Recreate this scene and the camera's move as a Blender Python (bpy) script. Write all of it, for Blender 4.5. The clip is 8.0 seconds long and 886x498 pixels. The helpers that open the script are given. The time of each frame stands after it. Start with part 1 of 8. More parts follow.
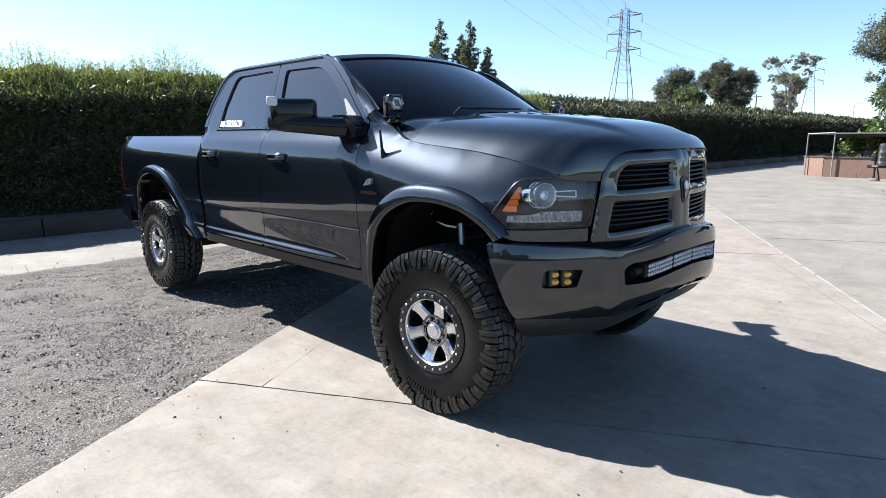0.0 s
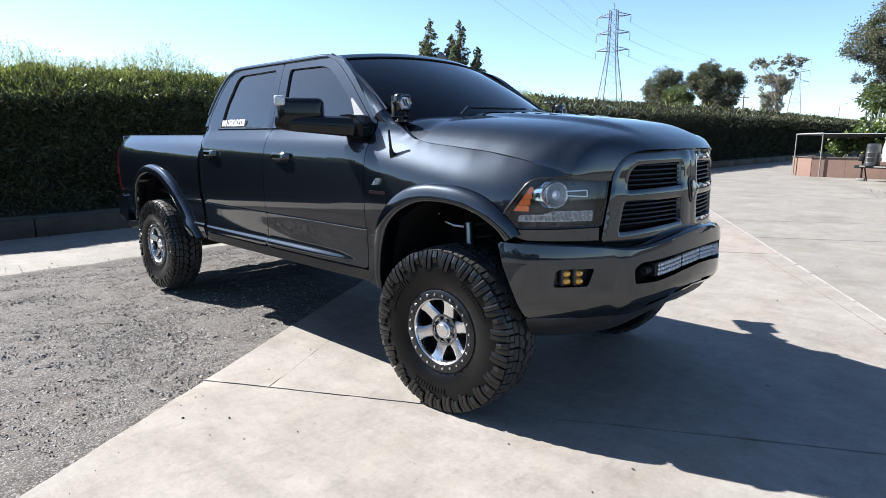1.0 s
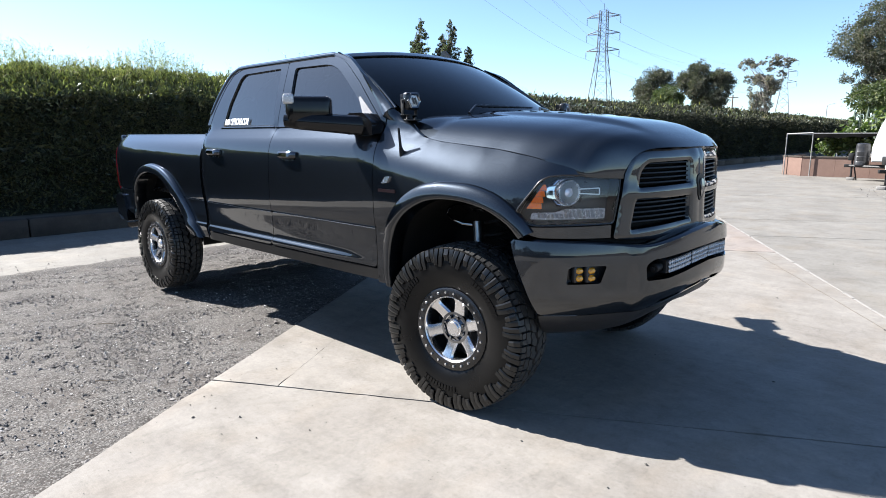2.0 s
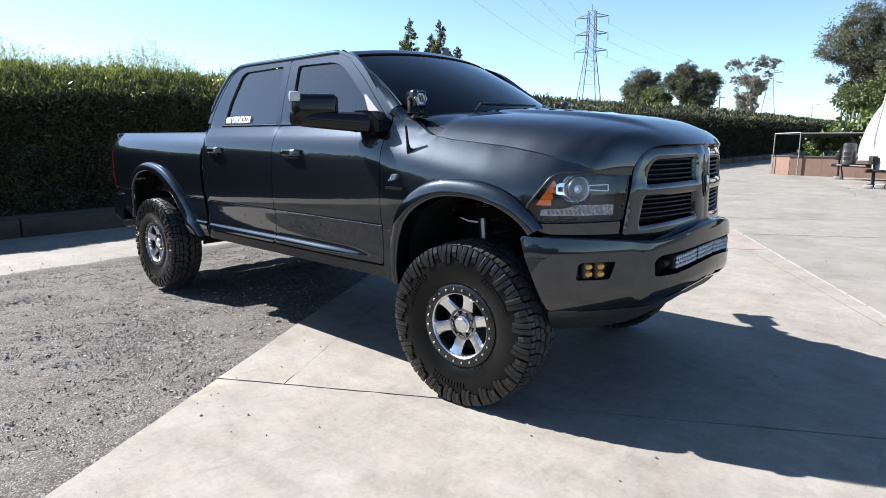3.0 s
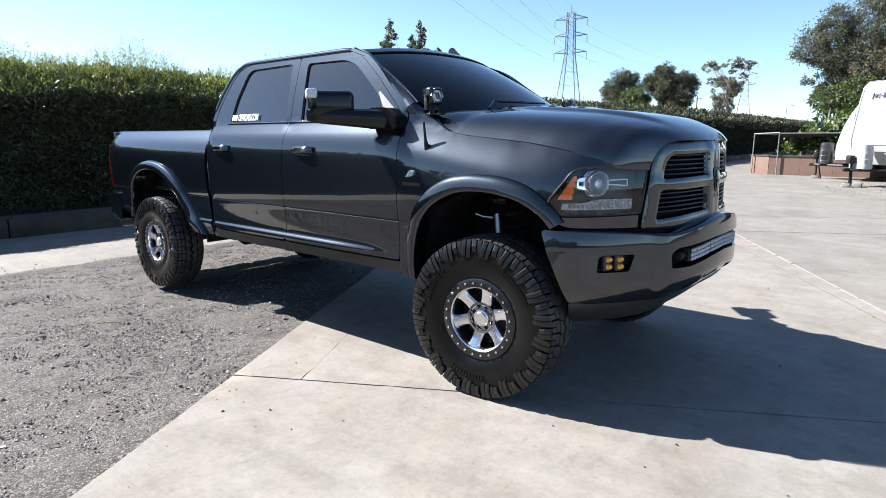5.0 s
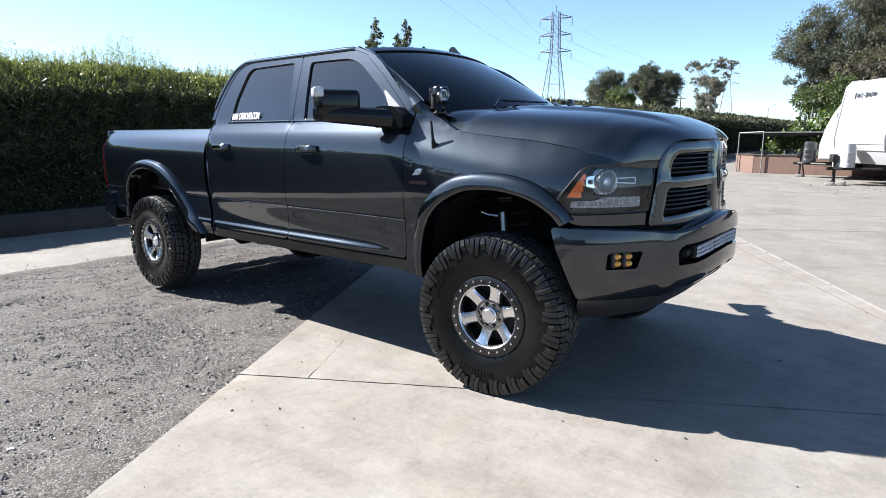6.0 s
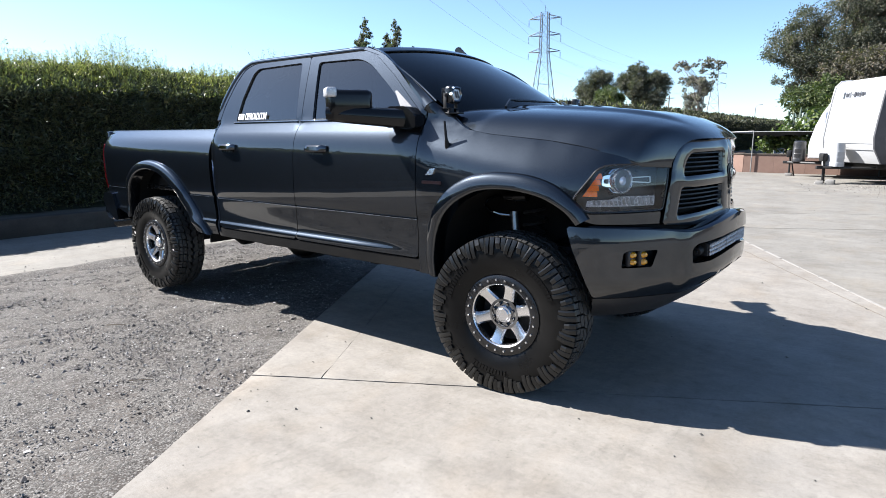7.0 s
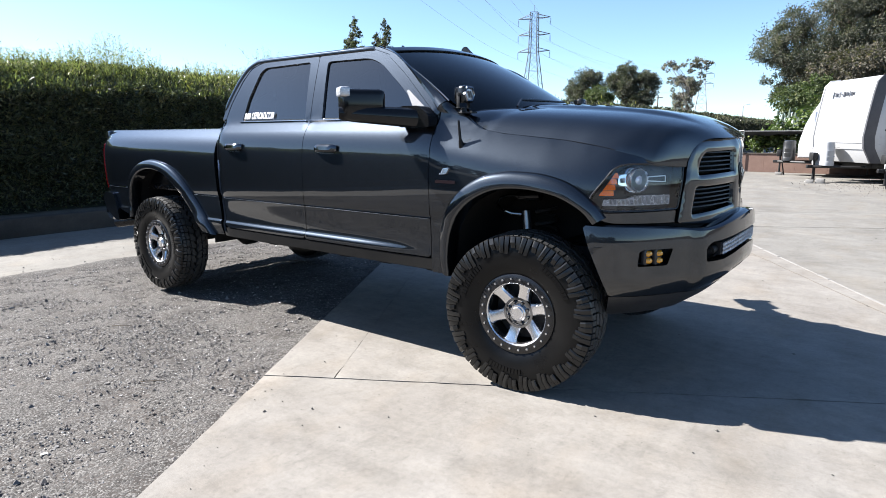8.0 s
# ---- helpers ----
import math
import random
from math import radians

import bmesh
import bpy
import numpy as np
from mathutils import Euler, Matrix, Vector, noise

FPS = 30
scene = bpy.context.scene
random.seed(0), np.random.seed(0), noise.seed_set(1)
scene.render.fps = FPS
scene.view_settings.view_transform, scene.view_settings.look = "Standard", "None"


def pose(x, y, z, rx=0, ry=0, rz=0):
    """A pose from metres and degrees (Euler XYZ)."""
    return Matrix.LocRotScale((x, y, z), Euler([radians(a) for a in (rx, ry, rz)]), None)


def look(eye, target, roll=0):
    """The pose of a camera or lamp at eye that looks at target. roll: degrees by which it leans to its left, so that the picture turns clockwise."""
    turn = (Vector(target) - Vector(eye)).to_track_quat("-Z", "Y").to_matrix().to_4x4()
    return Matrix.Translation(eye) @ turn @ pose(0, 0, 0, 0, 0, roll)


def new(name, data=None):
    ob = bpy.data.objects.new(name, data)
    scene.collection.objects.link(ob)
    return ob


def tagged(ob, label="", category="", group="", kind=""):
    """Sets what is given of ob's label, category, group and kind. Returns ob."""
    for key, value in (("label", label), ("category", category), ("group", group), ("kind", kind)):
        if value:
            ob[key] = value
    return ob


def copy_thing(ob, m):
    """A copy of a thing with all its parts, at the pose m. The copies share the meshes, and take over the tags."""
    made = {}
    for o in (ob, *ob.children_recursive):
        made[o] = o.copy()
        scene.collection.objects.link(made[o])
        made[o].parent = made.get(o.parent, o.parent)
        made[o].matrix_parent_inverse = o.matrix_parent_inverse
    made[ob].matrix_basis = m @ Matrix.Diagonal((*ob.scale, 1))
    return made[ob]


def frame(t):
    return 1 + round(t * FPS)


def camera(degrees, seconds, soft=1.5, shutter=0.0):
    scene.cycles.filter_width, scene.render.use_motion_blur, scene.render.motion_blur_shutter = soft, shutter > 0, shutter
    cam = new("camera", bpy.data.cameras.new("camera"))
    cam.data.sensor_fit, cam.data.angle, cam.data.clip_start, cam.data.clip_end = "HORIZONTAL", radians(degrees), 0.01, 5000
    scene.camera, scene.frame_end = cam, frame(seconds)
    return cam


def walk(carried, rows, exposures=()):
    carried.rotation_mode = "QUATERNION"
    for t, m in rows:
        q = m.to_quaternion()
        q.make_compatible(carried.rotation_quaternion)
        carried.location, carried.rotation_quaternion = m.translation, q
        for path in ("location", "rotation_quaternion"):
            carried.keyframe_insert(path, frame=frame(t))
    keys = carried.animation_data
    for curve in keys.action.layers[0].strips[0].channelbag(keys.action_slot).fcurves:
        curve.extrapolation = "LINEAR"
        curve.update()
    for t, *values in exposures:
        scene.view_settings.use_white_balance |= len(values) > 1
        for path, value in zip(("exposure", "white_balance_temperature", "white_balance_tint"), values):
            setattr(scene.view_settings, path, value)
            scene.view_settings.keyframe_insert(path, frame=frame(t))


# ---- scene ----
cam = camera(72.9, 8.0, soft=0.9)
PATH = [
    (0, (2.201, -3.112, 1.474), (0.819, -1.715, 1.106), -0.1),
    (0.5, (2.164, -3.152, 1.477), (0.793, -1.743, 1.107), -0.1),
    (1, (2.13, -3.191, 1.474), (0.772, -1.769, 1.105), 0.0),
    (1.5, (2.094, -3.229, 1.471), (0.747, -1.798, 1.102), 0.0),
    (3, (1.996, -3.348, 1.451), (0.686, -1.882, 1.082), 0.0),
    (3.5, (1.967, -3.388, 1.445), (0.671, -1.911, 1.076), 0.0),
    (4, (1.938, -3.433, 1.438), (0.654, -1.944, 1.069), -0.0),
    (4.5, (1.908, -3.477, 1.432), (0.633, -1.98, 1.065), -0.0),
    (6, (1.791, -3.614, 1.426), (0.565, -2.077, 1.056), 0.0),
    (6.5, (1.745, -3.661, 1.426), (0.537, -2.111, 1.056), 0.0),
    (7, (1.693, -3.708, 1.426), (0.494, -2.151, 1.056), -0.1),
    (7.5, (1.641, -3.756, 1.427), (0.455, -2.188, 1.057), -0.0),
    (8, (1.588, -3.798, 1.427), (0.416, -2.221, 1.055), -0.1),
]
walk(cam, [(t, look(eye, target, roll)) for t, eye, target, roll in PATH])

# ---- daylight: clear sky, afternoon sun from behind the truck ----
SUN_WAY = Vector((1.08, 0.39, -1.0)).normalized()
world = bpy.data.worlds.new("sky")
scene.world = world
world.use_nodes = True
wn = world.node_tree.nodes
wl = world.node_tree.links
wn.clear()
sky = wn.new("ShaderNodeTexSky")
sky.sky_type = "NISHITA"
sky.sun_disc = False
sky.sun_elevation = math.asin(-SUN_WAY.z)
sky.sun_rotation = math.atan2(-SUN_WAY.x, -SUN_WAY.y)
sky.air_density, sky.dust_density, sky.ozone_density = 0.85, 0.62, 2.0
sky.altitude = 900.0
back = wn.new("ShaderNodeBackground")
back.inputs["Strength"].default_value = 0.057
world_out = wn.new("ShaderNodeOutputWorld")
cast = wn.new("ShaderNodeMix")
cast.data_type, cast.blend_type = "RGBA", "MULTIPLY"
cast.inputs[0].default_value = 1.0
cast.inputs[7].default_value = (0.94, 1.03, 1.08, 1.0)
wl.new(sky.outputs["Color"], cast.inputs[6])
wl.new(cast.outputs[2], back.inputs["Color"])
wl.new(back.outputs["Background"], world_out.inputs["Surface"])
sun_data = bpy.data.lights.new("sun", "SUN")
sun_data.energy, sun_data.angle, sun_data.color = 4.6, radians(0.53), (1.0, 0.972, 0.952)
sun = new("sun", sun_data)
sun.rotation_euler = SUN_WAY.to_track_quat("-Z", "Y").to_euler()
sun.location = (-20, -7, 25)
scene.view_settings.exposure = 2.05


# ---- materials ----
def nodes_of(name):
    m = bpy.data.materials.new(name)
    m.use_nodes = True
    nt = m.node_tree
    return m, nt, nt.nodes["Principled BSDF"]


def rgba(c):
    return (c[0], c[1], c[2], 1.0)


def noise_at(nt, scale, detail=4.0, rough=0.6, stretch=None, source="Position"):
    """A noise texture in metres of the world, or of the object."""
    if source == "Position":
        src = nt.nodes.new("ShaderNodeNewGeometry").outputs["Position"]
    else:
        src = nt.nodes.new("ShaderNodeTexCoord").outputs["Object"]
    if stretch:
        mp = nt.nodes.new("ShaderNodeMapping")
        mp.inputs["Scale"].default_value = stretch
        nt.links.new(src, mp.inputs["Vector"])
        src = mp.outputs["Vector"]
    n = nt.nodes.new("ShaderNodeTexNoise")
    n.inputs["Scale"].default_value = scale
    n.inputs["Detail"].default_value = detail
    n.inputs["Roughness"].default_value = rough
    nt.links.new(src, n.inputs["Vector"])
    return n.outputs["Fac"]


def ramp(nt, fac, stops):
    r = nt.nodes.new("ShaderNodeValToRGB")
    els = r.color_ramp.elements
    els[0].position, els[0].color = stops[0][0], rgba(stops[0][1])
    els[1].position, els[1].color = stops[-1][0], rgba(stops[-1][1])
    for p, c in stops[1:-1]:
        e = els.new(p)
        e.color = rgba(c)
    nt.links.new(fac, r.inputs["Fac"])
    return r.outputs["Color"]


def mixed(nt, fac, a, b, blend="MIX"):
    m = nt.nodes.new("ShaderNodeMix")
    m.data_type, m.blend_type = "RGBA", blend
    if isinstance(fac, float):
        m.inputs[0].default_value = fac
    else:
        nt.links.new(fac, m.inputs[0])
    for sock, v in ((m.inputs[6], a), (m.inputs[7], b)):
        if isinstance(v, tuple):
            sock.default_value = rgba(v)
        else:
            nt.links.new(v, sock)
    return m.outputs[2]


def bumped(nt, bsdf, height, strength, distance, under=None):
    b = nt.nodes.new("ShaderNodeBump")
    b.inputs["Strength"].default_value = strength
    b.inputs["Distance"].default_value = distance
    nt.links.new(height, b.inputs["Height"])
    if under is not None:
        nt.links.new(under, b.inputs["Normal"])
    nt.links.new(b.outputs["Normal"], bsdf.inputs["Normal"])
    return b.outputs["Normal"]


def material(name, dark, light, rough=0.6, metal=0.0, scale=12.0, fine=120.0, bump=0.15, depth=0.004, spec=0.5, coat=0.0,
             rough_span=0.12, stretch=None, source="Position"):
    """Two tones mixed by a broad and a fine noise, with a fine relief."""
    m, nt, bsdf = nodes_of(name)
    broad = noise_at(nt, scale, 5.0, 0.62, stretch, source)
    small = noise_at(nt, fine, 3.0, 0.6, None, source)
    both = nt.nodes.new("ShaderNodeMath")
    both.operation = "MULTIPLY_ADD"
    both.inputs[1].default_value = 0.35
    nt.links.new(small, both.inputs[0])
    half = nt.nodes.new("ShaderNodeMath")
    half.operation = "MULTIPLY"
    half.inputs[1].default_value = 0.65
    nt.links.new(broad, half.inputs[0])
    nt.links.new(half.outputs[0], both.inputs[2])
    nt.links.new(ramp(nt, both.outputs[0], [(0.3, dark), (0.7, light)]), bsdf.inputs["Base Color"])
    rr = nt.nodes.new("ShaderNodeMapRange")
    rr.inputs["To Min"].default_value = max(0.0, rough - rough_span)
    rr.inputs["To Max"].default_value = min(1.0, rough + rough_span)
    nt.links.new(broad, rr.inputs["Value"])
    nt.links.new(rr.outputs[0], bsdf.inputs["Roughness"])
    bsdf.inputs["Metallic"].default_value = metal
    bsdf.inputs["Specular IOR Level"].default_value = spec
    bsdf.inputs["Coat Weight"].default_value = coat
    bsdf.inputs["Coat Roughness"].default_value = 0.03
    if bump:
        bumped(nt, bsdf, small, bump, depth)
    return m


def concrete_material(name, low, mid, high, seed):
    """Broom-finished driveway concrete: cloudy tone, stains, hairline cracks and dark specks."""
    m, nt, bsdf = nodes_of(name)
    cloud = noise_at(nt, 0.9, 6.0, 0.6, (1, 1, 1 + seed))
    tone = ramp(nt, cloud, [(0.3, low), (0.5, mid), (0.72, high)])
    grit = noise_at(nt, 260.0, 2.0, 0.6)
    tone = mixed(nt, 0.5, tone, ramp(nt, grit, [(0.3, (0.6, 0.6, 0.6)), (0.7, (1.12, 1.12, 1.12))]), "MULTIPLY")
    mottle = noise_at(nt, 14.0, 8.0, 0.72)
    tone = mixed(nt, 0.5, tone, ramp(nt, mottle, [(0.34, (0.78, 0.77, 0.76)), (0.5, (1.0, 1.0, 1.0)), (0.66, (1.14, 1.12, 1.10))]), "MULTIPLY")
    speck = noise_at(nt, 42.0, 9.0, 0.78)
    tone = mixed(nt, 0.6, tone, ramp(nt, speck, [(0.34, (0.74, 0.73, 0.72)), (0.47, (0.97, 0.97, 0.97)), (0.66, (1.14, 1.14, 1.13))]), "MULTIPLY")
    streak = noise_at(nt, 2.2, 7.0, 0.7, (0.5, 3.2, 1))
    tone = mixed(nt, 0.5, tone, ramp(nt, streak, [(0.36, (0.80, 0.80, 0.81)), (0.55, (1.0, 1.0, 1.0))]), "MULTIPLY")
    scuff = noise_at(nt, 5.0, 10.0, 0.8, (2.4, 0.6, 1))
    tone = mixed(nt, 0.6, tone, ramp(nt, scuff, [(0.56, (1.0, 1.0, 1.0)), (0.68, (0.66, 0.65, 0.65))]), "MULTIPLY")
    blot = noise_at(nt, 3.2, 5.0, 0.7)
    tone = mixed(nt, 0.6, tone, ramp(nt, blot, [(0.42, (1, 1, 1)), (0.72, (0.62, 0.60, 0.57))]), "MULTIPLY")
    rust = noise_at(nt, 1.7, 3.0, 0.5, (1.3, 0.8, 1))
    tone = mixed(nt, 0.5, tone, ramp(nt, rust, [(0.5, (1, 1, 1)), (0.75, (1.0, 0.9, 0.78))]), "MULTIPLY")
    vor = nt.nodes.new("ShaderNodeTexVoronoi")
    vor.inputs["Scale"].default_value = 13.0
    nt.links.new(nt.nodes.new("ShaderNodeNewGeometry").outputs["Position"], vor.inputs["Vector"])
    tone = mixed(nt, 0.55, tone, ramp(nt, vor.outputs["Distance"], [(0.03, (0.25, 0.23, 0.2)), (0.06, (1, 1, 1))]), "MULTIPLY")
    nt.links.new(tone, bsdf.inputs["Base Color"])
    bsdf.inputs["Roughness"].default_value = 0.8
    bsdf.inputs["Specular IOR Level"].default_value = 0.35
    broom = noise_at(nt, 60.0, 3.0, 0.6, (0.3, 2.2, 1))
    first = bumped(nt, bsdf, broom, 0.25, 0.003)
    bumped(nt, bsdf, grit, 0.3, 0.002, first)
    return m


def leaf_material(name, dark, light, gloss=0.45, thin=0.35):
    """Leaves that vary from one to the next and let some light through."""
    m, nt, bsdf = nodes_of(name)
    geo = nt.nodes.new("ShaderNodeNewGeometry")
    patch = noise_at(nt, 1.4, 3.0, 0.6)
    tone = ramp(nt, geo.outputs["Random Per Island"], [(0.0, dark), (0.75, light), (1.0, (light[0] * 1.5, light[1] * 1.25, light[2]))])
    tone = mixed(nt, 0.6, tone, ramp(nt, patch, [(0.35, (0.55, 0.6, 0.5)), (0.65, (1.1, 1.05, 0.9))]), "MULTIPLY")
    nt.links.new(tone, bsdf.inputs["Base Color"])
    bsdf.inputs["Roughness"].default_value = gloss
    bsdf.inputs["Specular IOR Level"].default_value = 0.4
    trans = nt.nodes.new("ShaderNodeBsdfTranslucent")
    nt.links.new(mixed(nt, 1.0, tone, (1.0, 1.3, 0.5), "MULTIPLY"), trans.inputs["Color"])
    mix = nt.nodes.new("ShaderNodeMixShader")
    mix.inputs[0].default_value = thin
    nt.links.new(bsdf.outputs[0], mix.inputs[1])
    nt.links.new(trans.outputs[0], mix.inputs[2])
    nt.links.new(mix.outputs[0], nt.nodes["Material Output"].inputs["Surface"])
    return m


def glass_material(name, colour, rough=0.0, ior=1.5, film=0.025):
    m, nt, bsdf = nodes_of(name)
    bsdf.inputs["Base Color"].default_value = rgba(colour)
    bsdf.inputs["Transmission Weight"].default_value = 1.0
    bsdf.inputs["IOR"].default_value = ior
    n = noise_at(nt, 7.0, 3.0, 0.6)
    rr = nt.nodes.new("ShaderNodeMapRange")
    rr.inputs["To Min"].default_value, rr.inputs["To Max"].default_value = rough, rough + film
    nt.links.new(n, rr.inputs["Value"])
    nt.links.new(rr.outputs[0], bsdf.inputs["Roughness"])
    return m


def paint_material(name, base, metal, rough):
    """Metallic car paint under a clear coat, with flakes and a thin film of dust."""
    m, nt, bsdf = nodes_of(name)
    vor = nt.nodes.new("ShaderNodeTexVoronoi")
    vor.inputs["Scale"].default_value = 900.0
    nt.links.new(nt.nodes.new("ShaderNodeNewGeometry").outputs["Position"], vor.inputs["Vector"])
    flake = ramp(nt, vor.outputs["Color"], [(0.2, tuple(c * 0.75 for c in base)), (0.8, tuple(c * 1.35 for c in base))])
    dust = noise_at(nt, 2.3, 5.0, 0.65)
    nt.links.new(mixed(nt, 0.003, flake, (0.3, 0.29, 0.27)), bsdf.inputs["Base Color"])
    bsdf.inputs["Metallic"].default_value = metal
    bsdf.inputs["Roughness"].default_value = rough
    bsdf.inputs["Specular Tint"].default_value = (0.40, 0.40, 0.42, 1.0)
    bsdf.inputs["Coat Weight"].default_value = 1.0
    bsdf.inputs["Coat IOR"].default_value = 1.60
    rr = nt.nodes.new("ShaderNodeMapRange")
    rr.inputs["To Min"].default_value, rr.inputs["To Max"].default_value = 0.005, 0.022
    nt.links.new(dust, rr.inputs["Value"])
    nt.links.new(rr.outputs[0], bsdf.inputs["Coat Roughness"])
    return m


CONCRETE = concrete_material("concrete", (0.1778, 0.1628, 0.1436), (0.2098, 0.1948, 0.1728), (0.2403, 0.2254, 0.2026), 0.0)
CONCRETE_RED = concrete_material("reddish_concrete", (0.182, 0.156, 0.136), (0.218, 0.190, 0.168), (0.250, 0.222, 0.200), 3.0)
CONCRETE_OLD = concrete_material("old_concrete", (0.1446, 0.1356, 0.1203), (0.1759, 0.1668, 0.1481), (0.2044, 0.1947, 0.1745), 1.0)
JOINT = material("joint_dirt", (0.075, 0.066, 0.054), (0.15, 0.135, 0.112), 0.95, bump=0.4)
JOINT_PALE = material("joint_sealant", (0.1580, 0.1501, 0.1382), (0.2449, 0.2346, 0.2188), 0.9, scale=20, bump=0.4)


def gravel_material(name):
    """Crushed stone trodden into dirt: two sizes of chips over a sandy ground that shows in patches."""
    m, nt, bsdf = nodes_of(name)
    pos = nt.nodes.new("ShaderNodeNewGeometry").outputs["Position"]
    sand = ramp(nt, noise_at(nt, 2.6, 7.0, 0.68), [(0.3, (0.0483, 0.0435, 0.0391)), (0.7, (0.0858, 0.0788, 0.0717))])
    patch = ramp(nt, noise_at(nt, 0.85, 6.0, 0.62), [(0.36, (0.62, 0.60, 0.59)), (0.5, (0.97, 0.955, 0.95)), (0.64, (1.32, 1.28, 1.23))])
    sand = mixed(nt, 1.0, sand, patch, "MULTIPLY")
    clump = ramp(nt, noise_at(nt, 7.5, 6.0, 0.7), [(0.38, (0.62, 0.595, 0.59)), (0.5, (1.0, 0.98, 0.98)), (0.62, (1.28, 1.25, 1.23))])
    sand = mixed(nt, 1.0, sand, clump, "MULTIPLY")
    grain = noise_at(nt, 210.0, 3.0, 0.7)
    tone = mixed(nt, 0.8, sand, ramp(nt, grain, [(0.3, (0.62, 0.62, 0.62)), (0.7, (1.25, 1.25, 1.25))]), "MULTIPLY")
    heights = []
    for scale, share in ((78.0, 0.46), (150.0, 0.40)):
        v = nt.nodes.new("ShaderNodeTexVoronoi")
        v.inputs["Scale"].default_value = scale
        v.inputs["Randomness"].default_value = 1.0
        nt.links.new(pos, v.inputs["Vector"])
        sep = nt.nodes.new("ShaderNodeSeparateColor")
        nt.links.new(v.outputs["Color"], sep.inputs["Color"])
        chip = ramp(nt, sep.outputs[0], [(0.0, (0.0379, 0.0354, 0.0322)), (0.55, (0.0916, 0.0859, 0.0796)), (0.86, (0.1359, 0.1290, 0.1201)), (1.0, (0.1896, 0.1795, 0.1669))])
        here = nt.nodes.new("ShaderNodeMath")
        here.operation = "MULTIPLY_ADD"
        here.inputs[1].default_value = 0.55
        nt.links.new(sep.outputs[1], here.inputs[0])
        nt.links.new(noise_at(nt, 3.1, 5.0, 0.7), here.inputs[2])
        gate = nt.nodes.new("ShaderNodeMath")
        gate.operation = "GREATER_THAN"
        gate.inputs[1].default_value = 0.55 + share * 0.5
        nt.links.new(here.outputs[0], gate.inputs[0])
        tone = mixed(nt, gate.outputs[0], tone, chip)
        dome = nt.nodes.new("ShaderNodeMath")
        dome.operation = "MULTIPLY"
        inv = nt.nodes.new("ShaderNodeMath")
        inv.operation = "SUBTRACT"
        inv.inputs[0].default_value = 1.0
        nt.links.new(v.outputs["Distance"], inv.inputs[1])
        nt.links.new(inv.outputs[0], dome.inputs[0])
        nt.links.new(gate.outputs[0], dome.inputs[1])
        heights.append((dome.outputs[0], 0.6 / scale))
    nt.links.new(tone, bsdf.inputs["Base Color"])
    bsdf.inputs["Roughness"].default_value = 0.92
    bsdf.inputs["Specular IOR Level"].default_value = 0.2
    n = bumped(nt, bsdf, grain, 0.35, 0.002)
    for h, d in heights:
        n = bumped(nt, bsdf, h, 0.6, d, n)
    return m


DIRT = gravel_material("gravel_dirt")
DARK_CRUMB = material("dark_crumb", (0.03, 0.028, 0.025), (0.10, 0.095, 0.085), 0.9, bump=0.3)


def stone_material(name):
    """Crushed stone chips, each with a tone of its own, a few of them pale."""
    m, nt, bsdf = nodes_of(name)
    own = nt.nodes.new("ShaderNodeNewGeometry").outputs["Random Per Island"]
    tone = ramp(nt, own, [(0.0, (0.0780, 0.0710, 0.0680)), (0.45, (0.1290, 0.1185, 0.1130)), (0.80, (0.1947, 0.1817, 0.1699)), (0.93, (0.2950, 0.2808, 0.2655)), (1.0, (0.4956, 0.4779, 0.4543))])
    grain = noise_at(nt, 160.0, 3.0, 0.6)
    nt.links.new(mixed(nt, 0.6, tone, ramp(nt, grain, [(0.3, (0.7, 0.7, 0.7)), (0.7, (1.2, 1.2, 1.2))]), "MULTIPLY"), bsdf.inputs["Base Color"])
    bsdf.inputs["Roughness"].default_value = 0.85
    bsdf.inputs["Specular IOR Level"].default_value = 0.3
    bumped(nt, bsdf, grain, 0.3, 0.002)
    return m


STONE = stone_material("gravel_stone")
EARTH = material("earth", (0.0790, 0.0656, 0.0490), (0.1264, 0.1082, 0.0829), 0.95, scale=0.6, fine=30.0, bump=0.5, depth=0.02)
# Stained brown concrete, darkened so the kerb's shade lies in the colour.
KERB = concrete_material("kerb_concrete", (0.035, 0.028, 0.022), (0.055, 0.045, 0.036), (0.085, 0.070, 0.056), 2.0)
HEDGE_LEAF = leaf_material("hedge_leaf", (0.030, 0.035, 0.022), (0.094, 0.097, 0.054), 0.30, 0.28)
# Yellowish shoot tone that also paints sunlight onto the hedge's upper leaves.
HEDGE_TIP_SUNLIT = leaf_material("hedge_tip_sunlit", (0.085, 0.097, 0.056), (0.25, 0.245, 0.155), 0.35, 0.42)
HEDGE_CORE = material("hedge_inner_shade", (0.006, 0.009, 0.004), (0.018, 0.022, 0.01), 0.95, scale=9, fine=60)
OLIVE_PALE = leaf_material("pale_olive_leaf", (0.052, 0.056, 0.046), (0.094, 0.098, 0.080), 0.7, 0.3)
RUSSET_LEAF = leaf_material("russet_leaf", (0.054, 0.048, 0.040), (0.108, 0.098, 0.082), 0.7, 0.25)
# Darker copy of the hedge leaf; the far face's shade is in its colour.
HEDGE_FAR_SHADED = leaf_material("far_hedge_leaf_shaded", (0.0153, 0.0195, 0.0127), (0.0459, 0.0510, 0.0306), 0.75, 0.12)
FAR_LEAF = leaf_material("far_leaf", (0.040, 0.045, 0.038), (0.095, 0.100, 0.080), 0.55, 0.24)
GUM_LEAF = leaf_material("gum_leaf", (0.125, 0.122, 0.118), (0.215, 0.208, 0.200), 0.6, 0.2)
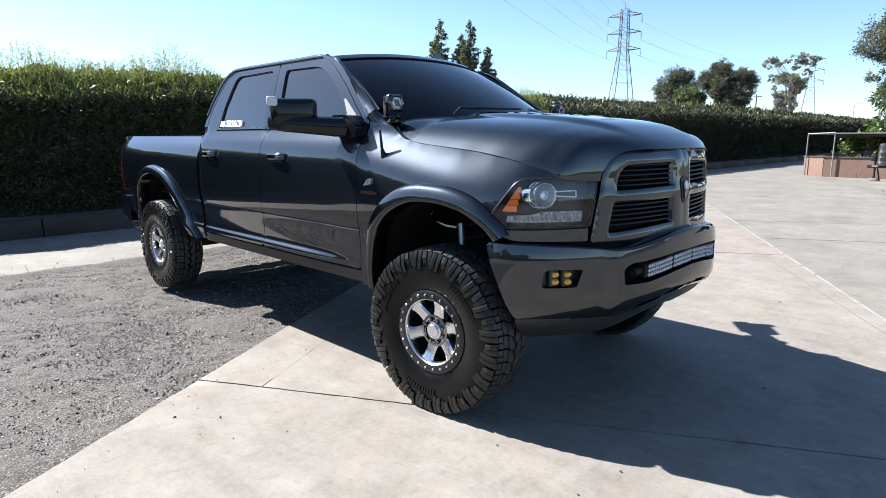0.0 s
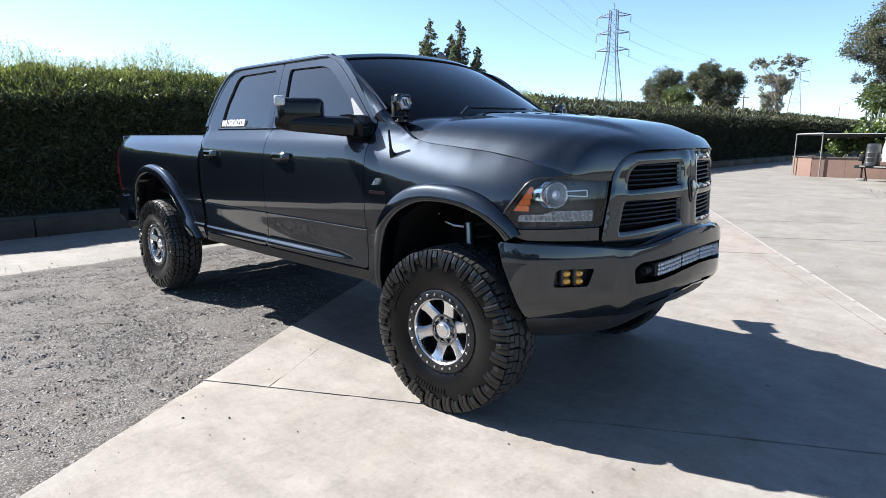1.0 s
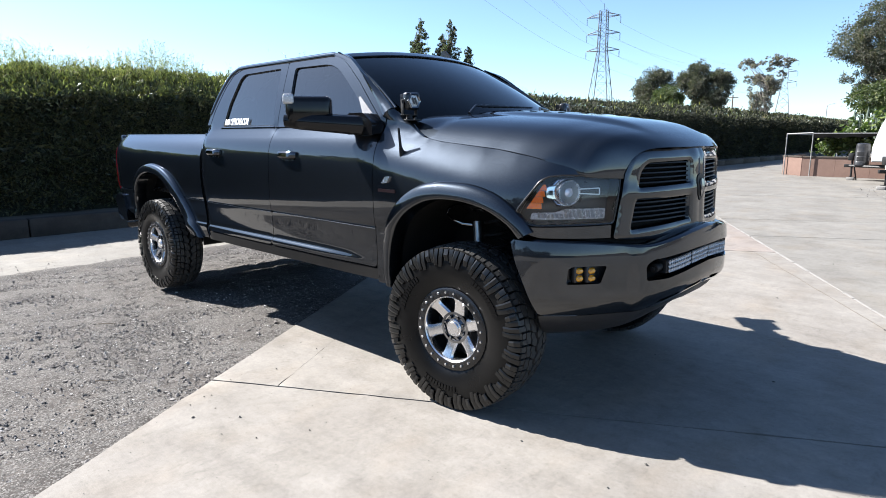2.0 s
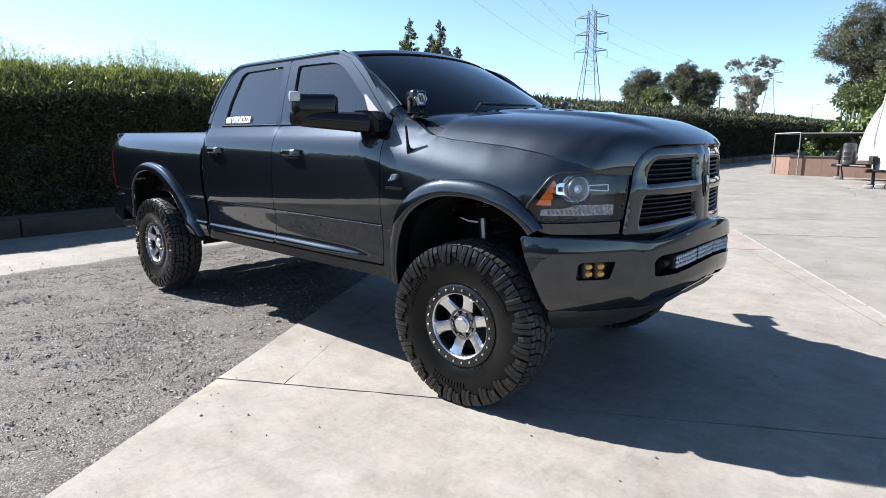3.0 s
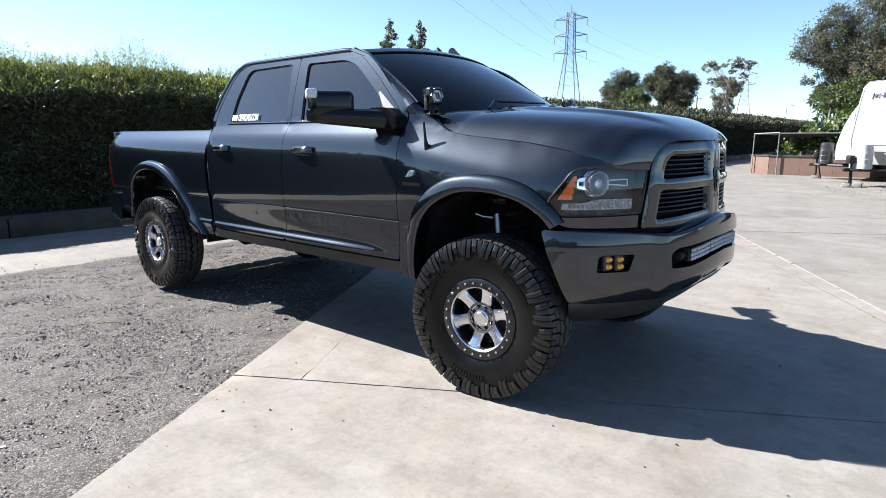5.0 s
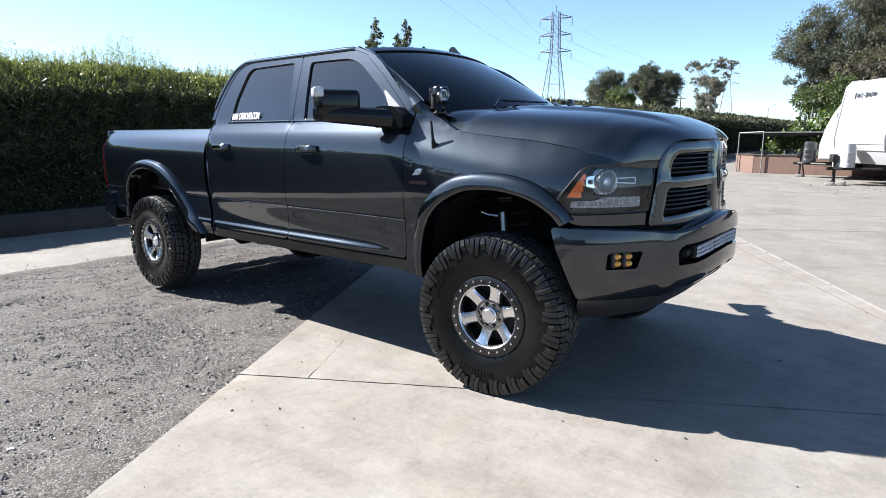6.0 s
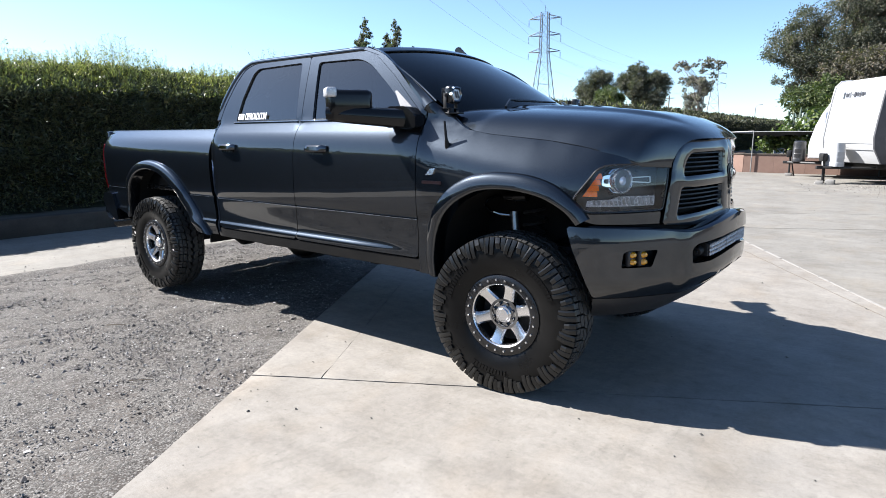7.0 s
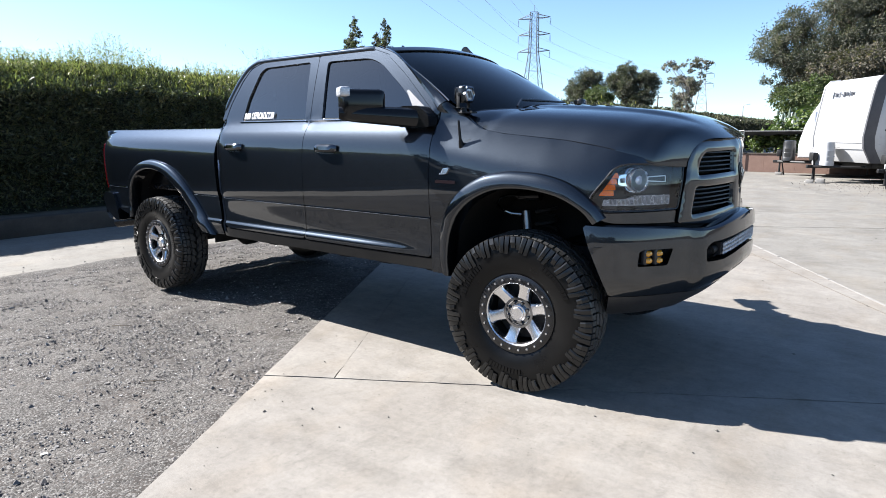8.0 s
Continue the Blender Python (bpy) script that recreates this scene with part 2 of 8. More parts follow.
TREE_BRIGHT = leaf_material("bright_leaf", (0.042, 0.060, 0.024), (0.095, 0.122, 0.05), 0.5, 0.25)
PINE_LEAF = leaf_material("pine_leaf", (0.062, 0.072, 0.058), (0.12, 0.135, 0.105), 0.6, 0.3)
BARK = material("bark", (0.07, 0.05, 0.035), (0.18, 0.14, 0.10), 0.9, scale=9, fine=60, bump=0.8, depth=0.02, stretch=(3, 3, 0.4))
BARK_PALE = material("pale_bark", (0.22, 0.18, 0.14), (0.42, 0.37, 0.31), 0.85, scale=6, fine=50, bump=0.4, stretch=(3, 3, 0.5))
STEEL = material("galvanised_steel", (0.30, 0.31, 0.32), (0.46, 0.47, 0.48), 0.5, 0.7, scale=4, fine=80, bump=0.05)
PYLON = material("pylon_steel", (0.06, 0.063, 0.068), (0.11, 0.115, 0.12), 0.6, 0.2, scale=3, fine=60, bump=0.05)
# Paler copy for the farther pylon, with distance haze put into its colour.
PYLON_HAZED = material("hazed_pylon_steel", (0.20, 0.21, 0.22), (0.30, 0.31, 0.32), 0.6, 0.2, scale=3, fine=60, bump=0.05)
PLANTER_FACE = material("planter_board", (0.1343, 0.0806, 0.0618), (0.1947, 0.1243, 0.0973), 0.85, scale=2.5, fine=60, bump=0.25)


# ---- building helpers ----
def finish(name, bm, mat, parent=None, sharp=35.0, flat=False):
    bmesh.ops.recalc_face_normals(bm, faces=bm.faces)
    me = bpy.data.meshes.new(name)
    bm.to_mesh(me)
    bm.free()
    me.materials.append(mat)
    if not flat:
        me.shade_smooth()
        me.set_sharp_from_angle(angle=radians(sharp))
    ob = new(name, me)
    if parent:
        ob.parent = parent
    return ob


def part(name, bm, mat, parent, label="", sharp=35.0):
    ob = finish(name, bm, mat, parent, sharp)
    return tagged(ob, label) if label else ob


def thing(name, label, category, group="", at=(0, 0, 0), turn=0.0):
    ob = new(name)
    ob.empty_display_size = 0.1
    ob.matrix_basis = pose(*at, 0, 0, turn)
    return tagged(ob, label, category, group)


def box(bm, size, at=(0, 0, 0), bevel=0.0, rot=None, segments=2):
    made = bmesh.ops.create_cube(bm, size=1.0)["verts"]
    m = Matrix.Translation(at) @ (rot.to_4x4() if rot else Matrix()) @ Matrix.Diagonal((*size, 1))
    bmesh.ops.transform(bm, matrix=m, verts=made)
    if bevel:
        edges = list({e for v in made for e in v.link_edges})
        bmesh.ops.bevel(bm, geom=edges, offset=bevel, segments=segments, profile=0.5, affect="EDGES")
    return bm


def rod(bm, a, b, r0, r1=None, sides=10, caps=True):
    """A straight, tapered bar from a to b."""
    a, b = Vector(a), Vector(b)
    r1 = r0 if r1 is None else r1
    q = (b - a).to_track_quat("Z", "Y")
    rings = []
    for p, r in ((a, r0), (b, r1)):
        rings.append([bm.verts.new(p + q @ Vector((r * math.cos(k * math.tau / sides), r * math.sin(k * math.tau / sides), 0))) for k in range(sides)])
    for k in range(sides):
        bm.faces.new((rings[0][k], rings[0][(k + 1) % sides], rings[1][(k + 1) % sides], rings[1][k]))
    if caps:
        bm.faces.new(rings[0][::-1])
        bm.faces.new(rings[1])
    return bm


def tube(bm, pts, r, sides=8, taper=None):
    """A bent tube along points; r is one radius or a list of them."""
    pts = [Vector(p) for p in pts]
    rings, up = [], None
    radii = list(r) if isinstance(r, list) else [r if taper is None else r + (taper - r) * i / (len(pts) - 1) for i in range(len(pts))]
    for i, p in enumerate(pts):
        d = (pts[min(i + 1, len(pts) - 1)] - pts[max(i - 1, 0)]).normalized()
        side = d.cross(Vector((0, 0, 1)) if abs(d.z) < 0.95 else Vector((0, 1, 0))).normalized() if up is None else d.cross(up).normalized()
        up = side.cross(d).normalized()
        rr = radii[i]
        rings.append([bm.verts.new(p + rr * (math.cos(k * math.tau / sides) * side + math.sin(k * math.tau / sides) * up)) for k in range(sides)])
    for a, b in zip(rings, rings[1:]):
        for k in range(sides):
            bm.faces.new((a[k], a[(k + 1) % sides], b[(k + 1) % sides], b[k]))
    bm.faces.new(rings[0][::-1])
    bm.faces.new(rings[-1])
    return bm


def lathe(bm, profile, sides=48, axis="Y", at=(0, 0, 0), closed=False):
    """Turn (radius, along) pairs round an axis."""
    rings = []
    for r, h in profile:
        ring = []
        for k in range(sides):
            c, s = r * math.cos(k * math.tau / sides), r * math.sin(k * math.tau / sides)
            p = {"Y": (c, h, s), "Z": (c, s, h), "X": (h, c, s)}[axis]
            ring.append(bm.verts.new(Vector(p) + Vector(at)))
        rings.append(ring)
    pairs = list(zip(rings, rings[1:])) + ([(rings[-1], rings[0])] if closed else [])
    for a, b in pairs:
        for k in range(sides):
            bm.faces.new((a[k], a[(k + 1) % sides], b[(k + 1) % sides], b[k]))
    if not closed:
        for ring in (rings[0], rings[-1]):
            if (ring[0].co - ring[sides // 2].co).length > 1e-4:
                bm.faces.new(ring)
    return bm


def prism(bm, outline, place, depth):
    """A flat outline (u, v), laid by place(u, v), and pushed along the vector depth."""
    a = [bm.verts.new(place(u, v)) for u, v in outline]
    b = [bm.verts.new(v.co + Vector(depth)) for v in a]
    n = len(a)
    bm.faces.new(a)
    bm.faces.new(b[::-1])
    for k in range(n):
        bm.faces.new((a[k], b[k], b[(k + 1) % n], a[(k + 1) % n]))
    return bm


def joined(name, verts, faces, mat, label="", category="", kind="", parent=None, flat=True):
    """One mesh out of arrays."""
    me = bpy.data.meshes.new(name)
    me.from_pydata(np.asarray(verts).tolist(), [], np.asarray(faces).tolist())
    me.materials.append(mat)
    if not flat:
        me.shade_smooth()
    ob = new(name, me)
    if parent:
        ob.parent = parent
    return tagged(ob, label, category, "", kind)


def leaf_cloud(rng, places, ways, length, width, droop=0.4):
    """Small pointed leaves, two faces each, at places, facing about ways."""
    n = len(places)
    ways = ways + rng.normal(0, droop, (n, 3))
    ways /= np.linalg.norm(ways, axis=1)[:, None] + 1e-9
    side = np.cross(ways, rng.normal(0, 1, (n, 3)))
    side /= np.linalg.norm(side, axis=1)[:, None] + 1e-9
    lift = np.cross(side, ways)
    s = rng.uniform(0.6, 1.35, (n, 1))
    a = places
    b = places + ways * length * s * 0.5 + side * width * s * 0.5 + lift * width * 0.2 * s
    c = places + ways * length * s
    d = places + ways * length * s * 0.5 - side * width * s * 0.5 + lift * width * 0.2 * s
    v = np.stack([a, b, c, d], 1).reshape(-1, 3)
    k = np.arange(n)[:, None] * 4
    f = np.concatenate([k + [0, 1, 2], k + [0, 2, 3]], 1).reshape(-1, 3)
    return v, f


def merged(chunks):
    vs, fs, n = [], [], 0
    for v, f in chunks:
        vs.append(v)
        fs.append(f + n)
        n += len(v)
    return np.concatenate(vs), np.concatenate(fs)


# ---- the ground ----
SLAB_U, SLAB_V = Vector((0.867, 0.498, 0)), Vector((-0.498, 0.867, 0))


def yard(u, v, z=0.0):
    """Yard axes: u along the long joint of the concrete, v across it."""
    return SLAB_U * u + SLAB_V * v + Vector((0, 0, z))


def plate(bm, corners, z, thick):
    top = [bm.verts.new((p[0], p[1], z)) for p in corners]
    low = [bm.verts.new((p[0], p[1], z - thick)) for p in corners]
    bm.faces.new(top)
    bm.faces.new(low[::-1])
    for k in range(len(top)):
        bm.faces.new((top[k], low[k], low[(k + 1) % len(top)], top[(k + 1) % len(top)]))
    return bm


bm = bmesh.new()
R = 1500.0
plate(bm, [(-R, -R), (R, -R), (R, R), (-R, R)], -0.10, 0.5)
ground = tagged(finish("ground", bm, EARTH), "bare brown earth reaching to the horizon", "ground", kind="structure")

# gravel lot: a finely divided sheet with shallow ruts and humps
GRAVEL_EDGE = -2.0
bm = bmesh.new()
nx, ny = 200, 320
grid = []
for i in range(nx + 1):
    row = []
    for j in range(ny + 1):
        x = -5.84 + i / nx * 6.62
        y = -9.0 + j / ny * 18.0
        z = -0.018 + 0.012 * noise.noise((x * 0.9, y * 0.9, 0)) + 0.012 * noise.noise((x * 3.1, y * 3.1, 4)) + 0.011 * noise.noise((x * 8.0, y * 8.0, 9)) + 0.009 * noise.noise((x * 19.0, y * 19.0, 3))
        z = min(z, -0.003)
        if x < -5.45:
            t = min(1.0, (-5.45 - x) / 0.12)
            over = -5.62 - x + 0.07 * noise.noise((y * 2.3, 0, 5)) + 0.05 * noise.noise((y * 8.0, 0, 6))
            z = z * (1 - t) + t * min(0.006, 0.006 - 0.12 * over + 0.004 * noise.noise((x * 30, y * 30, 1)))
        row.append(bm.verts.new((x, y, z)))
    grid.append(row)
for i in range(nx):
    for j in range(ny):
        bm.faces.new((grid[i][j], grid[i + 1][j], grid[i + 1][j + 1], grid[i][j + 1]))
gravel = tagged(finish("gravel_lot", bm, DIRT, sharp=80), "grey crushed gravel and dirt with faint tyre marks", "ground", kind="structure")


def stones(name, count, size, box_x, box_y, seed, label):
    """Loose angular stones, eight faces each, pressed into the gravel."""
    rng = np.random.default_rng(seed)
    x, y = rng.uniform(*box_x, count * 2), rng.uniform(*box_y, count * 2)
    keep = (x * SLAB_U.x + y * SLAB_U.y < GRAVEL_EDGE + 0.03 - np.abs(rng.normal(0, 0.02, count * 2))) & (x > -5.64 - rng.exponential(0.06, count * 2))
    clump = np.array([0.6 * noise.noise((a * 0.8, b * 0.8, 2.0)) + 0.5 * noise.noise((a * 2.7, b * 2.7, 5.0)) for a, b in zip(x, y)])
    bare = np.exp(-((x + 1.50) / 0.42) ** 2 - ((y + 2.28) / 0.30) ** 2)
    keep &= rng.uniform(-0.7, 0.5, count * 2) < clump + 0.1 - 0.9 * bare
    x, y = x[keep][:count], y[keep][:count]
    n = len(x)
    r = size * rng.lognormal(0, 0.42, n).clip(0.4, 1.9)
    base = np.array([[1, 0, 0], [0, 1, 0], [-1, 0, 0], [0, -1, 0], [0, 0, 0.8], [0, 0, -0.6]], float)
    p = base[None] * rng.uniform(0.65, 1.25, (n, 6, 3)) + rng.normal(0, 0.18, (n, 6, 3))
    turn = rng.uniform(0, math.tau, n)
    c, s = np.cos(turn)[:, None], np.sin(turn)[:, None]
    p = np.stack([p[..., 0] * c - p[..., 1] * s, p[..., 0] * s + p[..., 1] * c, p[..., 2] * 0.80], -1) * r[:, None, None]
    p += np.stack([x, y, -0.02 + 0.26 * r], -1)[:, None]
    f = np.array([[0, 1, 4], [1, 2, 4], [2, 3, 4], [3, 0, 4], [1, 0, 5], [2, 1, 5], [3, 2, 5], [0, 3, 5]])
    faces = (np.arange(n)[:, None, None] * 6 + f[None]).reshape(-1, 3)
    return joined(name, p.reshape(-1, 3), faces, STONE, label, "gravel", "stuff")


stones("gravel", 90000, 0.0047, (-6.0, 0.1), (-5.5, 3.0), 3, "loose grey gravel chips strewn over the dirt lot")
stones("gravel", 2600, 0.0105, (-6.0, 0.1), (-5.5, 3.0), 5, "larger pale and dark stones lying in the gravel")

# clods pressed up by a tyre tread, in zigzag rows
rng = np.random.default_rng(23)
clods = []
for k in range(13):
    for q in range(0, 4, 1 + k % 2):
        t = k / 14 + rng.normal(0, 0.01)
        x = -1.76 + 0.62 * t + 0.058 * q + 0.016 * (-1) ** k
        y = -2.27 - 0.15 * t + 0.052 * q + 0.014 * (-1) ** k
        for _ in range(2):
            clods.append((x + rng.normal(0, 0.007), y + rng.normal(0, 0.012), rng.uniform(0.006, 0.010)))
clods = np.array(clods)
shape = np.array([[1, 0, 0], [0, 1, 0], [-1, 0, 0], [0, -1, 0], [0, 0, 0.32], [0, 0, -0.32]], float)
p = shape[None] * rng.uniform(0.7, 1.3, (len(clods), 6, 3)) * clods[:, None, 2:]
p += np.stack([clods[:, 0], clods[:, 1], np.full(len(clods), -0.0165)], -1)[:, None]
f = np.array([[0, 1, 4], [1, 2, 4], [2, 3, 4], [3, 0, 4], [1, 0, 5], [2, 1, 5], [3, 2, 5], [0, 3, 5]])
joined("tyre_mark", p.reshape(-1, 3), (np.arange(len(clods))[:, None, None] * 6 + f[None]).reshape(-1, 3), DIRT, "zigzag tyre tread mark in the dirt", "tyre mark", "stuff")
for a, b in (((-3.086, -1.769), (-2.979, -1.673)), ((-1.855, -2.178), (-1.752, -2.085))):
    bm = bmesh.new()
    mid = ((a[0] + b[0]) / 2 + 0.006, (a[1] + b[1]) / 2 - 0.004)
    tube(bm, [(0, 0, 0), (mid[0] - a[0], mid[1] - a[1], 0.006), (b[0] - a[0], b[1] - a[1], 0.002)], 0.0035, 5, 0.002)
    ob = tagged(finish("twig", bm, BARK), "thin dry brown twig lying on the gravel", "twig", "twigs on the gravel")
    ob.location = (a[0], a[1], -0.006)

# far concrete strip, kerb and hedge run along the lot
bm = bmesh.new()
plate(bm, [(-8.34, -40), (-5.62, -40), (-5.62, 90), (-8.34, 90)], 0.0, 0.12)
tagged(finish("pavement_strip", bm, CONCRETE_OLD), "pale weathered concrete strip beside the gravel lot", "pavement", kind="structure")
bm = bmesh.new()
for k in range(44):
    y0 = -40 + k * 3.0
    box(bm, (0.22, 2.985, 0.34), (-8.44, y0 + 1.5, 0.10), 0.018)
tagged(finish("kerb", bm, KERB), "low stained concrete kerb under the hedge, darkened in colour for its shade", "kerb", kind="structure")
bm = bmesh.new()
plate(bm, [(-14, -40), (-8.5, -40), (-8.5, 90), (-14, 90)], 0.22, 0.5)
tagged(finish("planting_bed", bm, EARTH), "raised strip of bare soil behind the kerb", "ground", kind="structure")

bm = bmesh.new()
plate(bm, [(-40, -22), (40, -22), (40, -8.6), (-40, -8.6)], -0.012, 0.06)
tagged(finish("pavement_south", bm, CONCRETE_OLD), "pale concrete beyond the gravel lot", "pavement", kind="structure")

# joint filler just under the slabs
bm = bmesh.new()
c = [yard(-2.0, -60), yard(60, -60), yard(60, 100), yard(-2.0, 100)]
plate(bm, c, -0.022, 0.06)
tagged(finish("joint_bed", bm, JOINT), "dark dirt showing in the joints between slabs", "ground", kind="structure")


# ---- hedge along the lot ----
def hedge_front(y, z):
    """The uneven face of the hedge: x by place along it and height."""
    return -9.32 - 0.10 * z / 2.8 + 0.16 * noise.noise((y * 0.55, z * 0.9, 1.0)) + 0.16 * noise.noise((y * 2.1, z * 2.3, 7.0)) + 0.10 * noise.noise((y * 5.5, z * 5.0, 3.0))


def hedge_top(y):
    return 2.57 + 0.012 * min(y, 30) + 0.12 * noise.noise((y * 0.35, 0, 3.0)) + 0.11 * noise.noise((y * 1.7, 0, 8.0)) + 0.07 * noise.noise((y * 4.3, 0, 2.0))


def hedge_roof(x, y):
    """Height of the hedge's rounded shoulder and top at a place."""
    t = min(max((-9.34 - x) / 1.0, 0.0), 1.0)
    return hedge_top(y) - (0.46 + 0.14 * noise.noise((y * 1.3, 0, 9.0))) * (1 - t) ** 1.25 + 0.05 * noise.noise((x * 4.0, y * 4.0, 1.0))


def make_hedge():
    hedge = thing("hedge", "tall dense clipped green hedge along the kerb", "hedge", at=(-10.1, 0, 0.22))
    inv = Matrix.Translation((10.1, 0, -0.22))
    # Near-black core sheet stops see-through and stands in for the hedge's inner shade.
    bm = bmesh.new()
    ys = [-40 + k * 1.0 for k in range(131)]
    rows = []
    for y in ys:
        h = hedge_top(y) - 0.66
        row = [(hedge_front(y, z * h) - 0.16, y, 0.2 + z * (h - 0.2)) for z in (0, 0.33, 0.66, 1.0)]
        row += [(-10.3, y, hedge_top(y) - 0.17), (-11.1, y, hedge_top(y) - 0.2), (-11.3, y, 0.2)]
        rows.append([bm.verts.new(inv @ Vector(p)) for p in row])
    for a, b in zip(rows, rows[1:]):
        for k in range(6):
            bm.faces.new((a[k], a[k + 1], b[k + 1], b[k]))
    part("core", bm, HEDGE_CORE, hedge, "near-black sheet that fills the hedge and gives its inner shade")
    rng = np.random.default_rng(11)
    chunks, tips, far = [], [], []
    for y0, y1, count, ln, wd in ((-12, -3, 16000, 0.085, 0.035), (-3, 6, 66000, 0.085, 0.026), (6, 14, 30000, 0.09, 0.034),
                                  (14, 30, 46000, 0.10, 0.045), (30, 90, 42000, 0.17, 0.085)):
        y = rng.uniform(y0, y1, count)
        zf = rng.uniform(0.0, 1.0, count) ** 0.9
        top = np.array([hedge_top(v) for v in y])
        z = 0.28 + zf * (top - 0.42 - 0.28)
        x = np.array([hedge_front(a, b) for a, b in zip(y, z)]) - rng.exponential(0.07, count) + 0.05
        roof = rng.uniform(0, 1, count) < (0.34 if y1 <= 14 else 0.20)
        x[roof] = rng.uniform(-11.1, -9.30, roof.sum())
        z[roof] = np.array([hedge_roof(a, b) for a, b in zip(x[roof], y[roof])]) + rng.normal(0, 0.05, roof.sum())
        way = np.stack([np.where(roof, 0.1, 0.8), rng.normal(0, 0.4, count), np.where(roof, 1.0, 0.15 + 0.5 * rng.uniform(-1, 1, count))], -1)
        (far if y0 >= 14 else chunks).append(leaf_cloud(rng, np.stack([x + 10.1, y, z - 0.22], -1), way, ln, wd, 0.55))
        n = int((y1 - y0) * (1500 if y0 >= -12 and y1 <= 14 else 40))
        ty = rng.uniform(y0, y1, n)
        thick = np.array([0.75 + 0.9 * noise.noise((v * 0.9, 2.0, 0)) for v in ty]).clip(0.08)
        tx = rng.uniform(-10.9, -9.35, n)
        tz = np.array([hedge_roof(a, b) for a, b in zip(tx, ty)]) - 0.14 + rng.exponential(0.10, n) * thick
        tw = np.stack([rng.normal(0, 0.35, n), rng.normal(0, 0.35, n), np.ones(n)], -1)
        tips.append(leaf_cloud(rng, np.stack([tx + 10.1, ty, tz - 0.22], -1), tw, 0.10 if y1 <= 14 else 0.22, 0.010 if y1 <= 14 else 0.04, 0.5))
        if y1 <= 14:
            # loose foliage through the upper hedge, its sunlit look put into the paler colour
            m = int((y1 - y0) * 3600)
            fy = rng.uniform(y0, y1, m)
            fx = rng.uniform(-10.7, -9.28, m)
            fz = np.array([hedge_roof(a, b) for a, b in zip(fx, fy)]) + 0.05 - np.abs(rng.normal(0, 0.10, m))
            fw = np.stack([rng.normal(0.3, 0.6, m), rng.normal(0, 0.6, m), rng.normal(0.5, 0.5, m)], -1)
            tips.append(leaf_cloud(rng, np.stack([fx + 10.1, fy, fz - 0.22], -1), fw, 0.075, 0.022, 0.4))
            k = int((y1 - y0) * 150)
            by = rng.uniform(y0, y1, k)
            grow = np.array([(0.24 if v > -1.0 else 0.02) + 0.5 * noise.noise((v * 0.8, 5.0, 1.0)) for v in by]).clip(0.05, 0.7) * rng.uniform(0.5, 1.2, k)
            bx = rng.uniform(-10.8, -9.7, k)
            base = np.stack([bx + 10.1, by, np.array([hedge_roof(a, b) for a, b in zip(bx, by)]) - 0.34], -1)
            lean = np.stack([rng.normal(0, 0.22, k), rng.normal(0, 0.22, k), np.ones(k)], -1)
            tip = base + lean * (grow + 0.25)[:, None]
            side = np.stack([rng.normal(0, 1, k), rng.normal(0, 1, k), np.zeros(k)], -1)
            side = side / np.linalg.norm(side, axis=1)[:, None] * 0.0025
            v = np.stack([base - side, base + side, tip + side * 0.4, tip - side * 0.4], 1).reshape(-1, 3)
            q = np.arange(k)[:, None] * 4
            tips.append((v, np.concatenate([q + [0, 1, 2], q + [0, 2, 3]], 1).reshape(-1, 3)))
            m = k * 18
            pick = rng.integers(0, k, m)
            where = base[pick] + (tip - base)[pick] * rng.uniform(0.25, 1.0, (m, 1))
            tips.append(leaf_cloud(rng, where, np.stack([rng.normal(0, 0.8, m), rng.normal(0, 0.8, m), np.full(m, 0.7)], -1), 0.048, 0.0085, 0.3))
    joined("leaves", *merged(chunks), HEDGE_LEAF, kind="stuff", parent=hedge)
    joined("leaves", *merged(far), HEDGE_FAR_SHADED, kind="stuff", parent=hedge)
    joined("sprays", *merged(tips), HEDGE_TIP_SUNLIT, "thin yellowish shoots rising from the top", kind="stuff", parent=hedge)


make_hedge()


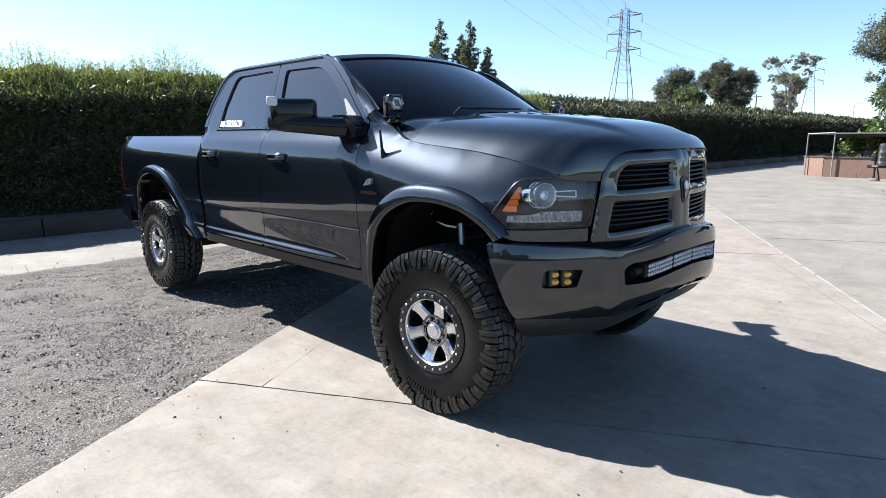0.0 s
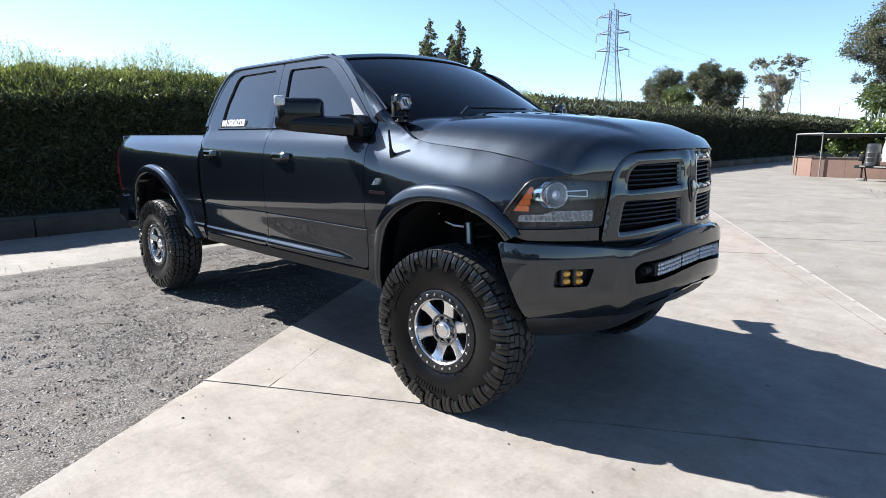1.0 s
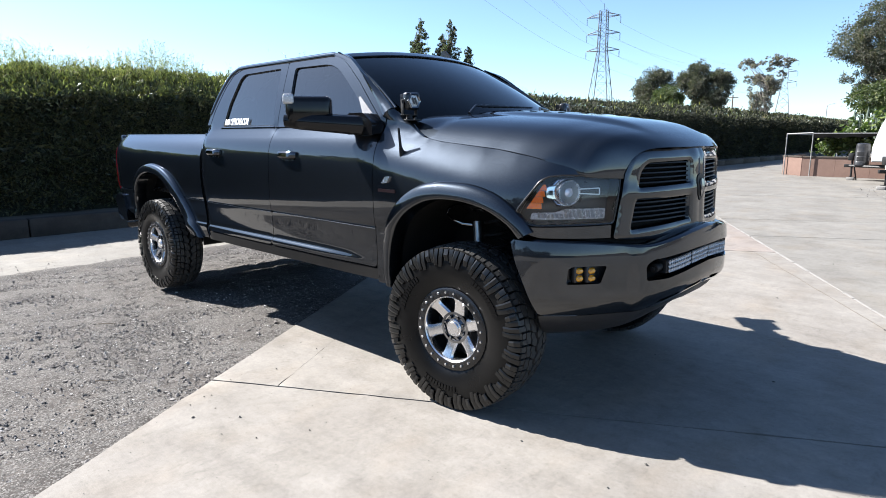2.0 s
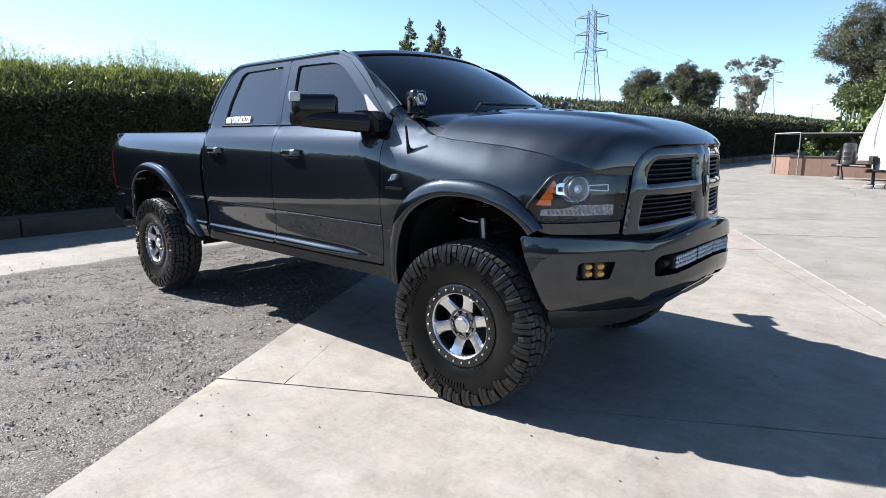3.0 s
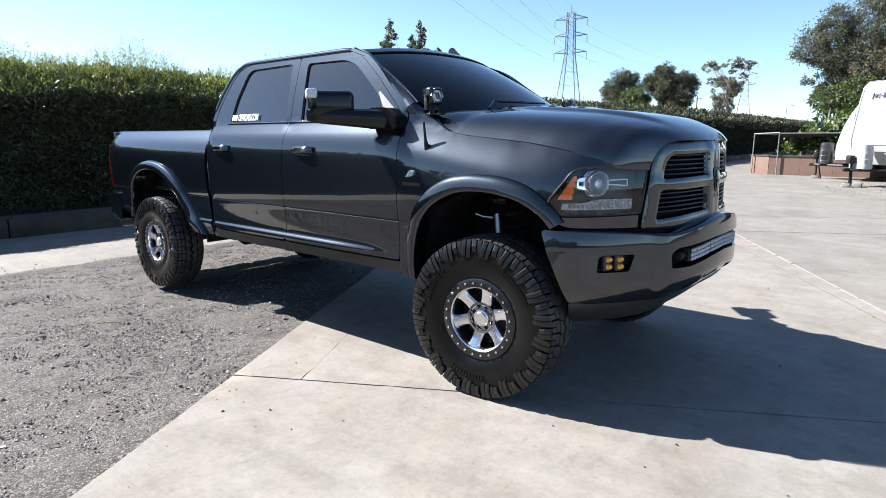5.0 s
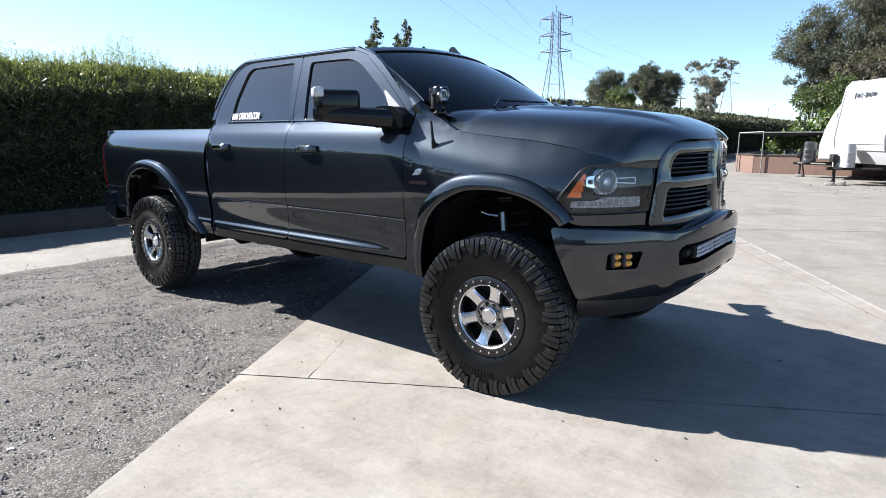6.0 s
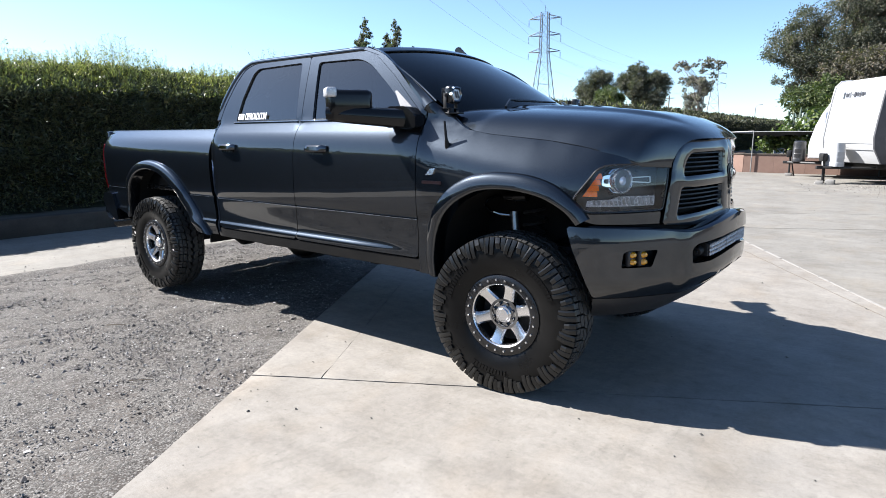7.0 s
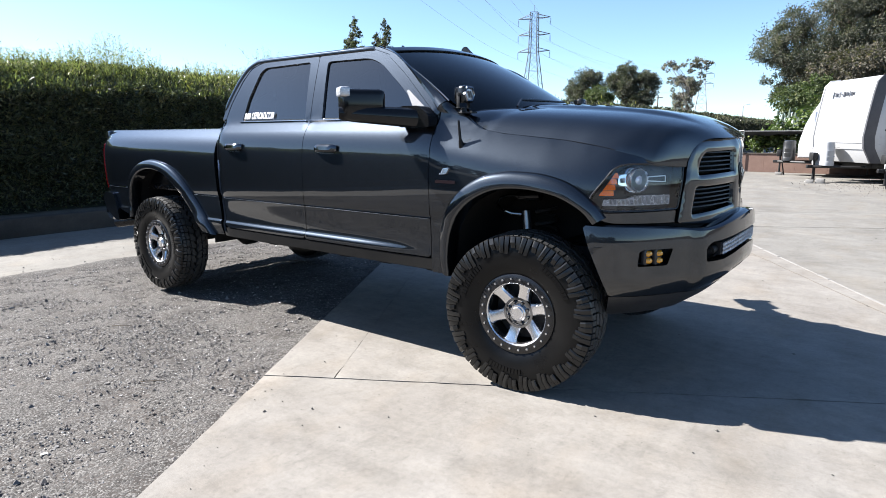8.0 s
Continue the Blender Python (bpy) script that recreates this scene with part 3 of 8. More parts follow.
# ---- trees ----
def make_tree(label, at, height, clumps, mats, leaf, count, seed, trunk_r=0.25, bark=BARK, stems=6, category="tree"):
    """A trunk with limbs to each clump, and a crown of small leaves in uneven clumps (x, y, z, radius, flatness)."""
    rng = np.random.default_rng(seed)
    tree = thing("tree", label, category, at=at)
    bm = bmesh.new()
    lean = Vector((rng.normal(0, 0.04), rng.normal(0, 0.04), 1)) * height
    trunk = [lean * t + Vector((rng.normal(0, 0.02), rng.normal(0, 0.02), 0)) * height * t for t in (0, 0.15, 0.3, 0.45, 0.6, 0.78)]
    tube(bm, trunk, trunk_r, 9, trunk_r * 0.35)
    part("trunk", bm, bark, tree)
    for cx, cy, cz, cr, _ in clumps[:60]:
        bm = bmesh.new()
        k = min(max(cz / height - 0.25, 0.1), 0.74)
        root = lean * k
        mid = root.lerp(Vector((cx, cy, cz)), 0.5) + Vector((rng.normal(0, 0.03), rng.normal(0, 0.03), -0.03)) * height
        tube(bm, [root, mid, Vector((cx, cy, cz)) + Vector((0, 0, cr * 0.2))], trunk_r * 0.30, 6, trunk_r * 0.05)
        part("limb", bm, bark, tree)
    per = [[] for _ in mats]
    total = sum(c[3] ** 2 for c in clumps)
    for i, (cx, cy, cz, cr, flat) in enumerate(clumps):
        n = int(count * cr ** 2 / total)
        sub = rng.normal(0, 1, (max(4, n // 40), 3))
        sub = sub / np.linalg.norm(sub, axis=1)[:, None] * rng.uniform(0.35, 1.0, (len(sub), 1)) ** 0.6
        pick = sub[rng.integers(0, len(sub), n)] + rng.normal(0, 0.16, (n, 3))
        p = pick * np.array([cr, cr, cr * flat]) + np.array([cx, cy, cz])
        way = pick + np.array([0, 0, -0.35])
        per[i % len(mats)].append(leaf_cloud(rng, p, way, leaf, leaf * 0.45, 0.6))
    for m, chunks in zip(mats, per):
        if chunks:
            joined("crown", *merged(chunks), m, kind="stuff", parent=tree)
    return tree


def scatter(rng, n, centre, spread, radius, flat=0.8):
    out = []
    for _ in range(n):
        d = rng.normal(0, 1, 3)
        d = d / np.linalg.norm(d) * rng.uniform(0.3, 1.0) ** 0.5
        out.append((centre[0] + d[0] * spread[0], centre[1] + d[1] * spread[1], centre[2] + d[2] * spread[2], radius * rng.uniform(0.6, 1.3), flat))
    return out


rng = np.random.default_rng(21)
make_tree("broad dark green tree beyond the hedge", (-41.5, 95, -0.1), 12.5,
          scatter(rng, 26, (0, 0, 9.0), (2.9, 2.4, 3.0), 1.35) + scatter(rng, 16, (-1.6, 0, 6.0), (2.6, 2, 1.6), 1.3), [FAR_LEAF], 0.24, 52000, 31, 0.3)
make_tree("broad dark green tree with a split crown beyond the hedge", (-33.4, 95, -0.1), 12.0,
          scatter(rng, 18, (-1.4, 0, 10.0), (1.7, 2, 2.0), 1.15) + scatter(rng, 20, (1.5, 0, 9.4), (1.8, 2, 2.6), 1.15) + scatter(rng, 14, (0.5, 0, 6.4), (2.3, 2, 1.7), 1.1),
          [FAR_LEAF], 0.24, 52000, 32, 0.3)
make_tree("rounded pale green tree in front of darker trees", (-36.3, 88, -0.1), 8.6,
          scatter(rng, 18, (0, 0, 6.4), (1.9, 1.8, 2.0), 1.0), [TREE_BRIGHT], 0.26, 15000, 33, 0.2)
make_tree("open grey-brown eucalyptus with a sparse crown", (-39.6, 150, -0.1), 19.5,
          scatter(rng, 46, (-0.8, 0, 12.4), (3.2, 2, 3.0), 0.85) + scatter(rng, 16, (-4.3, 0, 17.4), (2.2, 1.2, 1.9), 0.55)
          + scatter(rng, 20, (0.2, 0, 18.0), (2.4, 1.2, 1.7), 0.55) + scatter(rng, 14, (3.9, 0, 17.4), (1.7, 1.2, 1.3), 0.5) + scatter(rng, 16, (-0.8, 0, 8.6), (2.0, 1.5, 2.0), 0.75)
          + scatter(rng, 10, (2.9, 0, 14.6), (1.0, 1.0, 1.4), 0.4) + scatter(rng, 10, (-4.0, 0, 14.6), (1.0, 1.0, 1.4), 0.4),
          [GUM_LEAF], 0.17, 85000, 34, 0.28, BARK_PALE)


def make_pine(label, at, height, width, seed):
    """A narrow conifer: tiers of short drooping branches with gaps."""
    r = np.random.default_rng(seed)
    clumps = []
    for k in range(44):
        t = 0.60 + 0.40 * k / 43
        a = r.uniform(0, math.tau)
        reach = width * (1.04 - t) * r.uniform(0.3, 1.1) * 1.5 + 0.05
        clumps.append((math.cos(a) * reach, math.sin(a) * reach, height * t, 0.30 + 2.6 * (1.04 - t) * r.uniform(0.7, 1.2), 0.6))
    return make_tree(label, at, height, clumps, [PINE_LEAF], 0.34, 15000, seed, 0.3)


make_pine("tall narrow dark conifer far behind the hedge", (-110.4, 110, -0.1), 30.5, 5.5, 41)
make_pine("tall narrow dark conifer far behind the hedge", (-100.3, 110, -0.1), 28.8, 4.6, 42)
make_pine("shorter dark conifer far behind the hedge", (-105.0, 112, -0.1), 26.4, 4.4, 43)
make_pine("shorter dark conifer far behind the hedge", (-115.0, 112, -0.1), 26.0, 4.0, 44)
make_pine("shorter dark conifer far behind the hedge", (-95.6, 111, -0.1), 22.5, 3.2, 45)

make_tree("large olive-brown tree towering over the trailers", (-1.5, 41, -0.1), 11.5,
          scatter(rng, 20, (-2.6, 0, 7.0), (1.7, 2.2, 1.7), 0.9) + scatter(rng, 30, (0.9, 0, 8.5), (2.3, 2.5, 2.7), 1.2) + scatter(rng, 26, (3.3, 0, 8.4), (2.3, 2.5, 3.0), 1.25)
          + scatter(rng, 12, (-3.2, -0.5, 4.9), (1.1, 1.2, 1.1), 0.7) + scatter(rng, 26, (0.8, -1, 5.4), (3.2, 1.5, 2.0), 1.1),
          [OLIVE_PALE, FAR_LEAF, FAR_LEAF], 0.125, 210000, 51, 0.4)
make_tree("bushy brown-leaved tree behind the trailers", (0.6, 34, -0.1), 6.2,
          scatter(rng, 24, (-0.3, 0, 4.4), (2.6, 1.4, 1.4), 0.8), [RUSSET_LEAF], 0.16, 30000, 52, 0.2)
make_tree("bright green spreading shrub beside the planter", (-1.5, 29.5, -0.1), 4.0,
          scatter(rng, 30, (0.3, 0, 2.8), (1.7, 1.2, 1.1), 0.55), [TREE_BRIGHT], 0.13, 28000, 53, 0.14, category="shrub")

# ---- power line ----
def lattice(bm, a, b, r):
    rod(bm, a, b, r, sides=5, caps=False)


def make_tower(at, turn, scale=1.0, PYLON=PYLON):
    tower = thing("power_pylon", "tall grey steel lattice power pylon with three cross-arms", "pylon", at=at, turn=turn)
    bm = bmesh.new()

    def half(z):
        return np.interp(z, (0, 28.3, 41.0), (4.7, 1.35, 1.1))

    levels = [0, 7.5, 13.5, 18.5, 22.5, 25.6, 28.3, 30.8, 33.3, 35.8, 38.2, 41.0]
    for lo, hi in zip(levels, levels[1:]):
        a, b = half(lo), half(hi)
        low = [Vector((sx * a, sy * a, lo)) for sx, sy in ((-1, -1), (1, -1), (1, 1), (-1, 1))]
        top = [Vector((sx * b, sy * b, hi)) for sx, sy in ((-1, -1), (1, -1), (1, 1), (-1, 1))]
        for k in range(4):
            lattice(bm, low[k], top[k], 0.135)
            lattice(bm, low[k], top[(k + 1) % 4], 0.040)
            lattice(bm, low[(k + 1) % 4], top[k], 0.040)
            lattice(bm, top[k], top[(k + 1) % 4], 0.045)
    rod(bm, (0, 0, 41.0), (0, 0, 43.2), 0.07, sides=5)
    part("mast", bm, PYLON, tower)
    for z in (28.6, 33.8, 39.0):
        for s in (-1, 1):
            bm = bmesh.new()
            for dy in (-1.0, 1.0):
                lattice(bm, (s * 1.2, dy, z), (s * 5.4, 0, z + 0.15), 0.10)
                lattice(bm, (s * 1.2, dy, z + 1.3), (s * 5.4, 0, z + 0.15), 0.08)
            part("cross_arm", bm, PYLON, tower)
            bm = bmesh.new()
            for k in range(8):
                lathe(bm, [(0.02, -0.08), (0.19, -0.05), (0.19, 0.02), (0.02, 0.06)], 8, "Z", (s * 5.4, 0, z - 0.25 - 0.26 * k))
            part("insulator", bm, PYLON, tower)
    tower.scale = (scale,) * 3
    return tower


make_tower((-97.6, 180, -0.1), 12.0)
make_tower((-80.8, 330, -0.1), 12.0, 0.95, PYLON_HAZED)
CABLE = material("cable", (0.25, 0.26, 0.27), (0.35, 0.36, 0.37), 0.5, 0.6, bump=0)
CABLE_RUN = Vector((88, -235, 9))
for z in (28.6, 33.8, 39.0):
    for s in (-1, 1):
        bm = bmesh.new()
        a = Vector((-97.6, 180, -0.1)) + Vector((s * 5.4 * 0.978, s * 5.4 * 0.208, z - 2.2))
        b = Vector((-80.8, 330, -0.1)) + Vector((s * 5.1, s * 1.1, z * 0.95 - 2.2))
        c = a + CABLE_RUN
        for p, q, sag in ((a, b, 6.0), (a, c, 6.0)):
            pts = [p.lerp(q, k / 24) - Vector((0, 0, sag * 4 * (k / 24) * (1 - k / 24))) for k in range(25)]
            tube(bm, pts, 0.022, 4)
        tagged(finish("power_cable", bm, CABLE), "thin grey overhead power cable slung between pylons", "cable", "overhead power cables")

bm = bmesh.new()
pole = thing("utility_pole", "dark wooden utility pole with a short crossarm", "pole", at=(-37.2, 120, -0.1))
rod(bm, (0, 0, 0), (0, 0, 9.3), 0.16, 0.11, 8)
part("post", bm, BARK, pole)
bm = bmesh.new()
box(bm, (1.9, 0.12, 0.14), (0, 0.14, 8.8), 0.01)
part("crossarm", bm, BARK, pole)
street = thing("street_lamp", "slender grey street lamp with a curved arm", "street lamp", at=(-21.6, 120, -0.1))
bm = bmesh.new()
tube(bm, [(0, 0, 0), (0, 0, 6.4), (0.05, 0, 6.8), (0.25, 0, 7.0), (0.6, 0, 7.05)], 0.09, 7, 0.05)
part("post", bm, STEEL, street)
bm = bmesh.new()
box(bm, (0.6, 0.22, 0.12), (0.85, 0, 7.05), 0.03)
part("lamp_head", bm, STEEL, street)

# ---- planter with a low shade frame ----
SHADE_CLOTH = material("shade_cloth", (0.003, 0.003, 0.003), (0.010, 0.010, 0.009), 0.95, scale=5, fine=200, bump=0.3, spec=0.05)
WHITE_TUBE = material("white_tube", (0.15, 0.15, 0.147), (0.22, 0.22, 0.216), 0.45, scale=8, fine=90, bump=0.05)
SOIL = material("soil", (0.02, 0.015, 0.01), (0.06, 0.045, 0.03), 0.95, bump=0.6)
planter = thing("planter", "long raised planter faced with weathered terracotta boards", "planter", at=(-3.5, 22.6, 0))
rim_pts = [(0, 0), (8.5, 0), (8.5, 4.0), (-0.75, 4.0), (-0.75, 0.52)]
bm = bmesh.new()
plate(bm, [(0.05, 0.04), (8.4, 0.04), (8.4, 3.9), (-0.70, 3.9), (-0.70, 0.55)], 0.60, 0.64)
part("soil", bm, SOIL, planter)
for k in range(8):
    bm = bmesh.new()
    box(bm, (1.0615, 0.05, 0.69), (0.532 + k * 1.063, 0.0, 0.345), 0.006)
    part("panel", bm, PLANTER_FACE, planter, sharp=10)
bm = bmesh.new()
box(bm, (0.05, 0.92, 0.69), (-0.38, 0.26, 0.345), 0.006, Matrix.Rotation(radians(55), 3, "Z"))
part("panel", bm, PLANTER_FACE, planter, sharp=10)
bm = bmesh.new()
box(bm, (0.05, 3.3, 0.69), (-0.76, 2.2, 0.345), 0.006)
part("panel", bm, PLANTER_FACE, planter, sharp=10)
bm = bmesh.new()
box(bm, (8.6, 0.10, 0.05), (4.25, 0.0, 0.715), 0.008)
box(bm, (0.10, 0.98, 0.05), (-0.38, 0.26, 0.713), 0.008, Matrix.Rotation(radians(55), 3, "Z"))
part("coping", bm, KERB, planter)

shade = thing("shade_frame", "low white tube frame with black shade cloth over the planter", "canopy", at=(-3.5, 22.6, 0))
for px, py, h in ((-0.68, 0.34, 1.56), (0.28, -0.09, 1.60), (4.4, -0.12, 1.58), (8.3, -0.1, 1.58), (0.4, 3.9, 1.5), (4.0, 4.1, 1.5)):
    bm = bmesh.new()
    rod(bm, (px, py, 0), (px, py, h), 0.020, sides=10)
    part("post", bm, WHITE_TUBE, shade)
for a, b in (((-0.68, 0.34, 1.555), (0.28, -0.09, 1.59)), ((0.28, -0.09, 1.565), (8.3, -0.1, 1.565)), ((-0.68, 0.34, 1.55), (0.4, 3.9, 1.5))):
    bm = bmesh.new()
    rod(bm, a, b, 0.022, sides=10)
    part("rail", bm, WHITE_TUBE, shade)
bm = bmesh.new()
cols = []
for i in range(29):
    x = 0.25 + i * 0.29
    cols.append([bm.verts.new((x, -0.10 + j * 0.42, 1.545 - 0.03 * math.sin(i * 0.8) ** 2 - 0.05 * math.sin(j / 10 * math.pi))) for j in range(11)])
for a, b in zip(cols, cols[1:]):
    for j in range(10):
        bm.faces.new((a[j], a[j + 1], b[j + 1], b[j]))
ext = bmesh.ops.extrude_face_region(bm, geom=list(bm.faces))
bmesh.ops.translate(bm, vec=(0, 0, -0.012), verts=[g for g in ext["geom"] if isinstance(g, bmesh.types.BMVert)])
part("cloth", bm, SHADE_CLOTH, shade)
bm = bmesh.new()
skin_rows = []
for i in range(58):
    x = 0.30 + i * 0.14
    d = 0.13 + 0.025 * math.sin(i * 1.3) + 0.02 * math.sin(i * 0.37)
    skin_rows.append([(x, -0.125, 1.56), (x, -0.135 - 0.01 * math.sin(i * 0.9), 1.56 - d * 0.5), (x, -0.125 - 0.012 * math.sin(i * 0.9), 1.56 - d)])
vs = [[bm.verts.new(p) for p in r] for r in skin_rows]
for a, b in zip(vs, vs[1:]):
    for k in range(2):
        bm.faces.new((a[k], a[k + 1], b[k + 1], b[k]))
ext = bmesh.ops.extrude_face_region(bm, geom=list(bm.faces))
bmesh.ops.translate(bm, vec=(0, 0.006, 0), verts=[g for g in ext["geom"] if isinstance(g, bmesh.types.BMVert)])
part("cloth_edge", bm, SHADE_CLOTH, shade, "hanging edge of black shade cloth")

VINE_LEAF = leaf_material("vine_leaf", (0.04, 0.062, 0.022), (0.115, 0.155, 0.055), 0.4, 0.25)


def make_vine(label, at, size, count, seed, leaf=0.17):
    r = np.random.default_rng(seed)
    vine = thing("broad_leaf_plant", label, "plant", "plants in the planter", at=at)
    bm = bmesh.new()
    ends = []
    for _ in range(9):
        tip = Vector((r.normal(0, size[0] * 0.45), r.normal(0, size[1] * 0.4), size[2] * r.uniform(0.55, 1.0)))
        mid = tip * 0.5 + Vector((r.normal(0, 0.08), r.normal(0, 0.08), 0.1))
        tube(bm, [(0, 0, 0), mid, tip], 0.016, 5, 0.006)
        ends.append((mid, tip))
    part("stems", bm, BARK, vine)
    pos = []
    for k in range(count):
        mid, tip = ends[k % 9]
        p = mid.lerp(tip, r.uniform(-0.3, 1.1))
        pos.append((p.x + r.normal(0, 0.16), p.y + r.normal(0, 0.16), max(0.04, p.z + r.normal(0, 0.12))))
    way = np.stack([r.normal(0, 0.7, count), -0.6 + r.normal(0, 0.5, count), r.normal(-0.2, 0.4, count)], -1)
    joined("leaves", *leaf_cloud(r, np.array(pos), way, leaf, leaf * 0.85, 0.3), VINE_LEAF, kind="stuff", parent=vine)


for k, (vx, vy, sx, sz) in enumerate(((-2.75, 23.4, 0.7, 0.75), (-1.9, 23.3, 0.8, 0.8), (-1.0, 23.5, 0.8, 0.78), (0.1, 23.5, 0.8, 0.75))):
    make_vine("leafy green plant growing in the planter", (vx, vy, 0.66), (sx, 0.6, sz), 260, 60 + k)
for k, (vx, vy, sx, sz) in enumerate(((-2.5, 25.6, 0.8, 1.75), (-1.3, 25.9, 0.9, 1.9), (-0.2, 25.8, 0.9, 1.8))):
    make_vine("tall broad-leaved plant rising above the shade cloth", (vx, vy, 0.66), (sx, 0.6, sz), 330, 70 + k, 0.2)

CACTUS = material("cactus_skin", (0.06, 0.085, 0.06), (0.13, 0.16, 0.11), 0.7, scale=20, fine=80, bump=0.3, stretch=(4, 4, 0.5))
for k, (cx, cy) in enumerate(((-2.6, 27.6), (-1.7, 27.9), (-0.9, 27.7))):
    r = random.Random(80 + k)
    plant = thing("column_cactus", "clump of tall ribbed grey-green column cactus", "cactus", "cacti behind the planter", at=(cx, cy, -0.1))
    for _ in range(6):
        a, d = r.uniform(0, math.tau), r.uniform(0.05, 0.4)
        x, y, h = d * math.cos(a), d * math.sin(a), r.uniform(1.9, 2.8)
        bm = bmesh.new()
        rings = []
        for t in [0, 0.2, 0.4, 0.6, 0.8, 0.93, 1.0]:
            rad = 0.05 * (1.0 if t < 0.9 else 0.8 if t < 1 else 0.2)
            rings.append([bm.verts.new((x + 0.12 * t * math.cos(a) + rad * (1 + 0.18 * (q % 2)) * math.cos(q * math.tau / 14), y + rad * (1 + 0.18 * (q % 2)) * math.sin(q * math.tau / 14), h * t)) for q in range(14)])
        for p, q in zip(rings, rings[1:]):
            for s in range(14):
                bm.faces.new((p[s], p[(s + 1) % 14], q[(s + 1) % 14], q[s]))
        bm.faces.new(rings[-1])
        part("stem", bm, CACTUS, plant)

# ---- parked travel trailers ----
WHITE_SKIN = material("white_trailer_skin", (0.3022, 0.3056, 0.3089), (0.3559, 0.3593, 0.3626), 0.35, scale=1.6, fine=40, bump=0.03, spec=0.5)
TRIM_GREY = material("grey_trim", (0.11, 0.11, 0.12), (0.18, 0.18, 0.19), 0.5, scale=5, fine=60, bump=0.1)
TRIM_DARK = material("dark_trim", (0.045, 0.045, 0.05), (0.07, 0.07, 0.075), 0.6, scale=5, fine=60, bump=0.1, spec=0.2)
BLACK_STEEL = material("black_steel", (0.007, 0.007, 0.0075), (0.020, 0.0195, 0.019), 0.55, scale=9, fine=90, bump=0.2, spec=0.3)
BLACK_PLASTIC = material("black_plastic", (0.012, 0.012, 0.013), (0.026, 0.026, 0.027), 0.42, scale=14, fine=220, bump=0.12)
RED_LENS = material("red_lens", (0.35, 0.01, 0.012), (0.5, 0.02, 0.02), 0.12, scale=30, fine=160, bump=0.05, coat=1.0)
BLUE_MARK = material("blue_grey_mark", (0.10, 0.13, 0.20), (0.18, 0.22, 0.30), 0.5, bump=0)
DARK_MARK = material("dark_mark", (0.02, 0.02, 0.025), (0.05, 0.05, 0.055), 0.5, bump=0)
BLOCK = material("grey_block", (0.1580, 0.1501, 0.1422), (0.2686, 0.2607, 0.2449), 0.9, scale=14, fine=90, bump=0.5)


def hoop(bm, profile, half, inset=0.12, bevel=0.05):
    """A body with a side profile (x, z), 2 * half wide in y, with rounded long edges."""
    rings = []
    cx, cz = sum(p[0] for p in profile) / len(profile), sum(p[1] for p in profile) / len(profile)
    for y, k in ((-half, bevel), (-half + bevel * 0.3, bevel * 0.3), (-half + bevel, 0.0), (half - bevel, 0.0), (half - bevel * 0.3, bevel * 0.3), (half, bevel)):
        ring = []
        for x, z in profile:
            d = Vector((cx - x, cz - z)).normalized() * k
            ring.append(bm.verts.new((x + d.x, y, z + d.y)))
        rings.append(ring)
    n = len(profile)
    for a, b in zip(rings, rings[1:]):
        for k in range(n):
            bm.faces.new((a[k], a[(k + 1) % n], b[(k + 1) % n], b[k]))
    bm.faces.new(rings[0])
    bm.faces.new(rings[-1][::-1])
    return bm


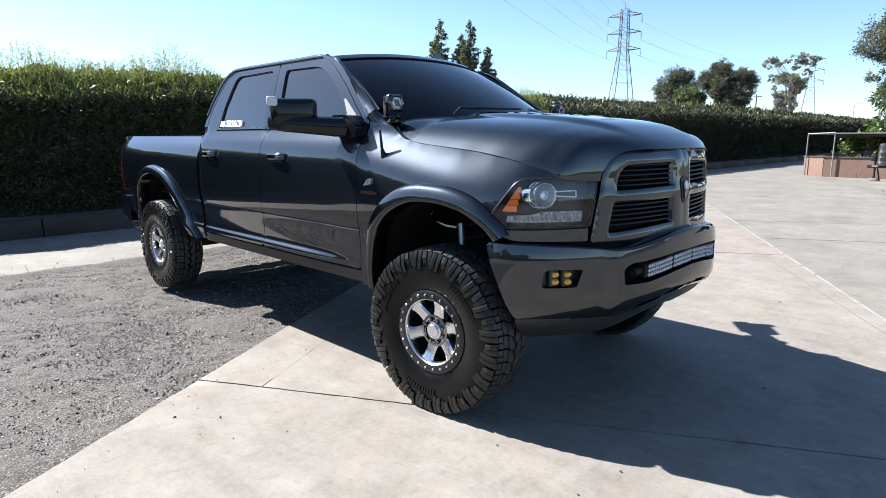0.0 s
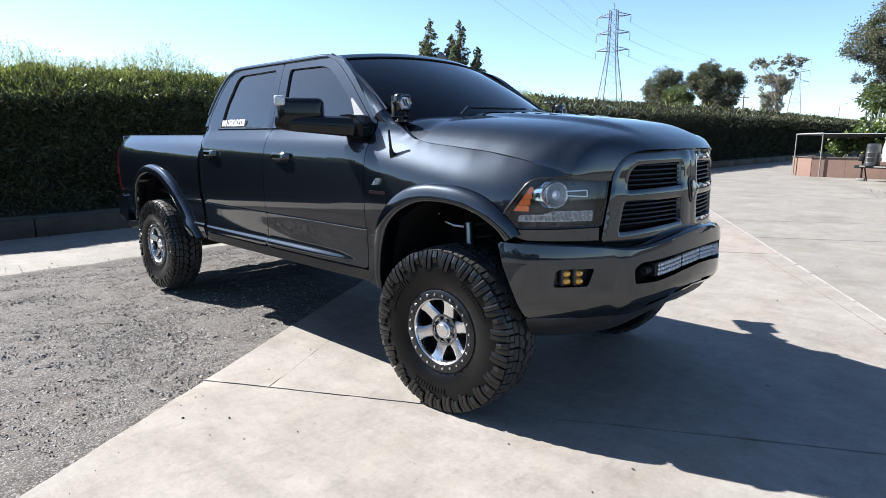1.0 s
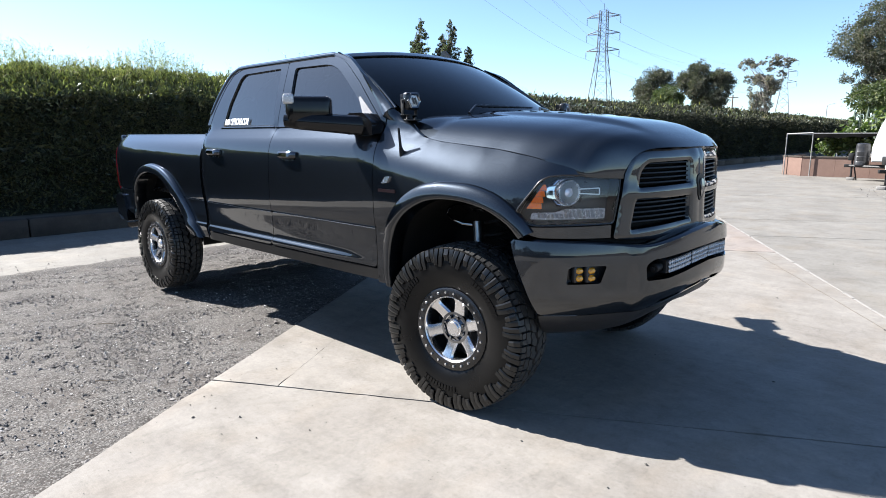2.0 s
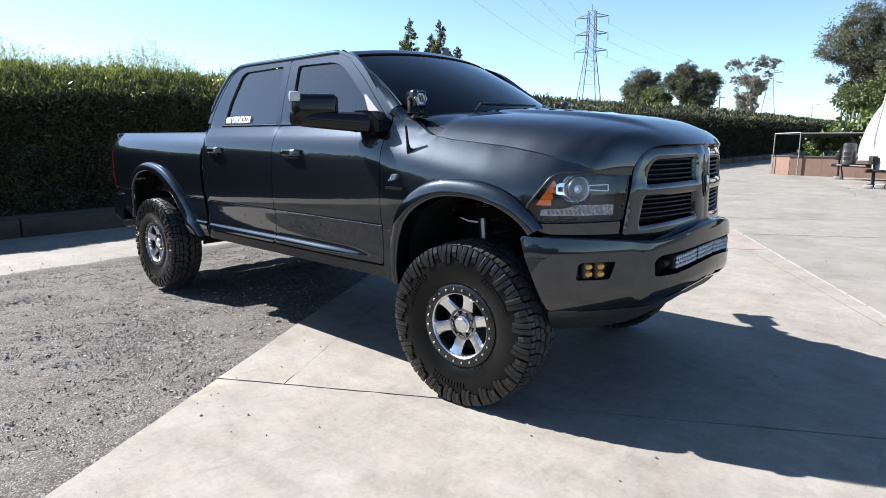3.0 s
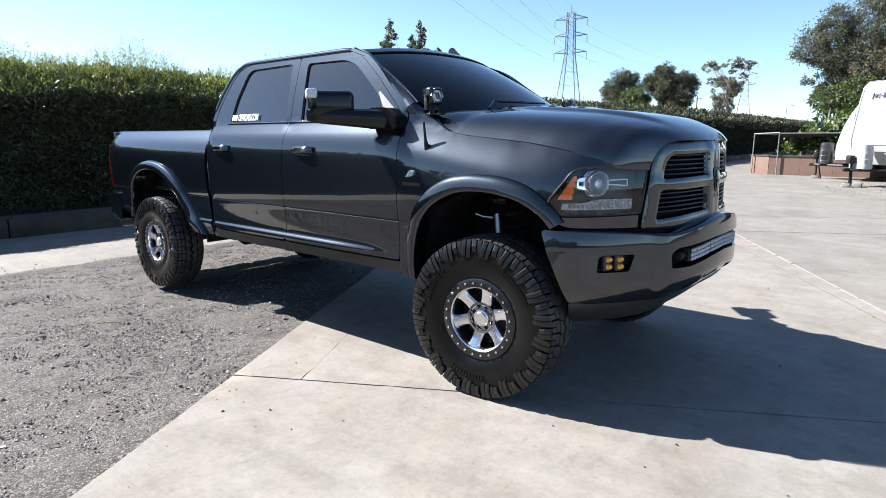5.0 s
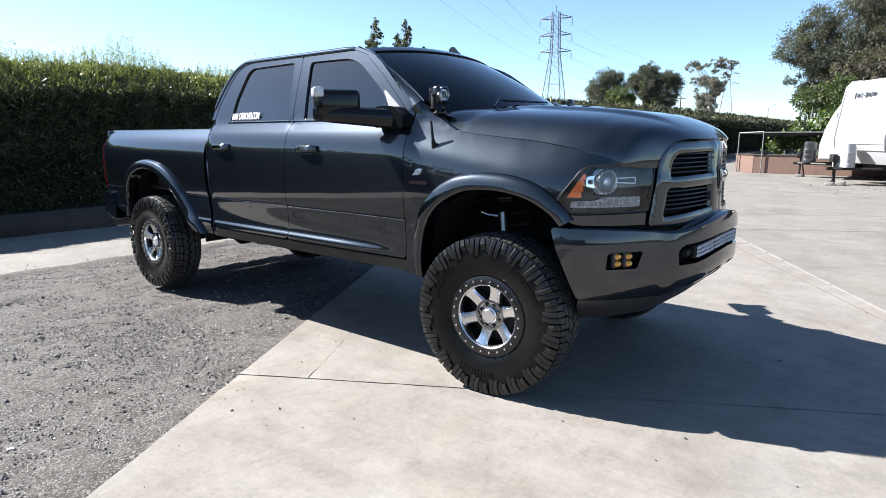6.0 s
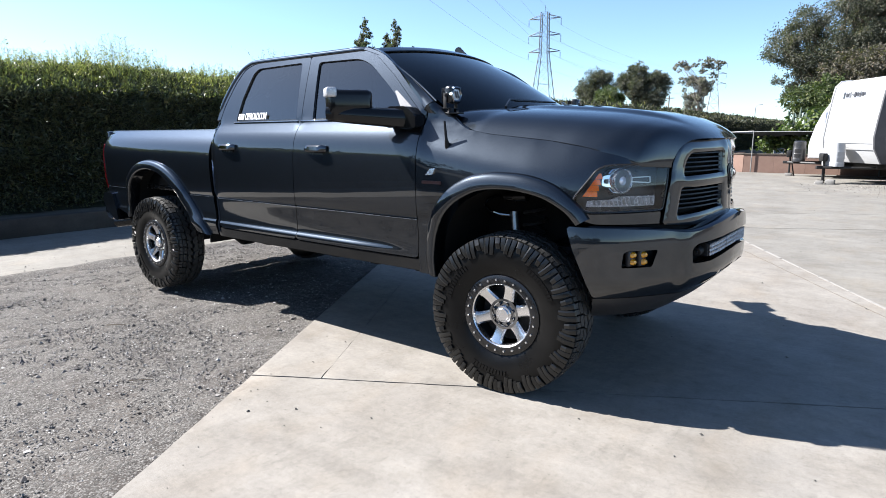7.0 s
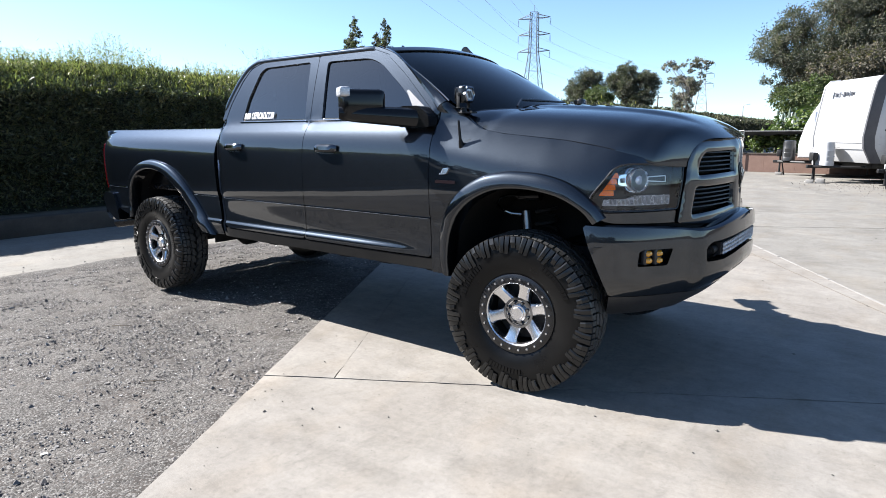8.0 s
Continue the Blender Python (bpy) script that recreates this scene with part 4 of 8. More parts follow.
def make_trailer(label, at, turn, profile, half, length, ribs, tank_mat, marks):
    """A travel trailer whose nose points along its own -x: body, side ribs, tongue, jack, gas bottle cover, axle and wheels."""
    tr = thing("travel_trailer", label, "trailer", at=at, turn=turn)
    bm = bmesh.new()
    hoop(bm, profile, half)
    body = part("body", bm, WHITE_SKIN, tr)
    for z in ribs:
        bm = bmesh.new()
        box(bm, (length - 0.5, 0.012, 0.018), (length / 2 + 0.15, -half - 0.004, z), 0.004)
        part("siding_rib", bm, WHITE_SKIN, body)
    bm = bmesh.new()
    for s in (-1, 1):
        tube(bm, [(0.9, s * 0.75, 0.48), (-0.1, s * 0.42, 0.48), (-0.72, s * 0.05, 0.48)], 0.045, 6)
        box(bm, (length - 0.4, 0.06, 0.12), (length / 2 + 0.2, s * 0.75, 0.52), 0.008)
    box(bm, (0.2, 0.09, 0.10), (-0.78, 0, 0.48), 0.01)
    box(bm, (length - 0.6, half * 1.7, 0.16), (length / 2 + 0.25, 0, 0.55), 0.02)
    part("frame", bm, BLACK_STEEL, tr)
    bm = bmesh.new()
    rod(bm, (-0.66, 0, 0.10), (-0.66, 0, 0.80), 0.032)
    rod(bm, (-0.66, 0, 0.80), (-0.56, 0, 0.86), 0.012)
    rod(bm, (-0.52, 0.16, 0.0), (-0.60, 0.05, 0.46), 0.022)
    box(bm, (0.16, 0.22, 0.24), (-0.70, 0.0, 0.78), 0.03)
    box(bm, (0.18, 0.18, 0.02), (-0.66, 0, 0.095), 0.004)
    part("jack", bm, BLACK_STEEL, tr)
    bm = bmesh.new()
    rings = []
    for t, z in enumerate((0.0, 0.04, 0.16, 0.18, 0.32, 0.34, 0.48, 0.50, 0.62, 0.69, 0.72, 0.725)):
        k = (0.97, 1.0, 0.99, 0.955, 0.98, 0.945, 0.97, 0.935, 0.95, 0.88, 0.70, 0.02)[t]
        ring = []
        for q in range(28):
            c, n = math.cos(q * math.tau / 28), math.sin(q * math.tau / 28)
            u, v = math.copysign(abs(c) ** 0.6, c), math.copysign(abs(n) ** 0.6, n)
            slant = 0.10 * v * (0.02 < z < 0.65)
            ring.append(bm.verts.new((-0.40 + 0.20 * k * u, 0.36 * k * v, 0.52 + z + slant * 0.5)))
        rings.append(ring)
    for a, b in zip(rings, rings[1:]):
        for q in range(28):
            bm.faces.new((a[q], a[(q + 1) % 28], b[(q + 1) % 28], b[q]))
    bm.faces.new(rings[0][::-1])
    bm.faces.new(rings[-1])
    part("gas_bottle_cover", bm, tank_mat, tr, "ribbed cover over the gas bottles")
    for x in (length * 0.55, length * 0.55 + 0.85):
        for s in (-1, 1):
            bm = bmesh.new()
            lathe(bm, [(0.16, -0.1), (0.30, -0.1), (0.34, -0.06), (0.34, 0.06), (0.30, 0.1), (0.16, 0.1)], 24, "Y", (x, s * (half - 0.12), 0.34), closed=True)
            part("tyre", bm, BLACK_PLASTIC, tr)
    for name, size, where, m in marks:
        bm = bmesh.new()
        box(bm, size, where, 0.0015, segments=1)
        part(name, bm, m, body)
    return tr


nose_a = [(0.0, 0.66), (-0.02, 1.1), (0.03, 1.35), (0.13, 1.75), (0.28, 2.12), (0.47, 2.46), (0.72, 2.77), (1.05, 2.96), (1.5, 3.02), (5.2, 3.02), (5.3, 2.9), (5.3, 0.66)]
make_trailer("white travel trailer with a rounded sloping nose", (-1.05, 21.2, 0), 0.0, nose_a, 1.1, 5.3, [1.0, 1.5], BLACK_PLASTIC,
             [("emblem", (0.20, 0.006, 0.34), (0.50, -1.104, 2.0), BLUE_MARK), ("emblem", (0.12, 0.006, 0.06), (0.56, -1.104, 2.28), BLUE_MARK)])
nose_b = [(0.22, 0.62), (-0.02, 1.05), (-0.06, 1.35), (0.0, 1.9), (0.10, 2.6), (0.16, 2.9), (0.30, 3.06), (0.6, 3.10), (6.0, 3.10), (6.1, 2.9), (6.1, 0.62)]
trailer_b = make_trailer("white travel trailer with dark trim round its front wall", (0.20, 18.15, 0), 36.0, nose_b, 1.2, 6.1, [0.95, 1.15, 1.35], WHITE_SKIN,
                         [("graphic", (0.26, 0.006, 0.10), (0.75, -1.204, 2.55), DARK_MARK), ("graphic", (0.12, 0.006, 0.26), (0.95, -1.204, 2.35), DARK_MARK),
                          ("graphic", (0.5, 0.006, 0.05), (0.75, -1.204, 1.55), DARK_MARK)])


def catmull_line(pts, per=4):
    return [(a[0] + (b[0] - a[0]) * k / per, a[1] + (b[1] - a[1]) * k / per) for a, b in zip(pts, pts[1:]) for k in range(per)] + [pts[-1]]


# word mark on the front wall as plain bars, siding seams and the corner trim
for k, (y, w, h) in enumerate(((0.62, 0.05, 0.19), (0.49, 0.09, 0.11), (0.39, 0.025, 0.14), (0.31, 0.025, 0.18), (0.22, 0.06, 0.025), (0.11, 0.09, 0.15), (-0.02, 0.09, 0.11), (-0.13, 0.03, 0.17), (-0.23, 0.09, 0.11), (-0.33, 0.03, 0.11))):
    bm = bmesh.new()
    box(bm, (0.006, w, h), (0.083, y, 2.62), 0.001, Matrix.Rotation(radians(8.2), 3, "Y"), 1)
    part("word_mark", bm, DARK_MARK, trailer_b)
for k in range(7):
    bm = bmesh.new()
    z = 1.06 + k * 0.145
    box(bm, (0.012, 2.2, 0.014), (np.interp(z, (1.35, 1.9, 2.6), (-0.062, -0.002, 0.098)), 0, z), 0.004, segments=1)
    part("siding_rib", bm, WHITE_SKIN, trailer_b)
bm = bmesh.new()
band = []
for x, z in catmull_line(nose_b[:8]):
    back = x + (0.30 if z < 2.9 else 0.30 - (z - 2.9) * 0.5)
    low = z - max(0.0, z - 2.9) * 1.2
    band.append([(x + 0.02, -1.10, z), (x - 0.015, -1.15, z), (x - 0.010, -1.208, z), (x + 0.02, -1.216, z), (back, -1.216, low), (back + 0.004, -1.19, low)])
vs = [[bm.verts.new(p) for p in r] for r in band]
for a, b in zip(vs, vs[1:]):
    for k in range(5):
        bm.faces.new((a[k], a[k + 1], b[k + 1], b[k]))
part("corner_trim", bm, TRIM_DARK, trailer_b, "dark grey corner trim")
bm = bmesh.new()
tube(bm, [(x - 0.005, 1.195, z) for x, z in nose_b[:8]], 0.03, 8)
part("corner_trim", bm, WHITE_SKIN, trailer_b)
nose_c = [(0.10, 0.45), (0.0, 0.75), (0.0, 1.3), (0.10, 1.9), (0.22, 2.3), (0.5, 2.48), (5.0, 2.5), (5.0, 0.45)]
make_trailer("white trailer with a red and blue emblem on its flank", (2.05, 16.4, 0), 30.0, nose_c, 1.05, 5.0, [0.8], WHITE_SKIN,
             [("emblem", (0.22, 0.006, 0.14), (0.30, -1.054, 1.45), RED_LENS), ("emblem", (0.18, 0.006, 0.22), (0.55, -1.054, 1.15), BLUE_MARK)])

for k, (x, y, sx, sy, h) in enumerate(((-0.36, 17.30, 0.20, 0.20, 0.10), (-0.10, 17.45, 0.22, 0.34, 0.13), (-1.71, 21.2, 0.22, 0.22, 0.10))):
    bm = bmesh.new()
    box(bm, (sx, sy, h), (0, 0, h / 2), 0.008)
    ob = tagged(finish("concrete_block", bm, BLOCK), "grey concrete block lying under a trailer jack", "block", "blocks under the trailers")
    ob.location = (x, y, 0)

# patch of loose grit under the trailers
rng = np.random.default_rng(9)
n = 2600
p = np.stack([rng.normal(1.6, 1.3, n), rng.normal(17.2, 1.6, n), np.full(n, 0.004)], -1)
p = p[p[:, 0] > -0.9 + 0.25 * np.abs(p[:, 1] - 17)]
v, f = leaf_cloud(rng, p, np.tile([0.0, 0, 0.3], (len(p), 1)), 0.022, 0.02, 0.5)
joined("grit", v, f, STONE, "scattered grit and leaf litter on the concrete", "grit", "stuff")

# ---- behind the camera: a line of trees and low walls close the yard ----
for k in range(13):
    a = -1.35 + k * 0.145
    d = 36 + 4 * math.sin(k * 2.3)
    x, y = d * math.sin(a) + 6, -d * math.cos(a)
    rr = np.random.default_rng(90 + k)
    h = 4.6 + 1.3 * math.sin(k * 1.7) + rr.uniform(-0.5, 0.5)
    make_tree("dark green tree closing the far side of the yard", (x, y, -0.1), h,
              scatter(rr, 12, (0, 0, h * 0.62), (2.9, 2.0, h * 0.27), 1.5) + scatter(rr, 6, (0, 0, h * 0.22), (3.4, 2.0, 0.8), 1.5), [HEDGE_FAR_SHADED], 0.55, 2600, 90 + k, 0.25)
bm = bmesh.new()
plate(bm, [(-60, -46), (70, -46), (70, -45), (-60, -45)], 2.6, 2.7)
tagged(finish("wall_south", bm, KERB), "plain wall closing the yard behind the trees", "wall", kind="structure")
bm = bmesh.new()
plate(bm, [(70, -46), (71, -46), (71, 70), (70, 70)], 2.6, 2.7)
tagged(finish("wall_east", bm, KERB), "plain low wall closing the open end of the yard", "wall", kind="structure")


# ---- the pickup truck: +x is its front, its right side faces -y, the front axle stands over x = 0 ----
PAINT = paint_material("granite_paint", (0.0172, 0.0206, 0.0252), 1.0, 0.42)
TRIM_BLACK = material("satin_black_trim", (0.006, 0.006, 0.0065), (0.011, 0.011, 0.012), 0.26, scale=14, fine=260, bump=0.06)
SLAT = material("grille_black", (0.004, 0.004, 0.0042), (0.008, 0.008, 0.0085), 0.45, scale=14, fine=260, bump=0.06, spec=0.22)
HANDLE = material("black_chrome", (0.085, 0.087, 0.092), (0.14, 0.143, 0.15), 0.10, 1.0, scale=8, fine=200, bump=0.0, rough_span=0.04)
PIANO = material("gloss_black", (0.004, 0.004, 0.0045), (0.007, 0.007, 0.008), 0.12, scale=10, fine=120, bump=0.0, rough_span=0.05, spec=0.3)
WELL_BLACK = material("wheel_well", (0.006, 0.006, 0.006), (0.014, 0.013, 0.012), 0.9, scale=8, fine=120, bump=0.3, spec=0.15)
RUBBER = material("tyre_rubber", (0.014, 0.014, 0.0143), (0.052, 0.051, 0.048), 0.50, scale=9, fine=150, bump=0.12, depth=0.002, spec=0.4)
LUG = material("tyre_lug", (0.0028, 0.0028, 0.003), (0.0085, 0.0085, 0.008), 0.30, scale=7, fine=180, bump=0.05, depth=0.002, spec=0.42)
SIDEWALL = material("tyre_sidewall", (0.0026, 0.0026, 0.0028), (0.0062, 0.0061, 0.0059), 0.30, scale=7, fine=180, bump=0.05, depth=0.002, spec=0.19)
MACHINED = material("machined_alloy", (0.56, 0.56, 0.57), (0.74, 0.74, 0.75), 0.26, 1.0, scale=6, fine=240, bump=0.03, rough_span=0.08)
CHROME = material("chrome", (0.72, 0.73, 0.75), (0.82, 0.83, 0.85), 0.06, 1.0, scale=8, fine=200, bump=0.0, rough_span=0.03)
DARK_CHROME = material("dark_chrome", (0.16, 0.165, 0.175), (0.24, 0.245, 0.255), 0.12, 1.0, scale=8, fine=200, bump=0.0, rough_span=0.04)
TINT = glass_material("tinted_glass", (0.018, 0.020, 0.023), 0.0, 1.95)
TINT_FRONT = glass_material("tinted_windscreen", (0.020, 0.022, 0.026), 0.0, 1.28)
CLEAR = glass_material("clear_lens", (0.95, 0.96, 0.97), 0.0, 1.45, 0.014)
AMBER = material("amber_reflector", (0.90, 0.115, 0.002), (1.0, 0.22, 0.005), 0.18, scale=60, fine=220, bump=0.3, coat=1.0)
AMBER_LENS = material("amber_led_lens", (0.45, 0.18, 0.006), (0.72, 0.34, 0.014), 0.15, scale=90, fine=260, bump=0.5, coat=1.0)
LED_CLEAR = material("led_reflector", (0.34, 0.34, 0.345), (0.60, 0.60, 0.605), 0.26, 0.35, scale=70, fine=220, bump=0.4)
BRIGHT = material("bright_reflector", (0.80, 0.81, 0.83), (0.90, 0.91, 0.93), 0.24, 0.88, scale=40, fine=200, bump=0.05)
LED_DIM = material("led_strip", (0.24, 0.24, 0.245), (0.56, 0.56, 0.57), 0.25, 0.3, scale=60, fine=220, bump=0.4)
LENS_BALL = material("projector_glass", (0.70, 0.70, 0.78), (0.82, 0.82, 0.88), 0.06, 0.45, scale=30, fine=120, bump=0.0, rough_span=0.03, coat=1.0)
LAMP_BODY = material("lamp_housing", (0.020, 0.020, 0.022), (0.040, 0.040, 0.043), 0.30, scale=10, fine=160, bump=0.05)
CABIN = material("cabin_fabric", (0.008, 0.008, 0.009), (0.02, 0.02, 0.022), 0.9, scale=10, fine=200, bump=0.2)
STICKER = material("white_vinyl", (0.72, 0.72, 0.71), (0.84, 0.84, 0.83), 0.5, bump=0)
BADGE_RED = material("badge_red", (0.035, 0.012, 0.011), (0.06, 0.018, 0.016), 0.3, bump=0)
SHOCK_SILVER = material("shock_silver", (0.35, 0.36, 0.37), (0.5, 0.51, 0.52), 0.3, 0.9, scale=10, fine=120, bump=0.05)

truck = thing("pickup_truck", "dark metallic grey lifted crew-cab pickup truck on large off-road tyres", "pickup truck")


class Smooth:
    """A smooth curve y(x) through a table, with no overshoot."""

    def __init__(self, pairs):
        self.x = np.array([p[0] for p in pairs], float)
        self.y = np.array([p[1] for p in pairs], float)
        d = np.diff(self.y) / np.diff(self.x)
        m = np.zeros(len(self.x))
        m[0], m[-1] = d[0], d[-1]
        for i in range(1, len(m) - 1):
            m[i] = 0.0 if d[i - 1] * d[i] <= 0 else 2 * d[i - 1] * d[i] / (d[i - 1] + d[i])
        self.m = m

    def __call__(self, x):
        x = min(max(x, self.x[0]), self.x[-1])
        i = min(max(int(np.searchsorted(self.x, x)) - 1, 0), len(self.x) - 2)
        h = self.x[i + 1] - self.x[i]
        t = (x - self.x[i]) / h
        return float((2 * t**3 - 3 * t**2 + 1) * self.y[i] + (t**3 - 2 * t**2 + t) * h * self.m[i] + (3 * t**2 - 2 * t**3) * self.y[i + 1] + (t**3 - t**2) * h * self.m[i + 1])


def catmull(pts, per=12, mirror=False):
    p = np.array(pts, float)
    first = p[1] * [1, -1] if mirror else 2 * p[0] - p[1]
    p = np.concatenate([[first], p, [2 * p[-1] - p[-2]]])
    out = []
    for i in range(1, len(p) - 2):
        t = np.linspace(0, 1, per, endpoint=False)[:, None]
        a, b, c, d = p[i - 1], p[i], p[i + 1], p[i + 2]
        out.append(0.5 * (2 * b + (c - a) * t + (2 * a - 5 * b + 4 * c - d) * t**2 + (3 * b - a - 3 * c + d) * t**3))
    return np.concatenate(out + [[p[-2]]])


def resample(pts, n):
    p = np.array(pts, float)
    s = np.r_[0, np.cumsum(np.linalg.norm(np.diff(p, axis=0), axis=1))]
    k = np.linspace(0, s[-1], n)
    return np.stack([np.interp(k, s, p[:, j]) for j in range(p.shape[1])], 1)


class Plan:
    """A vertical surface over a plan curve (x, half-width), met by arc length s from the middle; s < 0 is the truck's right."""

    def __init__(self, pts):
        self.p = catmull(pts, 30, True)
        self.s = np.r_[0, np.cumsum(np.linalg.norm(np.diff(self.p, axis=0), axis=1))]

    def __call__(self, s, z, off=0.0):
        a = abs(s)
        x, y = np.interp(a, self.s, self.p[:, 0]), np.interp(a, self.s, self.p[:, 1])
        x2, y2 = np.interp(a + 0.01, self.s, self.p[:, 0]), np.interp(a + 0.01, self.s, self.p[:, 1])
        x1, y1 = np.interp(max(a - 0.01, 0), self.s, self.p[:, 0]), np.interp(max(a - 0.01, 0), self.s, self.p[:, 1])
        n = Vector((y2 - y1, -(x2 - x1), 0)).normalized()
        if a < 1e-4:
            n = Vector((1, 0, 0))
        return Vector((x + n.x * off, math.copysign(y + n.y * off, s), z))


FRONT = Plan([(0.872, 0), (0.866, 0.12), (0.852, 0.25), (0.825, 0.40), (0.785, 0.53), (0.735, 0.64), (0.66, 0.755), (0.57, 0.85), (0.46, 0.92), (0.30, 0.968), (0.10, 0.992), (-0.2, 1.0)])
BUMPER = Plan([(0.945, 0), (0.94, 0.15), (0.92, 0.32), (0.876, 0.48), (0.808, 0.62), (0.725, 0.745), (0.637, 0.845), (0.53, 0.925), (0.42, 0.965), (0.34, 0.972)])

WIDE = Smooth([(-4.92, 0.84), (-4.88, 0.88), (-4.80, 0.925), (-4.6, 0.950), (-4.2, 0.957), (-2.8, 0.962), (-2.7, 0.985), (-1.5, 0.99), (-0.6, 0.998), (-0.2, 1.0), (0.10, 0.992), (0.30, 0.968), (0.46, 0.92), (0.57, 0.85), (0.66, 0.755), (0.735, 0.64)])
TOP = Smooth([(-5.0, 1.475), (-2.83, 1.475), (-2.77, 1.53), (-0.7, 1.53), (-0.58, 1.56), (-0.50, 1.55), (-0.42, 1.532), (-0.36, 1.495), (-0.30, 1.468), (-0.17, 1.442), (0.0, 1.425), (0.2, 1.405), (0.4, 1.372), (0.55, 1.332), (0.62, 1.306), (0.66, 1.297), (0.735, 1.290), (0.78, 1.288)])
CREST = Smooth([(-5.0, 1.475), (-2.83, 1.475), (-2.77, 1.53), (-0.76, 1.53), (-0.5, 1.503), (-0.3, 1.475), (-0.17, 1.452), (0.0, 1.428), (0.2, 1.405), (0.4, 1.372), (0.55, 1.332), (0.62, 1.306), (0.66, 1.297), (0.735, 1.290), (0.78, 1.288)])
CROWN = Smooth([(-0.1, -0.126), (0.0, -0.117), (0.02, -0.098), (0.045, -0.075), (0.07, -0.054), (0.10, -0.035), (0.14, -0.019), (0.18, -0.009), (0.24, -0.003), (0.32, -0.0005), (0.6, 0.0), (2, 0.0)])
SHOULDER = Smooth([(-0.1, -0.124), (0.0, -0.116), (0.02, -0.099), (0.11, -0.041), (0.14, -0.026), (0.19, -0.011), (0.28, -0.003), (0.4, 0.0), (2, 0.0)])
ON_FENDER = Smooth([(-5, 0.0), (-0.64, 0.0), (-0.50, 1.0), (0.30, 1.0), (0.55, 0.0), (2, 0.0)])
LOWER = Smooth([(0.40, -0.045), (0.55, -0.034), (0.60, -0.030), (0.66, -0.026), (0.70, -0.022), (0.78, -0.024), (0.82, -0.0235), (0.90, -0.0185), (0.934, -0.016), (0.940, -0.022), (0.946, -0.012), (1.05, -0.002), (1.15, 0.0), (2, 0.0)])


SILL = Smooth([(0.40, 0.0), (0.58, 0.0), (0.63, 0.010), (0.70, 0.016), (0.732, 0.016), (0.750, 0.001), (0.76, 0.0), (2, 0.0)])
SILL_RUN = Smooth([(-5.0, 0.5), (-2.75, 0.7), (-2.0, 1.0), (-1.3, 1.0), (-0.95, 0.6), (-0.68, 0.0), (1.0, 0.0)])


FADE = Smooth([(-5, 1.0), (-2.81, 1.0), (-2.78, 0.79), (-0.75, 0.79), (-0.62, 0.88), (-0.53, 1.06), (-0.36, 1.16), (0.15, 1.16), (0.35, 0.95), (0.55, 0.50), (0.64, 0.30), (1.0, 0.2)])


def flank(x, z):
    """Half-width of the body at a place along it and a height."""
    if z > 1.53 and x < -0.62:
        d = z - 1.53
        return 0.905 + 0.004 * (x + 1.5) - 0.27 * d - 0.12 * d * d
    d, k = CREST(x) - z, ON_FENDER(x)
    return WIDE(x) + (CROWN(d) * (1 - k) + SHOULDER(d) * k) * FADE(x) + LOWER(z) + SILL(z) * SILL_RUN(x)


def side_of(sgn, extra=0.0):
    return lambda x, z, off=0.0: Vector((x, sgn * (flank(x, z) + extra + off), z))


def inside(poly, p):
    x, y = poly[:, 0], poly[:, 1]
    x2, y2 = np.roll(x, 1), np.roll(y, 1)
    with np.errstate(divide="ignore", invalid="ignore"):
        cross = ((y > p[1]) != (y2 > p[1])) & (p[0] < (x2 - x) * (p[1] - y) / (y2 - y) + x)
    return cross.sum() % 2 == 1


def rounded(poly, r, n=4):
    """Round a polygon's corners: r is one radius or one for each corner."""
    out, m = [], len(poly)
    for i in range(m):
        p, a, b = Vector(poly[i]), Vector(poly[i - 1]), Vector(poly[(i + 1) % m])
        rr = r[i] if isinstance(r, (list, tuple)) else r
        if rr <= 0:
            out.append(tuple(p))
            continue
        da, db = (a - p), (b - p)
        k = min(rr, da.length * 0.45, db.length * 0.45)
        pa, pb = p + da.normalized() * k, p + db.normalized() * k
        for j in range(n + 1):
            t = j / n
            out.append(tuple(pa.lerp(p, t).lerp(p.lerp(pb, t), t)))
    return out


def divided(poly, step):
    out = []
    for a, b in zip(poly, list(poly[1:]) + [poly[0]]):
        n = max(1, int(math.dist(a, b) / step + 0.5))
        out += [(a[0] + (b[0] - a[0]) * k / n, a[1] + (b[1] - a[1]) * k / n) for k in range(n)]
    return out


def cut_at(loop, levels):
    """Add a point wherever a loop crosses one of the levels."""
    out = []
    for a, b in zip(loop, loop[1:] + loop[:1]):
        out.append(a)
        for z in sorted((z for z in levels if min(a[1], b[1]) + 1e-6 < z < max(a[1], b[1]) - 1e-6), reverse=b[1] < a[1]):
            out.append((a[0] + (b[0] - a[0]) * (z - a[1]) / (b[1] - a[1]), z))
    return out


